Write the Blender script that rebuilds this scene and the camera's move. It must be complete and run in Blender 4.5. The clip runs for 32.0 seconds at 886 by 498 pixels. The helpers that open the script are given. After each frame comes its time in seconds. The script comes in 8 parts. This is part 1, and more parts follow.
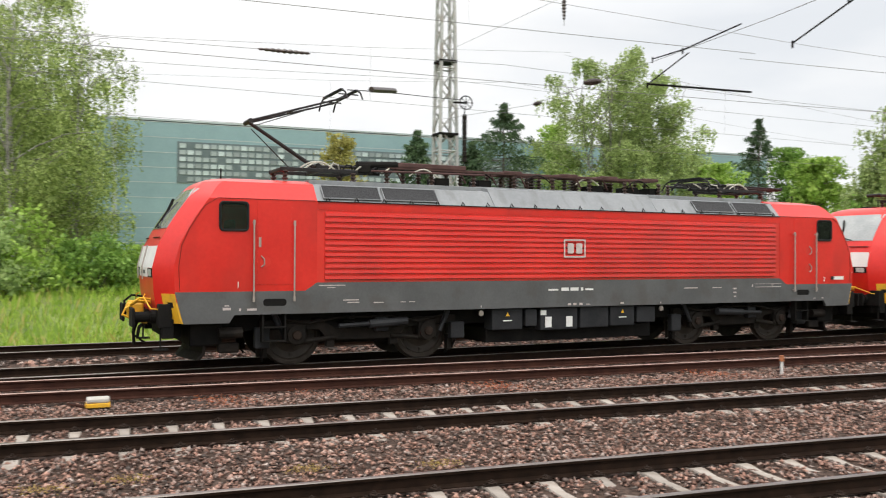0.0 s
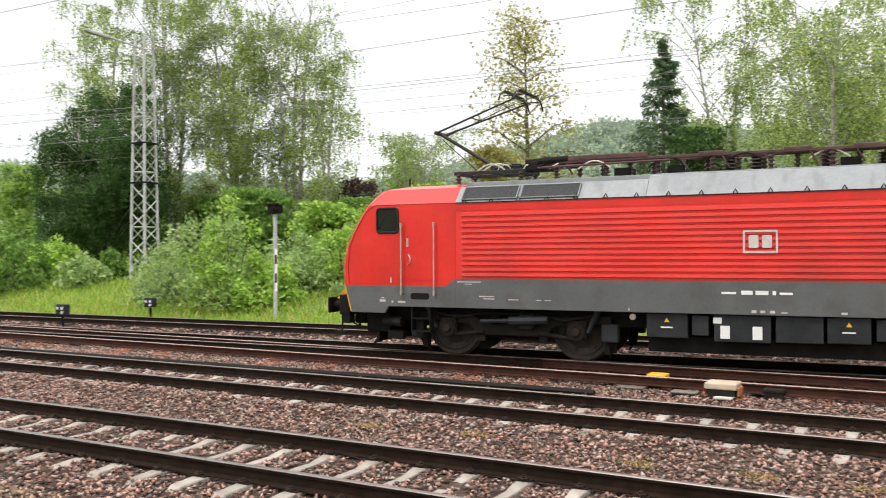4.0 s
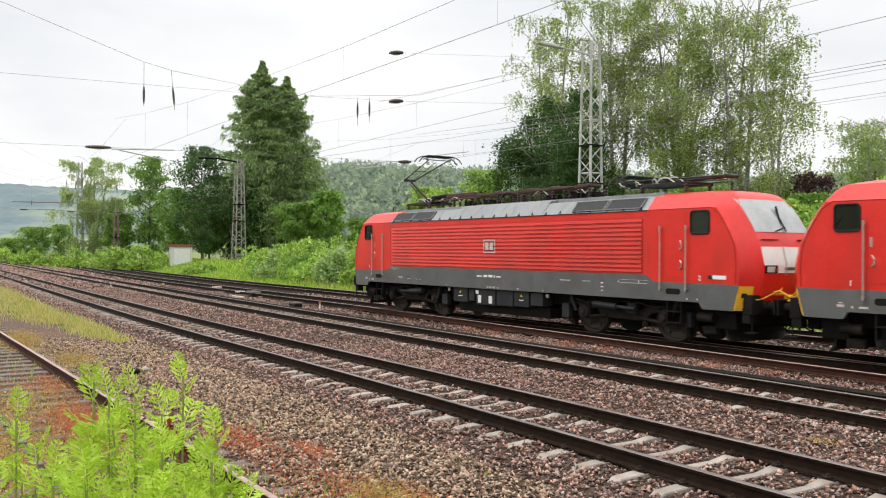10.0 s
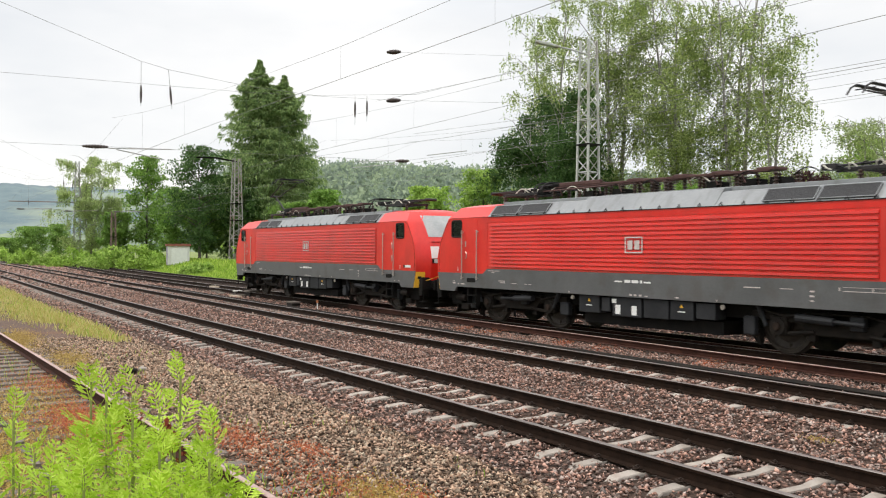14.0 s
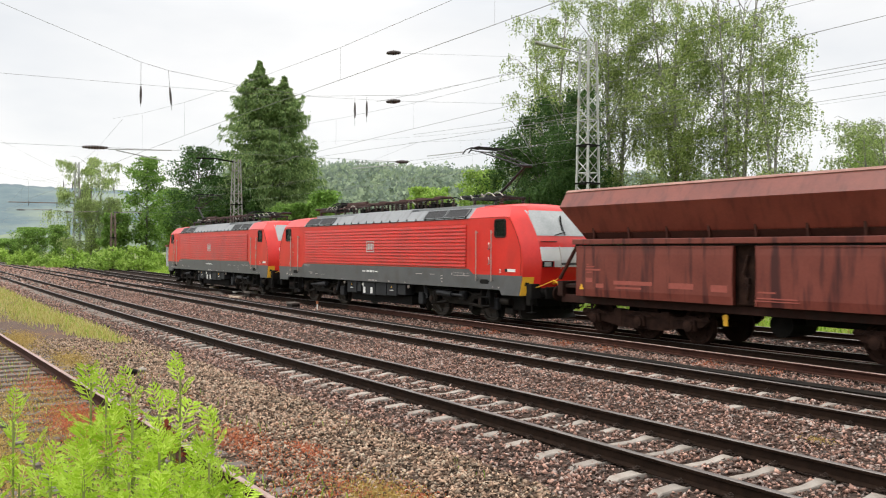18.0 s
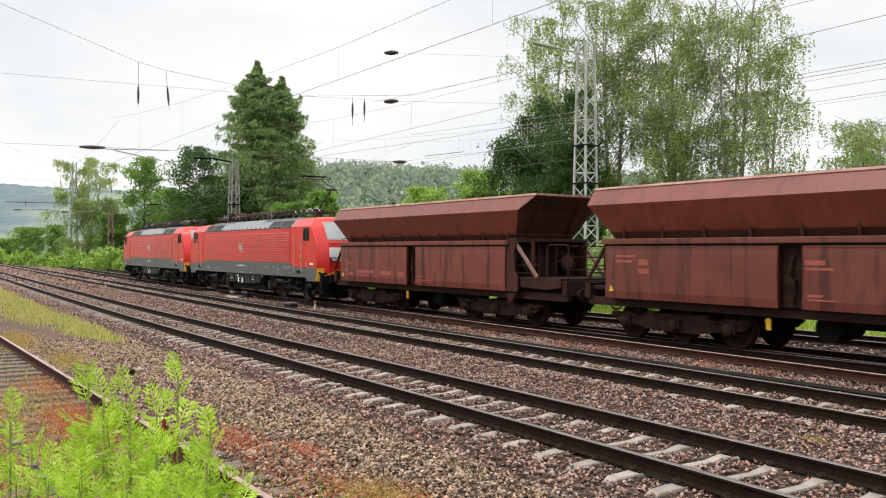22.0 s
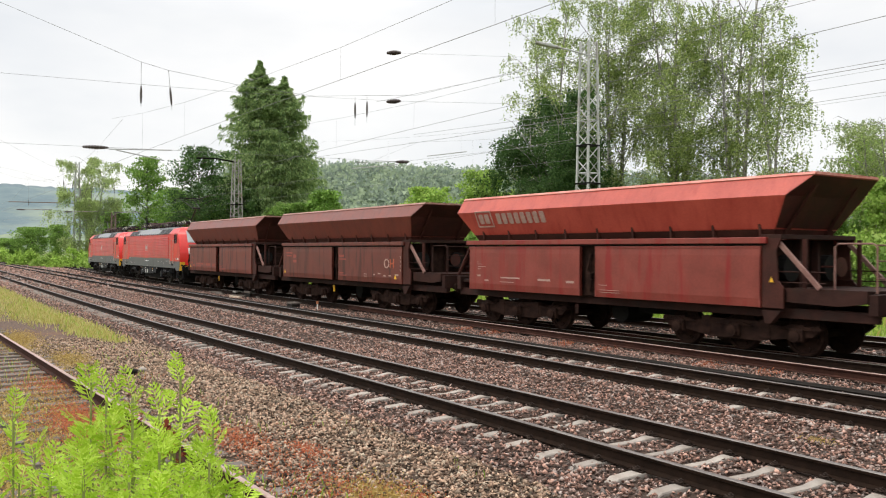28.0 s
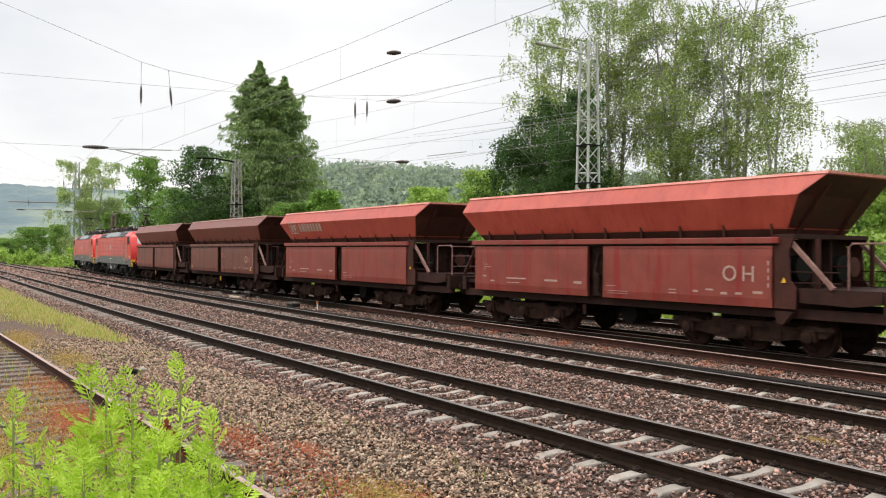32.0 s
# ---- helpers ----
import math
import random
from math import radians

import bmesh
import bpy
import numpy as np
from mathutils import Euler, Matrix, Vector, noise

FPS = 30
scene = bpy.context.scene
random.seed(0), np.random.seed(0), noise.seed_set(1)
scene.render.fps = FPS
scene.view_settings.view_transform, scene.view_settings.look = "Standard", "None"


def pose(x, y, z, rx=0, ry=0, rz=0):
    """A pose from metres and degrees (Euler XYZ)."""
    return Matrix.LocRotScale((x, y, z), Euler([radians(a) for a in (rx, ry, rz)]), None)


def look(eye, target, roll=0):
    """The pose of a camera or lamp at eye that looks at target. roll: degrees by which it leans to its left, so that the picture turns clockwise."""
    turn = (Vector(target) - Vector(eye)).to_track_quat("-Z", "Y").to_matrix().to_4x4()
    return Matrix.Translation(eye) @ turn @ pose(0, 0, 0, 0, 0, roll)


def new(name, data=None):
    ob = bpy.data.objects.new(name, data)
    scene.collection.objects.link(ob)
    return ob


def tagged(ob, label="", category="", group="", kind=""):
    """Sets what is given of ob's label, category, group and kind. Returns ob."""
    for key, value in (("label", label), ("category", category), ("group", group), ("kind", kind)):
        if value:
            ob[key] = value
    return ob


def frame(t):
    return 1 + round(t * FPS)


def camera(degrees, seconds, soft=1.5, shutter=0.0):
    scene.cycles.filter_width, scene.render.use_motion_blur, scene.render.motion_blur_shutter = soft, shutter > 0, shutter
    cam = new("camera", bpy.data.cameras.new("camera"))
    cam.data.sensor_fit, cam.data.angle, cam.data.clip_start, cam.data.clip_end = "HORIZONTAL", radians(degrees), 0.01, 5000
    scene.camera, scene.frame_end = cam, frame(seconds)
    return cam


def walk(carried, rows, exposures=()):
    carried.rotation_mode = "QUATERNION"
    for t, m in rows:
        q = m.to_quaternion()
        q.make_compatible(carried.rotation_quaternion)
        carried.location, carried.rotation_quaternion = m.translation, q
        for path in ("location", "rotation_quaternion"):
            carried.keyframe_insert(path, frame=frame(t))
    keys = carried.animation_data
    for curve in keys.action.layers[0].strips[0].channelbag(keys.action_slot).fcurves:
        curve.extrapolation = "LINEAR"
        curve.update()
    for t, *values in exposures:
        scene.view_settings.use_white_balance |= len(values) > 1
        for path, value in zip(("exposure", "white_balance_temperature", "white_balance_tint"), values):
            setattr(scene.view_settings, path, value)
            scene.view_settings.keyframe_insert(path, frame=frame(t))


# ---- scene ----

# ---- camera on a tripod beside the siding, turning after the train ----
EYE = (0.0, 0.0, 2.231)
cam = camera(54.10, 32.0, soft=1.1, shutter=0.4)
TURNS = (
    (0, 90.46, -0.29, -17.64),
    (0.5, 90.43, -0.34, -13.09),
    (1, 90.42, -0.31, -9.23),
    (1.5, 90.44, -0.24, -1.06),
    (2, 90.38, -0.32, 6.38),
    (2.5, 90.34, -0.27, 12.40),
    (3, 90.29, -0.13, 21.47),
    (3.5, 90.28, 0.03, 29.09),
    (4, 90.31, 0.32, 33.32),
    (4.5, 90.30, -0.18, 38.38),
    (6.5, 90.45, -0.22, 55.68),
    (7, 90.45, -0.28, 58.26),
    (7.5, 90.42, -0.20, 59.69),
    (8, 90.42, -0.33, 61.37),
    (8.5, 90.37, -0.34, 62.05),
    (9, 90.35, -0.31, 62.26),
    (9.5, 90.27, -0.36, 61.96),
    (10, 90.20, -0.37, 61.91),
    (10.5, 90.15, -0.31, 61.89),
    (11, 90.10, -0.36, 61.85),
    (11.5, 90.09, -0.33, 61.82),
    (12, 90.09, -0.36, 61.80),
    (12.5, 90.10, -0.34, 61.80),
    (13, 90.10, -0.35, 61.76),
    (13.5, 90.11, -0.34, 61.77),
    (14, 90.15, -0.34, 61.75),
    (14.5, 90.15, -0.34, 61.75),
    (16.5, 90.16, -0.33, 61.75),
    (17, 90.16, -0.29, 61.75),
    (17.5, 90.18, -0.36, 61.74),
    (18, 90.20, -0.32, 61.74),
    (18.5, 90.20, -0.33, 61.72),
    (19, 90.20, -0.35, 61.70),
    (19.5, 90.20, -0.33, 61.70),
    (20, 90.20, -0.32, 61.64),
    (20.5, 90.20, -0.32, 61.59),
    (21, 90.20, -0.31, 61.55),
    (21.5, 90.20, -0.33, 61.57),
    (22, 90.20, -0.32, 61.59),
    (22.5, 90.20, -0.31, 61.62),
    (23, 90.20, -0.32, 61.64),
    (23.5, 90.20, -0.34, 61.65),
    (24, 90.20, -0.33, 61.70),
    (24.5, 90.20, -0.33, 61.70),
    (25, 90.20, -0.35, 61.70),
    (25.5, 90.20, -0.34, 61.75),
    (27.5, 90.20, -0.35, 61.75),
    (28, 90.20, -0.35, 61.75),
    (28.5, 90.20, -0.35, 61.75),
    (29, 90.20, -0.35, 61.75),
    (29.5, 90.20, -0.35, 61.75),
    (30, 90.20, -0.35, 61.75),
    (30.5, 90.20, -0.35, 61.75),
    (31, 90.20, -0.35, 61.75),
    (31.5, 90.20, -0.35, 61.75),
    (32, 90.20, -0.35, 61.75),
)
walk(cam, [(t, pose(*EYE, rx, ry, rz)) for t, rx, ry, rz in TURNS],
     ((0, 0.27), (2.0, 0.29), (2.9, 0.66), (3.4, 0.64), (4.5, 0.42), (6.5, 0.26), (32, 0.24)))

# ---- overcast daylight ----
world = bpy.data.worlds.new("overcast_sky")
scene.world = world
world.use_nodes = True
wn, wl = world.node_tree.nodes, world.node_tree.links
wn.clear()
w_out, w_bg = wn.new("ShaderNodeOutputWorld"), wn.new("ShaderNodeBackground")
w_sky = wn.new("ShaderNodeTexSky")
w_sky.sky_type = "NISHITA"
w_sky.sun_disc = False
w_sky.sun_elevation, w_sky.sun_rotation = radians(58), radians(196)
w_scale = wn.new("ShaderNodeMix")
w_scale.data_type, w_scale.blend_type = "RGBA", "MULTIPLY"
w_scale.inputs[0].default_value = 1.0
w_scale.inputs[7].default_value = (0.10, 0.10, 0.10, 1)
w_tc = wn.new("ShaderNodeTexCoord")
w_map = wn.new("ShaderNodeMapping")
w_map.inputs["Scale"].default_value = (1.0, 1.0, 3.0)
w_noise = wn.new("ShaderNodeTexNoise")
w_noise.inputs["Scale"].default_value, w_noise.inputs["Detail"].default_value = 2.2, 6.0
w_ramp = wn.new("ShaderNodeValToRGB")
w_ramp.color_ramp.elements[0].position, w_ramp.color_ramp.elements[0].color = 0.30, (0.765, 0.785, 0.81, 1)
w_ramp.color_ramp.elements[1].position, w_ramp.color_ramp.elements[1].color = 0.60, (1.0, 0.985, 0.965, 1)
w_mix = wn.new("ShaderNodeMix")
w_mix.data_type = "RGBA"
w_mix.inputs[0].default_value = 0.90
wl.new(w_sky.outputs[0], w_scale.inputs[6])
wl.new(w_tc.outputs["Generated"], w_map.inputs["Vector"])
wl.new(w_map.outputs[0], w_noise.inputs["Vector"])
wl.new(w_noise.outputs["Fac"], w_ramp.inputs[0])
wl.new(w_scale.outputs[2], w_mix.inputs[6])
wl.new(w_ramp.outputs[0], w_mix.inputs[7])
wl.new(w_mix.outputs[2], w_bg.inputs[0])
# an overcast sky is brighter overhead than at the horizon
w_sep = wn.new("ShaderNodeSeparateXYZ")
w_zen = wn.new("ShaderNodeMapRange")
w_zen.inputs["From Min"].default_value, w_zen.inputs["From Max"].default_value = 0.25, 1.0
w_zen.inputs["To Min"].default_value, w_zen.inputs["To Max"].default_value = 0.95, 2.25
wl.new(w_tc.outputs["Generated"], w_sep.inputs[0])
wl.new(w_sep.outputs["Z"], w_zen.inputs["Value"])
wl.new(w_zen.outputs[0], w_bg.inputs[1])
wl.new(w_bg.outputs[0], w_out.inputs[0])

sun = new("sun", bpy.data.lights.new("sun", "SUN"))
sun.data.energy, sun.data.angle, sun.data.color = 1.2, radians(20), (1.0, 0.93, 0.83)
sun.matrix_world = look((-12, -22, 72), (0, 20, 0))

# ---- small mesh helpers ----
def mesh_object(name, bm, material=None, parent=None, label="", smooth=False):
    me = bpy.data.meshes.new(name)
    bm.to_mesh(me)
    bm.free()
    for m in (material if isinstance(material, (list, tuple)) else [material] if material else []):
        me.materials.append(m)
    if smooth:
        me.shade_smooth()
    ob = new(name, me)
    if parent:
        ob.parent = parent
    if label:
        ob["label"] = label
    return ob


def part(name, bm, material, parent, label="", smooth=False):
    return mesh_object(name, bm, material, parent, label, smooth)


def raw(name, verts, faces, material, parent=None, label="", smooth=False):
    me = bpy.data.meshes.new(name)
    me.from_pydata(verts, [], faces)
    me.update()
    if material:
        me.materials.append(material)
    if smooth:
        me.shade_smooth()
    ob = new(name, me)
    if parent:
        ob.parent = parent
    if label:
        ob["label"] = label
    return ob


def empty(name, m=None):
    ob = new(name)
    ob.empty_display_size = 0.3
    if m is not None:
        ob.matrix_basis = m
    return ob


def box(bm, cx, cy, cz, sx, sy, sz, m=None, bev=0.0):
    """A box round a centre, with its edges bevelled if bev is given."""
    v = [bm.verts.new((cx + sx / 2 * a, cy + sy / 2 * b, cz + sz / 2 * c))
         for a in (-1, 1) for b in (-1, 1) for c in (-1, 1)]
    fs = [bm.faces.new([v[i] for i in q]) for q in
          ((0, 1, 3, 2), (4, 6, 7, 5), (0, 4, 5, 1), (2, 3, 7, 6), (0, 2, 6, 4), (1, 5, 7, 3))]
    if bev:
        es = list({e for f in fs for e in f.edges})
        r = bmesh.ops.bevel(bm, geom=es, offset=bev, segments=2, affect="EDGES", profile=0.5)
        v = list({w for f in r["faces"] for w in f.verts} | {w for w in v if w.is_valid})
    if m is not None:
        bmesh.ops.transform(bm, matrix=m, verts=[w for w in v if w.is_valid])
    return v


def rod(bm, a, b, r, n=6, r2=None, cap=True):
    """A round bar from a to b."""
    a, b = Vector(a), Vector(b)
    r2 = r if r2 is None else r2
    d = (b - a)
    if d.length < 1e-6:
        return
    q = d.to_track_quat("Z", "Y")
    ring = []
    for p, rr in ((a, r), (b, r2)):
        ring.append([bm.verts.new(p + q @ Vector((rr * math.cos(2 * math.pi * i / n), rr * math.sin(2 * math.pi * i / n), 0)))
                     for i in range(n)])
    for i in range(n):
        j = (i + 1) % n
        bm.faces.new((ring[0][i], ring[0][j], ring[1][j], ring[1][i]))
    if cap:
        bm.faces.new(ring[0][::-1])
        bm.faces.new(ring[1])


def pipe(bm, pts, r, n=6):
    """A round bar swept along points."""
    pts = [Vector(p) for p in pts]
    if len(pts) == 2:
        return rod(bm, pts[0], pts[1], r, n)
    rings, up = [], None
    for i, p in enumerate(pts):
        d = (pts[min(i + 1, len(pts) - 1)] - pts[max(i - 1, 0)]).normalized()
        if up is None:
            up = d.orthogonal().normalized()
        up = (up - d * up.dot(d)).normalized()
        w = d.cross(up)
        rings.append([p + (up * math.cos(2 * math.pi * k / n) + w * math.sin(2 * math.pi * k / n)) * r for k in range(n)])
    loft(bm, rings)


def revolve(bm, prof, axis="Z", n=16, origin=(0, 0, 0)):
    """Turns a profile of (radius, height) pairs about an axis."""
    o = Vector(origin)
    rings = []
    for r, h in prof:
        ring = []
        for i in range(n):
            a = 2 * math.pi * i / n
            p = Vector((r * math.cos(a), r * math.sin(a), h))
            if axis == "Y":
                p = Vector((p.x, p.z, p.y))
            if axis == "X":
                p = Vector((p.z, p.x, p.y))
            ring.append(bm.verts.new(o + p))
        rings.append(ring)
    for A, B in zip(rings, rings[1:]):
        for i in range(n):
            j = (i + 1) % n
            bm.faces.new((A[i], A[j], B[j], B[i]))
    bm.faces.new(rings[0][::-1])
    bm.faces.new(rings[-1])


def prism(bm, outline, y0, y1):
    """An outline of (x, z) pairs drawn out from y0 to y1."""
    A = [bm.verts.new((x, y0, z)) for x, z in outline]
    B = [bm.verts.new((x, y1, z)) for x, z in outline]
    n = len(outline)
    for i in range(n):
        j = (i + 1) % n
        bm.faces.new((A[i], A[j], B[j], B[i]))
    bm.faces.new(A[::-1])
    bm.faces.new(B)


def loft(bm, sections, cap=True, closed=True):
    """Joins equal-length rings of points."""
    rings = [[bm.verts.new(p) for p in s] for s in sections]
    n = len(rings[0])
    for A, B in zip(rings, rings[1:]):
        for i in range(n if closed else n - 1):
            j = (i + 1) % n
            bm.faces.new((A[i], A[j], B[j], B[i]))
    if cap:
        bm.faces.new(rings[0][::-1])
        bm.faces.new(rings[-1])


def fix(bm):
    bmesh.ops.recalc_face_normals(bm, faces=bm.faces[:])
    return bm

# ---- materials ----
def surface(name, a, b, size=0.3, rough=0.7, bump=0.2, metal=0.0, fine=None, rand=0.0, stretch=(1, 1, 1),
            stain=None, stain_size=0.8, stain_amount=0.5, stain_stretch=(1, 1, 1), spec=0.5, coat=0.0, island=False, sss=0.0, third=None):
    """Two colours mixed by coarse and fine noise, a stain with a shape of its own, relief and uneven gloss."""
    m = bpy.data.materials.new(name)
    m.use_nodes = True
    nt = m.node_tree
    N, L = nt.nodes, nt.links
    bs = N["Principled BSDF"]
    tc = N.new("ShaderNodeTexCoord")
    mp = N.new("ShaderNodeMapping")
    mp.inputs["Scale"].default_value = stretch
    L.new(tc.outputs["Object"], mp.inputs[0])
    n1 = N.new("ShaderNodeTexNoise")
    n1.inputs["Scale"].default_value, n1.inputs["Detail"].default_value = 1.0 / size, 5.0
    L.new(mp.outputs[0], n1.inputs["Vector"])
    n2 = N.new("ShaderNodeTexNoise")
    n2.inputs["Scale"].default_value, n2.inputs["Detail"].default_value = 1.0 / (fine or size * 0.08), 3.0
    L.new(mp.outputs[0], n2.inputs["Vector"])
    add = N.new("ShaderNodeMath")
    add.operation = "MULTIPLY_ADD"
    add.inputs[1].default_value = 0.45
    L.new(n2.outputs["Fac"], add.inputs[0])
    L.new(n1.outputs["Fac"], add.inputs[2])
    rng = N.new("ShaderNodeMapRange")
    rng.inputs["From Min"].default_value, rng.inputs["From Max"].default_value = 0.50, 0.95
    L.new(add.outputs[0], rng.inputs["Value"])
    mix = N.new("ShaderNodeMix")
    mix.data_type = "RGBA"
    mix.inputs[6].default_value, mix.inputs[7].default_value = (*a, 1), (*b, 1)
    L.new(rng.outputs[0], mix.inputs[0])
    col = mix.outputs[2]
    if stain:
        ms = N.new("ShaderNodeMapping")
        ms.inputs["Scale"].default_value = stain_stretch
        L.new(tc.outputs["Object"], ms.inputs[0])
        n3 = N.new("ShaderNodeTexNoise")
        n3.inputs["Scale"].default_value, n3.inputs["Detail"].default_value = 1.0 / stain_size, 4.0
        L.new(ms.outputs[0], n3.inputs["Vector"])
        r3 = N.new("ShaderNodeMapRange")
        r3.inputs["From Min"].default_value = 0.52
        r3.inputs["From Max"].default_value = 0.66
        r3.inputs["To Max"].default_value = stain_amount
        L.new(n3.outputs["Fac"], r3.inputs["Value"])
        mx = N.new("ShaderNodeMix")
        mx.data_type = "RGBA"
        L.new(r3.outputs[0], mx.inputs[0])
        L.new(col, mx.inputs[6])
        mx.inputs[7].default_value = (*stain, 1)
        col = mx.outputs[2]
    if rand or island:
        src = N.new("ShaderNodeNewGeometry") if island else N.new("ShaderNodeObjectInfo")
        out = src.outputs["Random Per Island"] if island else src.outputs["Random"]
        if third:
            rp = N.new("ShaderNodeMix")
            rp.data_type = "RGBA"
            g0 = N.new("ShaderNodeMapRange")
            g0.inputs["From Min"].default_value, g0.inputs["From Max"].default_value = 0.45, 1.0
            L.new(out, g0.inputs["Value"])
            L.new(g0.outputs[0], rp.inputs[0])
            L.new(col, rp.inputs[6])
            rp.inputs[7].default_value = (*third, 1)
            col = rp.outputs[2]
        mul = N.new("ShaderNodeMath")
        mul.operation = "MULTIPLY_ADD"
        sub = N.new("ShaderNodeMath")
        sub.operation = "FRACT"
        k = N.new("ShaderNodeMath")
        k.operation = "MULTIPLY"
        k.inputs[1].default_value = 7.31
        L.new(out, k.inputs[0])
        L.new(k.outputs[0], sub.inputs[0])
        L.new(sub.outputs[0], mul.inputs[0])
        mul.inputs[1].default_value, mul.inputs[2].default_value = 2 * rand, 1.0 - rand
        hs = N.new("ShaderNodeHueSaturation")
        L.new(mul.outputs[0], hs.inputs["Value"])
        L.new(col, hs.inputs["Color"])
        col = hs.outputs[0]
    L.new(col, bs.inputs["Base Color"])
    rr = N.new("ShaderNodeMapRange")
    rr.inputs["To Min"].default_value, rr.inputs["To Max"].default_value = max(0.02, rough - 0.12), min(1, rough + 0.12)
    L.new(n1.outputs["Fac"], rr.inputs["Value"])
    L.new(rr.outputs[0], bs.inputs["Roughness"])
    bs.inputs["Metallic"].default_value = metal
    bs.inputs["Specular IOR Level"].default_value = spec
    bs.inputs["Coat Weight"].default_value = coat
    if bump:
        bp = N.new("ShaderNodeBump")
        bp.inputs["Strength"].default_value, bp.inputs["Distance"].default_value = bump, 0.02
        L.new(add.outputs[0], bp.inputs["Height"])
        L.new(bp.outputs[0], bs.inputs["Normal"])
    return m


def leaf_material(name, a, b, c):
    """Thin leaves: every leaf has its own tone, and some light comes through."""
    m = bpy.data.materials.new(name)
    m.use_nodes = True
    N, L = m.node_tree.nodes, m.node_tree.links
    bs = N["Principled BSDF"]
    geo = N.new("ShaderNodeNewGeometry")
    oi = N.new("ShaderNodeObjectInfo")
    rp = N.new("ShaderNodeValToRGB")
    e = rp.color_ramp.elements
    e[0].position, e[0].color = 0.0, (*a, 1)
    e[1].position, e[1].color = 1.0, (*c, 1)
    x = e.new(0.55)
    x.color = (*b, 1)
    L.new(geo.outputs["Random Per Island"], rp.inputs[0])
    hs = N.new("ShaderNodeHueSaturation")
    mr = N.new("ShaderNodeMapRange")
    mr.inputs["To Min"].default_value, mr.inputs["To Max"].default_value = 0.88, 1.12
    L.new(oi.outputs["Random"], mr.inputs["Value"])
    L.new(mr.outputs[0], hs.inputs["Value"])
    L.new(rp.outputs[0], hs.inputs["Color"])
    L.new(hs.outputs[0], bs.inputs["Base Color"])
    bs.inputs["Roughness"].default_value = 0.55
    bs.inputs["Specular IOR Level"].default_value = 0.18
    tr = N.new("ShaderNodeBsdfTranslucent")
    L.new(hs.outputs[0], tr.inputs["Color"])
    ms = N.new("ShaderNodeMixShader")
    ms.inputs[0].default_value = 0.45
    L.new(bs.outputs[0], ms.inputs[1])
    L.new(tr.outputs[0], ms.inputs[2])
    L.new(ms.outputs[0], N["Material Output"].inputs[0])
    return m


def pane_material(name, clear):
    """A thin tinted pane: mostly clear, with a mirror-like sheen."""
    m = bpy.data.materials.new(name)
    m.use_nodes = True
    N, L = m.node_tree.nodes, m.node_tree.links
    N.remove(N["Principled BSDF"])
    tr, gl, mx, fr = N.new("ShaderNodeBsdfTransparent"), N.new("ShaderNodeBsdfGlossy"), N.new("ShaderNodeMixShader"), N.new("ShaderNodeFresnel")
    tr.inputs["Color"].default_value = (clear, clear, clear * 0.98, 1)
    gl.inputs["Roughness"].default_value = 0.04
    fr.inputs["IOR"].default_value = 1.45
    L.new(fr.outputs[0], mx.inputs[0])
    L.new(tr.outputs[0], mx.inputs[1])
    L.new(gl.outputs[0], mx.inputs[2])
    L.new(mx.outputs[0], N["Material Output"].inputs[0])
    return m


M_SOIL = surface("soil_grass", (0.10, 0.15, 0.03), (0.20, 0.25, 0.06), 1.5, 0.9, 0.6, fine=0.06, stain=(0.22, 0.19, 0.08), stain_size=5, stain_amount=0.6)
M_BED = surface("ballast_bed", (0.020, 0.014, 0.011), (0.125, 0.085, 0.068), 0.07, 0.9, 1.0, fine=0.03, stain=(0.06, 0.032, 0.021), stain_size=1.6, stain_amount=0.4, spec=0.1)
M_STONE = surface("ballast_stone", (0.150, 0.075, 0.056), (0.400, 0.245, 0.190), 0.05, 0.85, 0.3, island=True, rand=0.85, third=(0.275, 0.230, 0.205), spec=0.2)
M_STONE_TAN = surface("shoulder_stone", (0.155, 0.095, 0.063), (0.425, 0.290, 0.205), 0.05, 0.85, 0.3, island=True, rand=0.88, third=(0.295, 0.245, 0.185), spec=0.15)
M_RAILSIDE = surface("rail_rust", (0.010, 0.006, 0.004), (0.026, 0.015, 0.010), 0.15, 0.75, 0.3, spec=0.08)
M_RAILRED = surface("rail_red_rust", (0.028, 0.011, 0.008), (0.058, 0.024, 0.016), 0.2, 0.8, 0.4, spec=0.12)
M_RAILTOP = surface("rail_polished", (0.14, 0.12, 0.11), (0.24, 0.22, 0.205), 0.3, 0.42, 0.05, metal=0.7, stretch=(0.2, 4, 1))
M_RAILDULL = surface("rail_dull_top", (0.26, 0.16, 0.13), (0.46, 0.33, 0.29), 0.2, 0.5, 0.2, metal=0.2)
M_CONCRETE = surface("sleeper_concrete", (0.255, 0.222, 0.192), (0.375, 0.335, 0.295), 0.25, 0.85, 0.25, rand=0.16, stain=(0.20, 0.15, 0.115), stain_size=0.35, stain_amount=0.5, spec=0.15)
M_TIE = surface("sleeper_wood", (0.035, 0.026, 0.022), (0.09, 0.07, 0.06), 0.12, 0.85, 0.5, rand=0.25, stretch=(6, 0.7, 6), spec=0.1)
M_TIE_OLD = surface("sleeper_grey_wood", (0.12, 0.105, 0.09), (0.22, 0.19, 0.165), 0.12, 0.9, 0.5, rand=0.2, stretch=(6, 0.7, 6), spec=0.1)
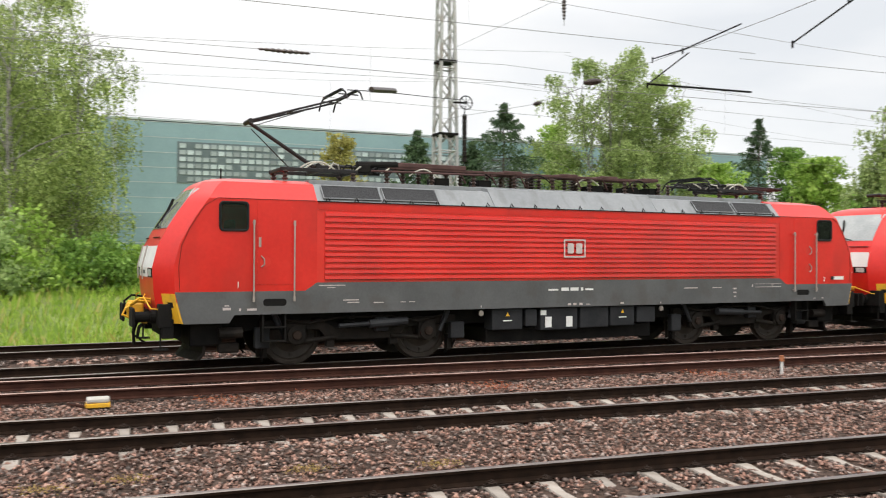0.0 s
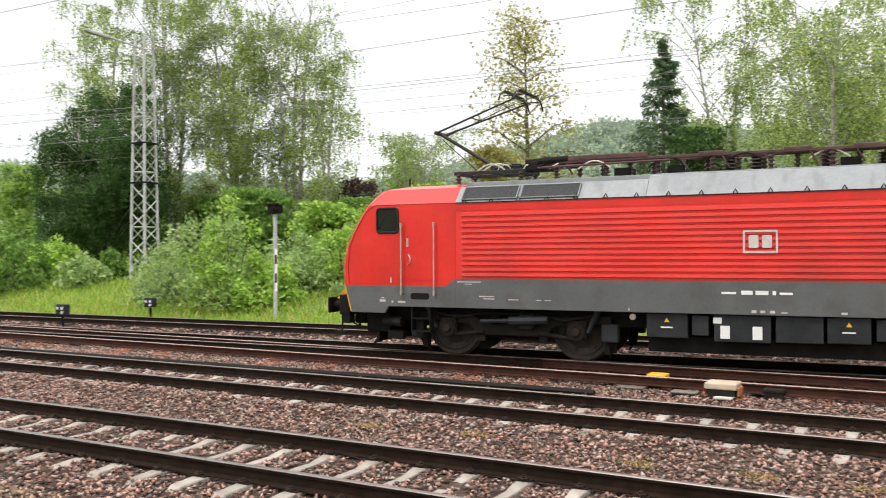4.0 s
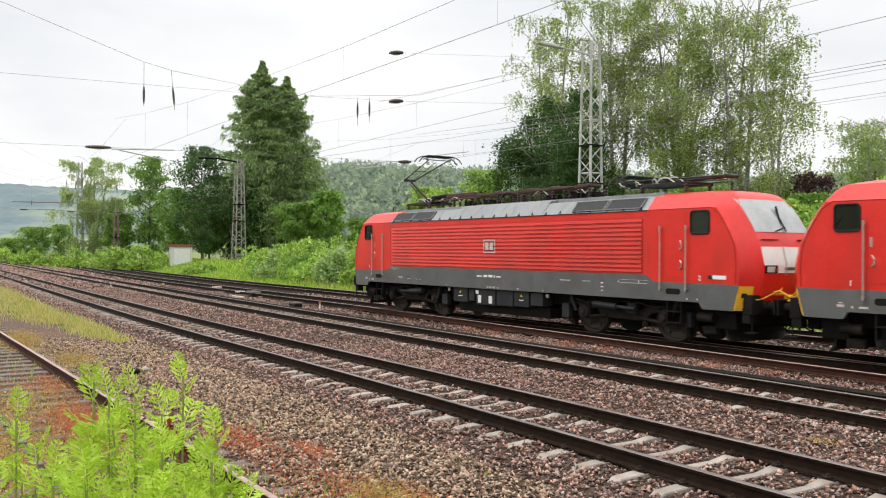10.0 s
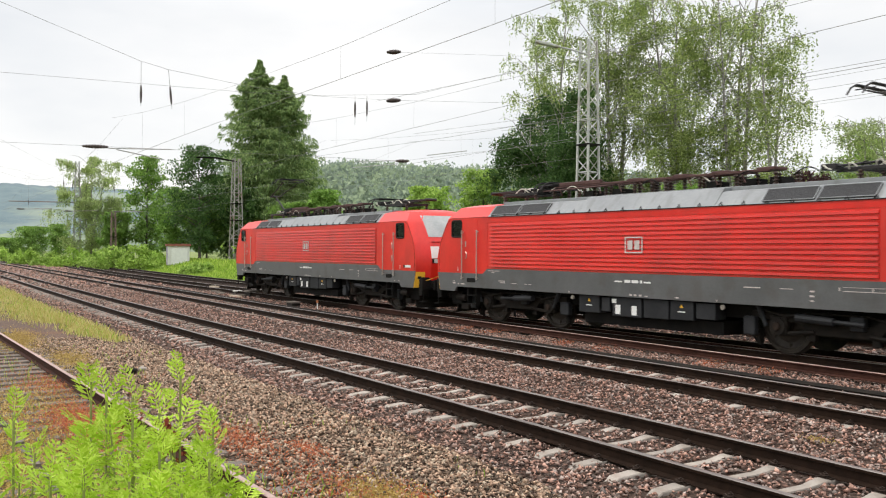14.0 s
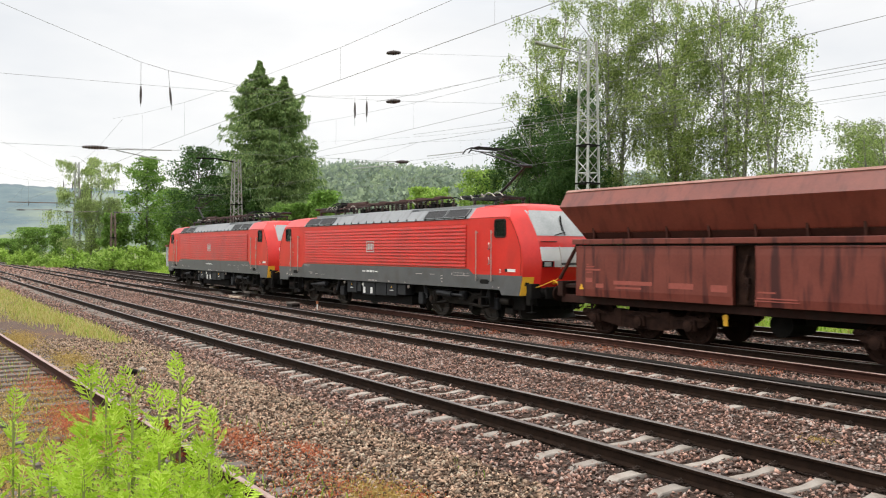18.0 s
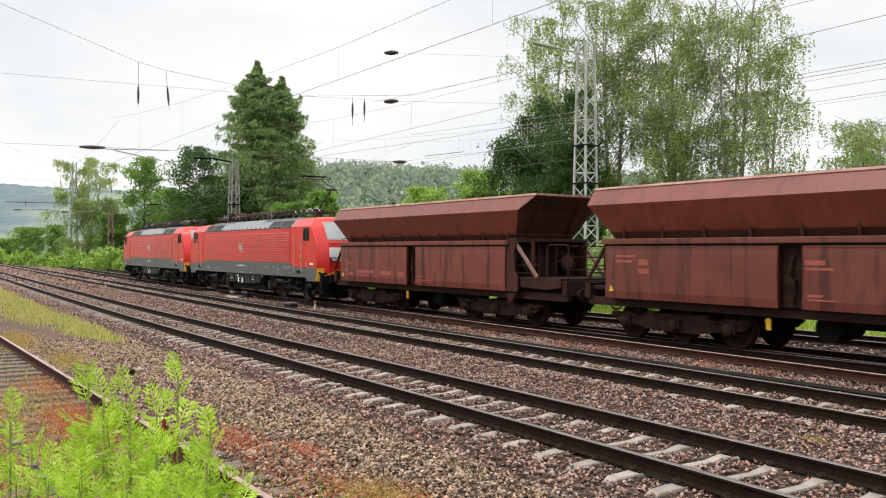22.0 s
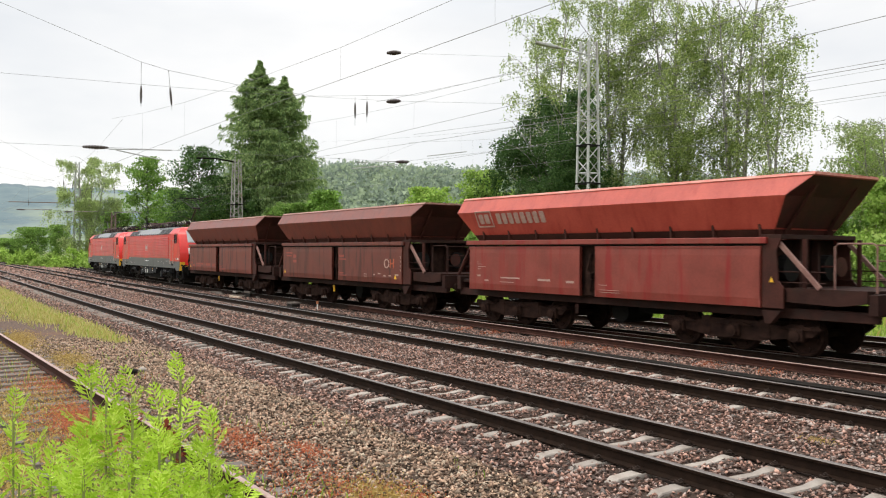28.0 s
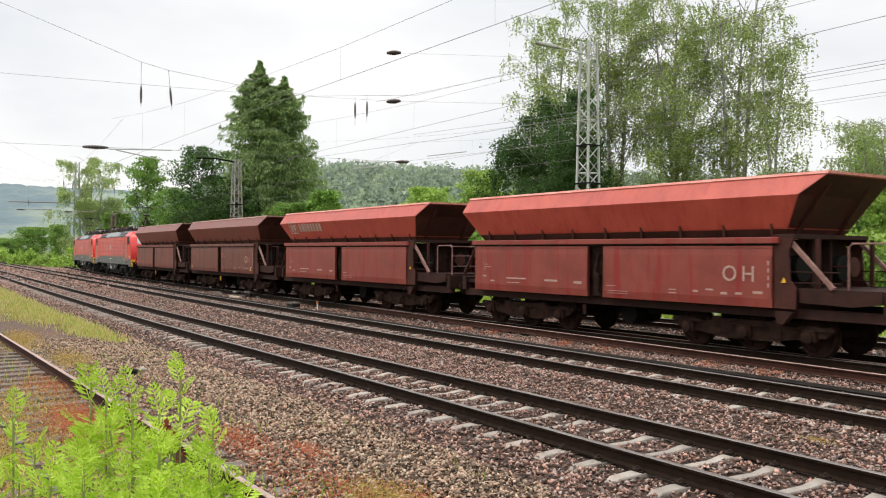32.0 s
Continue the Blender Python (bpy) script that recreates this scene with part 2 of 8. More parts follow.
M_CLIP = surface("rail_clip_iron", (0.020, 0.014, 0.011), (0.05, 0.035, 0.028), 0.08, 0.6, 0.3, metal=0.3, spec=0.1)

# ---- lie of the land and of the tracks ----
def curve(c, x):
    """A track's middle: a cubic between x = -100 and 45 m, straight beyond."""
    x0 = min(max(x, -100.0), 45.0)
    u = x0 / 40
    y = c[0] + c[1] * u + c[2] * u * u + c[3] * u ** 3
    return y + (c[1] + 2 * c[2] * u + 3 * c[3] * u * u) / 40 * (x - x0)


def easing(c, slope, x):
    """A track's middle that eases out of its bend into a straight west of x = -20 m."""
    if x > -20.0:
        return curve(c, x)
    bend = (curve(c, -19.9) - curve(c, -20.1)) / 0.2
    return curve(c, -20.0) + slope * (x + 20) - (bend - slope) * 12 * (1 - math.exp((x + 20) / 12))


NEAR = (7.72, 2.01, -2.04, -0.73)
MIDDLE = (12.17, 2.23, -1.04, -0.43)
TRAIN = (18.35, 5.38, 1.03, 0.0)
BACK = (22.95, 5.70, 1.03, 0.0)


def y_near(x): return easing(NEAR, 0.054, x)
def y_middle(x): return easing(MIDDLE, 0.051, x)
def y_train(x): return curve(TRAIN, x)
def y_back(x): return curve(BACK, x)


def y_branch(x):
    """The turnout that leaves the train's track towards the camera."""
    u = max(0.0, (x + 34.0)) / 40
    return y_train(min(x, -34.0)) + (5.38 - 2 * 1.03 * 0.85) * u * 0.5 + (0.18 * u * u if u else 0) if x > -34 else y_train(x)


def y_siding(x): return 2.45 + 0.1 * x if x > -45 else -2.05 + 0.02 * (x + 45)


def smooth(a, b, x):
    t = min(1.0, max(0.0, (x - a) / (b - a)))
    return t * t * (3 - 2 * t)


def land(x, y):
    """Height of the soil over the rail tops' level."""
    z = -0.42
    d = y - (y_back(x) + 2.4)
    z += 1.25 * smooth(0.0, 8.0, d)
    z += 0.03 * noise.noise(Vector((x * 0.35, y * 0.35, 0)))
    z += 1.05 * smooth(4.7, 2.9, math.hypot(x, y + 0.5))
    return z


def spaced(a, b, near, ratio, mid):
    out, s = [mid], near
    while out[-1] < b:
        out.append(out[-1] + s)
        s *= ratio
    s, lo = near, [mid]
    while lo[-1] > a:
        lo.append(lo[-1] - s)
        s *= ratio
    return sorted(set(lo[1:] + out))


xs, ys = spaced(-2500, 1500, 0.6, 1.04, -4.0), spaced(-400, 2500, 0.5, 1.045, 3.0)
gv = [(x, y, land(x, y)) for y in ys for x in xs]
gf = [(j * len(xs) + i, j * len(xs) + i + 1, (j + 1) * len(xs) + i + 1, (j + 1) * len(xs) + i)
      for j in range(len(ys) - 1) for i in range(len(xs) - 1)]
ground = tagged(raw("ground", gv, gf, M_SOIL, smooth=True), "grassy soil beside and beyond the railway tracks", "ground", kind="structure")


def bed_height(x, y):
    """Top of the ballast, heaped a little between the tracks and falling off at both sides."""
    lo, hi = y_near(x) - 2.3, y_back(x) + 2.1
    edge = min(y - lo, hi - y)
    z = -0.215 + 0.035 * noise.noise(Vector((x * 0.9, y * 0.9, 3)))
    for f in (y_near, y_middle):
        z += 0.032 * math.exp(-((y - f(x)) / 1.15) ** 4)
    for f in (y_train, y_back):
        z -= 0.03 * math.exp(-((y - f(x)) / 0.7) ** 2)
    z += 0.045 * math.exp(-((y - y_middle(x) + 1.35) / 0.35) ** 2)
    return z - 0.028 - 0.30 * smooth(0.5, -0.6, edge)


bx = spaced(-420, 70, 0.25, 1.02, -6.0)
bv, bf, nb = [], [], 90
for x in bx:
    lo, hi = y_near(x) - 2.9, y_back(x) + 2.6
    for j in range(nb + 1):
        y = lo + (hi - lo) * j / nb
        bv.append((x, y, bed_height(x, y)))
for i in range(len(bx) - 1):
    for j in range(nb):
        k = i * (nb + 1) + j
        bf.append((k, k + nb + 1, k + nb + 2, k + 1))
bed = tagged(raw("ballast_bed", bv, bf, M_BED, smooth=True), "brown and grey crushed stone bed under the tracks", "ballast", kind="structure")


M_APRON = surface("gravel_apron", (0.045, 0.031, 0.024), (0.195, 0.138, 0.110), 0.06, 0.92, 0.9, fine=0.03, stain=(0.20, 0.10, 0.06), stain_size=1.1, stain_amount=0.4, spec=0.1)


def apron_height(x, y):
    z = -0.245 + 0.025 * noise.noise(Vector((x * 1.3, y * 1.3, 8)))
    d = abs(y - y_siding(x))
    z -= 0.02 * smooth(1.6, 1.1, d)
    return z - 0.35 * smooth(2.0, 3.2, y_siding(x) - y)


av, af, na = [], [], 48
ax_ = spaced(-75, -3.5, 0.2, 1.025, -7.0)
for x in ax_:
    lo, hi = y_siding(x) - 3.4, max(y_siding(x) + 1.0, y_near(x) - 1.9)
    for j in range(na + 1):
        y = lo + (hi - lo) * j / na
        av.append((x, y, apron_height(x, y)))
for i in range(len(ax_) - 1):
    for j in range(na):
        k = i * (na + 1) + j
        af.append((k, k + na + 1, k + na + 2, k + 1))
apron = tagged(raw("gravel_apron", av, af, M_APRON, smooth=True), "brown gravel and reddish soil round the disused siding", "gravel", kind="structure")

# ---- tracks: rails and sleepers ----
RAIL = [(-0.075, -0.172), (0.075, -0.172), (0.075, -0.161), (0.012, -0.138), (0.009, -0.050), (0.034, -0.038), (0.036, -0.010),
        (0.028, -0.001), (-0.028, -0.001), (-0.036, -0.010), (-0.034, -0.038), (-0.009, -0.050), (-0.012, -0.138), (-0.075, -0.161)]


def rail_mesh(parent, f, off, x0, x1, mats, step=1.5, z=0.0):
    n = max(2, int((x1 - x0) / step))
    verts, faces = [], []
    for i in range(n + 1):
        x = x0 + (x1 - x0) * i / n
        sl = (f(x + 0.05) - f(x - 0.05)) / 0.1
        k = 1 / math.sqrt(1 + sl * sl)
        for a, h in RAIL:
            verts.append((x - sl * k * (off + a), f(x) + k * (off + a), z + h))
    m = len(RAIL)
    top = []
    for i in range(n):
        for j in range(m):
            faces.append((i * m + j, (i + 1) * m + j, (i + 1) * m + (j + 1) % m, i * m + (j + 1) % m))
            top.append(1 if j in (6, 7, 8) else 0)
    ob = raw("rail", verts, faces, mats[0], parent)
    ob.data.materials.append(mats[1])
    ob.data.polygons.foreach_set("material_index", top)
    return ob


def sleeper_concrete():
    bm = bmesh.new()
    ring = []
    for y, w, h in ((-1.30, 0.074, -0.060), (-1.22, 0.084, -0.012), (-0.95, 0.086, 0.006), (-0.55, 0.082, 0.006), (-0.30, 0.064, -0.026),
                    (0.30, 0.064, -0.026), (0.55, 0.082, 0.006), (0.95, 0.086, 0.006), (1.22, 0.084, -0.012), (1.30, 0.074, -0.060)):
        ring.append([(-w * 1.08, y, -0.2), (-w * 1.0, y, h - 0.014), (-w * 0.90, y, h), (w * 0.90, y, h), (w * 1.0, y, h - 0.014), (w * 1.08, y, -0.2)])
    loft(bm, ring)
    me = bpy.data.meshes.new("sleeper")
    fix(bm).to_mesh(me)
    bm.free()
    me.materials.append(M_CONCRETE)
    return me


def sleeper_timber(m=M_TIE):
    bm = bmesh.new()
    box(bm, 0, 0, -0.08, 0.26, 2.6, 0.16, bev=0.012)
    me = bpy.data.meshes.new("sleeper")
    bm.to_mesh(me)
    bm.free()
    me.materials.append(m)
    return me


def clip_mesh():
    """A spring clip with its screw and base plate."""
    bm = bmesh.new()
    box(bm, 0.0, 0, 0.012, 0.16, 0.07, 0.02)
    pipe(bm, [(-0.05, -0.01, 0.02), (-0.05, 0.045, 0.05), (0.0, 0.05, 0.035), (0.05, 0.045, 0.05), (0.05, -0.01, 0.02)], 0.009, 5)
    rod(bm, (0, 0.02, 0.0), (0, 0.02, 0.075), 0.014, 6)
    rod(bm, (0, 0.02, 0.05), (0, 0.02, 0.062), 0.03, 6)
    me = bpy.data.meshes.new("rail_clip")
    bm.to_mesh(me)
    bm.free()
    me.materials.append(M_CLIP)
    return me


SL_C, SL_W, SL_OLD, CLIP = sleeper_concrete(), sleeper_timber(), sleeper_timber(M_TIE_OLD), clip_mesh()


def lay_track(f, label, sl, mats, pitch, x0, x1, near, clips=None, z=0.0, lifted=None, sunk=0.0):
    """A track from x0 to x1: sleepers within near are parts, those beyond it are joined."""
    tr = tagged(empty("railway_track"), label, "railway track", kind="structure")
    for off in (-0.7535, 0.7535):
        rail_mesh(tr, f, off, x0, x1 if lifted is None or off > 0 else lifted, mats, z=z)
    far_v, far_f = [], []
    x = x0
    i = 0
    while x < x1:
        sl_y = f(x)
        yaw = math.degrees(math.atan((f(x + 0.1) - f(x - 0.1)) / 0.2)) + random.uniform(-0.5, 0.5)
        m = pose(x, sl_y, z - sunk - 0.178 + random.uniform(-0.006, 0.004), 0, 0, yaw)
        if near[0] <= x <= near[1]:
            ob = new("sleeper", sl)
            ob.parent = tr
            ob.matrix_basis = m
            if clips and clips[0] <= x <= clips[1]:
                for s in (-0.7535, 0.7535):
                    for e in (-1, 1):
                        c = new("rail_clip", CLIP)
                        c.parent = ob
                        c.matrix_basis = pose(0, s + e * 0.105, 0.002, 0, 0, 0 if e > 0 else 180)
        else:
            k = len(far_v)
            far_v += [m @ Vector((a, b, c)) for c in (-0.16, 0.0) for b in (-1.28, 1.28) for a in (-0.11, 0.11)]
            far_f += [tuple(a + k for a in q) for q in ((4, 5, 7, 6), (0, 1, 5, 4), (2, 6, 7, 3), (0, 4, 6, 2), (1, 3, 7, 5))]
        x += pitch
        i += 1
    if far_v:
        o = raw("distant_sleepers", far_v, far_f, sl.materials[0], tr)
        o["kind"] = "stuff"
    return tr


lay_track(y_near, "railway track with dark rails on pale concrete sleepers", SL_C, (M_RAILSIDE, M_RAILTOP), 0.63, -330, 30, (-75, 14), (-26, 12))
lay_track(y_middle, "railway track with dark rails on concrete sleepers half sunk in ballast", SL_C, (M_RAILSIDE, M_RAILTOP), 0.63, -330, 40, (-75, 26), (-22, 14))
lay_track(y_train, "railway track under the train on dark timber sleepers", SL_W, (M_RAILSIDE, M_RAILTOP), 0.65, -330, 60, (-60, 40), sunk=0.03)
lay_track(y_back, "railway track along the grass verge on dark sleepers", SL_W, (M_RAILSIDE, M_RAILTOP), 0.65, -330, 60, (-60, 40), sunk=0.03)
lay_track(y_branch, "rusty red turnout track on dark timber sleepers", SL_W, (M_RAILRED, M_RAILDULL), 0.65, -34, 45, (-34, 45), sunk=0.055)
lay_track(y_siding, "overgrown disused siding with rusty rails", SL_OLD, (M_RAILRED, M_RAILDULL), 0.66, -60, -4.9, (-45, -4.9), z=-0.05, lifted=-16.5)

# ---- electric locomotive ----
M_RED = surface("red_paint", (0.60, 0.015, 0.011), (0.70, 0.026, 0.018), 0.9, 0.33, 0.03, stain=(0.36, 0.020, 0.016), stain_size=0.9, stain_amount=0.35, stain_stretch=(1.0, 1, 0.5), coat=0.12, spec=0.4)
M_RIBRED = surface("red_paint_ribbed", (0.62, 0.017, 0.012), (0.72, 0.029, 0.020), 0.9, 0.33, 0.03, stain=(0.26, 0.022, 0.020), stain_size=2.4, stain_amount=0.32, stain_stretch=(0.9, 1, 0.6), coat=0.3)
M_GREY = surface("grey_paint", (0.078, 0.080, 0.083), (0.112, 0.114, 0.116), 0.6, 0.45, 0.05, stain=(0.07, 0.062, 0.055), stain_size=0.5, stain_amount=0.5)
M_ROOFGREY = surface("roof_grey_paint", (0.185, 0.195, 0.205), (0.255, 0.265, 0.275), 0.8, 0.45, 0.06, stain=(0.13, 0.13, 0.13), stain_size=0.5, stain_amount=0.5, stain_stretch=(2, 1, 0.3))
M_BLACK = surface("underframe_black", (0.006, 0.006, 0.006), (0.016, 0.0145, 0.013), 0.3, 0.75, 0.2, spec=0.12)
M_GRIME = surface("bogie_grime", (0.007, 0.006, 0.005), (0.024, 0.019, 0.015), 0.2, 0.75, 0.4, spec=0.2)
M_BOX = surface("equipment_box", (0.016, 0.017, 0.019), (0.034, 0.035, 0.038), 0.4, 0.6, 0.1, spec=0.2)
M_GRILLE = surface("vent_mesh", (0.030, 0.030, 0.032), (0.065, 0.065, 0.068), 0.03, 0.7, 0.6, spec=0.15)
M_WHITE = surface("white_paint", (0.70, 0.70, 0.68), (0.82, 0.82, 0.80), 0.5, 0.45, 0.05)
M_YELLOW = surface("yellow_paint", (0.72, 0.38, 0.015), (0.82, 0.46, 0.03), 0.3, 0.5, 0.1, stain=(0.40, 0.24, 0.05), stain_size=0.15, stain_amount=0.4)
M_STEEL = surface("handrail_steel", (0.42, 0.36, 0.33), (0.55, 0.49, 0.45), 0.2, 0.42, 0.05, metal=0.7)
M_CABGLASS = pane_material("cab_window_glass", 0.80)
# pale opaque base: the sky's reflection is put into the colour
M_SCREEN = surface("windscreen_sky_tone", (0.24, 0.26, 0.26), (0.36, 0.38, 0.375), 0.7, 0.06, 0.0, spec=0.8, coat=0.4)
M_FADED = surface("faded_white_emblem", (0.46, 0.40, 0.38), (0.60, 0.54, 0.52), 0.1, 0.6, 0.05)
M_RUBBER = surface("black_rubber", (0.012, 0.012, 0.012), (0.022, 0.022, 0.022), 0.2, 0.65, 0.05, spec=0.15)
M_PORCELAIN = surface("brown_insulator", (0.030, 0.016, 0.012), (0.055, 0.028, 0.020), 0.1, 0.3, 0.02)
M_BUSBAR = surface("roof_busbar", (0.060, 0.030, 0.028), (0.11, 0.060, 0.055), 0.2, 0.6, 0.1, spec=0.2)
M_PANTO = surface("pantograph_tube", (0.020, 0.019, 0.020), (0.045, 0.042, 0.042), 0.2, 0.5, 0.1, metal=0.3, spec=0.2)
M_CABLE = surface("pale_braid", (0.45, 0.42, 0.36), (0.60, 0.57, 0.50), 0.05, 0.6, 0.2)
M_WHEEL = surface("wheel_steel", (0.022, 0.017, 0.013), (0.060, 0.047, 0.037), 0.2, 0.55, 0.2, spec=0.3)
M_LAMP = surface("lamp_glass", (0.45, 0.47, 0.45), (0.65, 0.66, 0.64), 0.1, 0.12, 0.0, spec=0.9)

NOSE = ((0.95, 9.28), (1.20, 9.36), (1.55, 9.42), (2.0, 9.44), (2.42, 9.34), (2.75, 9.17), (3.0, 9.02), (3.31, 8.80), (3.55, 8.62), (3.66, 8.50), (3.72, 8.36), (3.755, 8.15))


def nose_x(z):
    for (z0, a), (z1, b) in zip(NOSE, NOSE[1:]):
        if z <= z1:
            return a + (b - a) * max(0.0, (z - z0) / (z1 - z0))
    return NOSE[-1][1]


def half_width(z):
    if z < 1.6:
        return 1.455 + 0.02 * smooth(0.9, 1.6, z)
    if z < 3.31:
        return 1.475
    if z < 3.66:
        return 1.475 - 0.30 * (z - 3.31) / 0.35
    return 1.175 - 0.45 * min(1.0, (z - 3.66) / 0.095)


def front_x(y, z):
    """How far the rounded nose reaches at a place across it."""
    w = half_width(z)
    k = min(1.0, abs(y) / w)
    return nose_x(z) - 0.08 * k * k - 0.28 * max(0.0, (k - 0.70) / 0.30)


def cab_shell(side):
    """One cab, closed, from the machine room's end to the nose; side is -1 or 1 along the body."""
    bm = bmesh.new()
    zs = (1.085, 1.18, 1.3, 1.53, 1.7, 2.0, 2.2, 2.42, 2.6, 2.72, 2.9, 3.05, 3.22, 3.31, 3.42, 3.55, 3.66, 3.70, 3.735, 3.755)
    ks = (-1, -0.97, -0.85, -0.73, -0.70, -0.6, -0.45, -0.22, 0, 0.22, 0.45, 0.6, 0.70, 0.73, 0.85, 0.97, 1)
    rings = []
    for z in zs:
        w = half_width(z)
        back = min(7.72, nose_x(z) - 1.0)
        fore = min(8.22, nose_x(z) - 0.5)
        ring = [(side * 6.32, -w, z), (side * back, -w, z), (side * fore, -w, z)]
        ring += [(side * front_x(k * w, z), k * w, z) for k in ks]
        ring += [(side * fore, w, z), (side * back, w, z), (side * 6.32, w, z)]
        rings.append(ring)
    loft(bm, rings)
    # side window openings
    for f in bm.faces[:]:
        c = f.calc_center_median()
        if abs(abs(c.y) - 1.475) < 0.002 and 7.72 < abs(c.x) < 8.22 and 2.72 < c.z < 3.22:
            bm.faces.remove(f)
    return fix(bm)


def nose_patch(side, y0, y1, z0, z1, proud=0.008, n=8, mz=5):
    """A thin plate that follows the nose."""
    bm = bmesh.new()
    A, B = [], []
    for j in range(mz + 1):
        z = z0 + (z1 - z0) * j / mz
        ra, rb = [], []
        for i in range(n + 1):
            y = y0 + (y1 - y0) * i / n
            x = front_x(y, z)
            ra.append(bm.verts.new((side * (x + proud), y, z)))
            rb.append(bm.verts.new((side * (x - 0.02), y, z)))
        A.append(ra)
        B.append(rb)
    for j in range(mz):
        for i in range(n):
            bm.faces.new((A[j][i], A[j][i + 1], A[j + 1][i + 1], A[j + 1][i]))
    rim = [(0, i) for i in range(n + 1)] + [(j, n) for j in range(1, mz + 1)] + [(mz, i) for i in range(n - 1, -1, -1)] + [(j, 0) for j in range(mz - 1, 0, -1)]
    for (a, b), (c, d) in zip(rim, rim[1:] + rim[:1]):
        bm.faces.new((A[a][b], B[a][b], B[c][d], A[c][d]))
    return fix(bm)


def side_plate(x0, x1, z0, z1, y, t=0.012, bev=0.0):
    bm = bmesh.new()
    box(bm, (x0 + x1) / 2, y, (z0 + z1) / 2, abs(x1 - x0), t, abs(z1 - z0), bev=bev)
    return bm


def bars(items, y, t=0.006):
    """Unreadable small writing as plain bars of its size: (x, z, width, height)."""
    bm = bmesh.new()
    for x, z, w, h in items:
        box(bm, x, y, z, w, t, h)
    return bm


def letters(text, size, m, parent, material, name, thick=0.004):
    """Raised lettering in the built-in font."""
    cu = bpy.data.curves.new(name, "FONT")
    cu.body, cu.size, cu.extrude = text, size, thick
    tmp = bpy.data.objects.new(name, cu)
    scene.collection.objects.link(tmp)
    bpy.context.view_layer.update()
    me = bpy.data.meshes.new_from_object(tmp.evaluated_get(bpy.context.evaluated_depsgraph_get()))
    bpy.data.objects.remove(tmp)
    me.materials.clear()
    me.materials.append(material)
    ob = new(name, me)
    ob.parent = parent
    ob.matrix_basis = m
    return ob


def insulator(bm, x, y, z, h, r=0.09, n=10, sheds=5):
    prof = [(r * 0.55, 0)]
    for k in range(sheds):
        a = h * (k + 0.15) / sheds
        prof += [(r * 0.55, a), (r, a + h / sheds * 0.25), (r * 0.95, a + h / sheds * 0.45), (r * 0.5, a + h / sheds * 0.7)]
    prof.append((r * 0.5, h))
    revolve(bm, prof, "Z", n, (x, y, z))


def wheelset_mesh(r, gauge=0.7535, spokes=0):
    bm = bmesh.new()
    for s in (-1, 1):
        y = s * gauge
        prof = [(0.10, y - s * 0.08), (0.16, y - s * 0.08), (r * 0.62, y - s * 0.02), (r * 0.80, y - s * 0.055), (r + 0.03, y - s * 0.065),
                (r + 0.03, y - s * 0.04), (r, y - s * 0.028), (r - 0.008, y + s * 0.065), (r * 0.84, y + s * 0.07), (r * 0.80, y + s * 0.03),
                (r * 0.60, y + s * 0.005), (r * 0.30, y + s * 0.04), (r * 0.26, y + s * 0.10), (0.09, y + s * 0.10)]
        revolve(bm, prof, "Y", 28)
        for k in range(6):
            a = k * math.pi / 3
            box(bm, math.cos(a) * r * 0.68, y + s * 0.035, math.sin(a) * r * 0.68, 0.07, 0.035, 0.07, bev=0.008)
    rod(bm, (0, -1.08, 0), (0, 1.08, 0), 0.085, 12)
    return fix(bm)


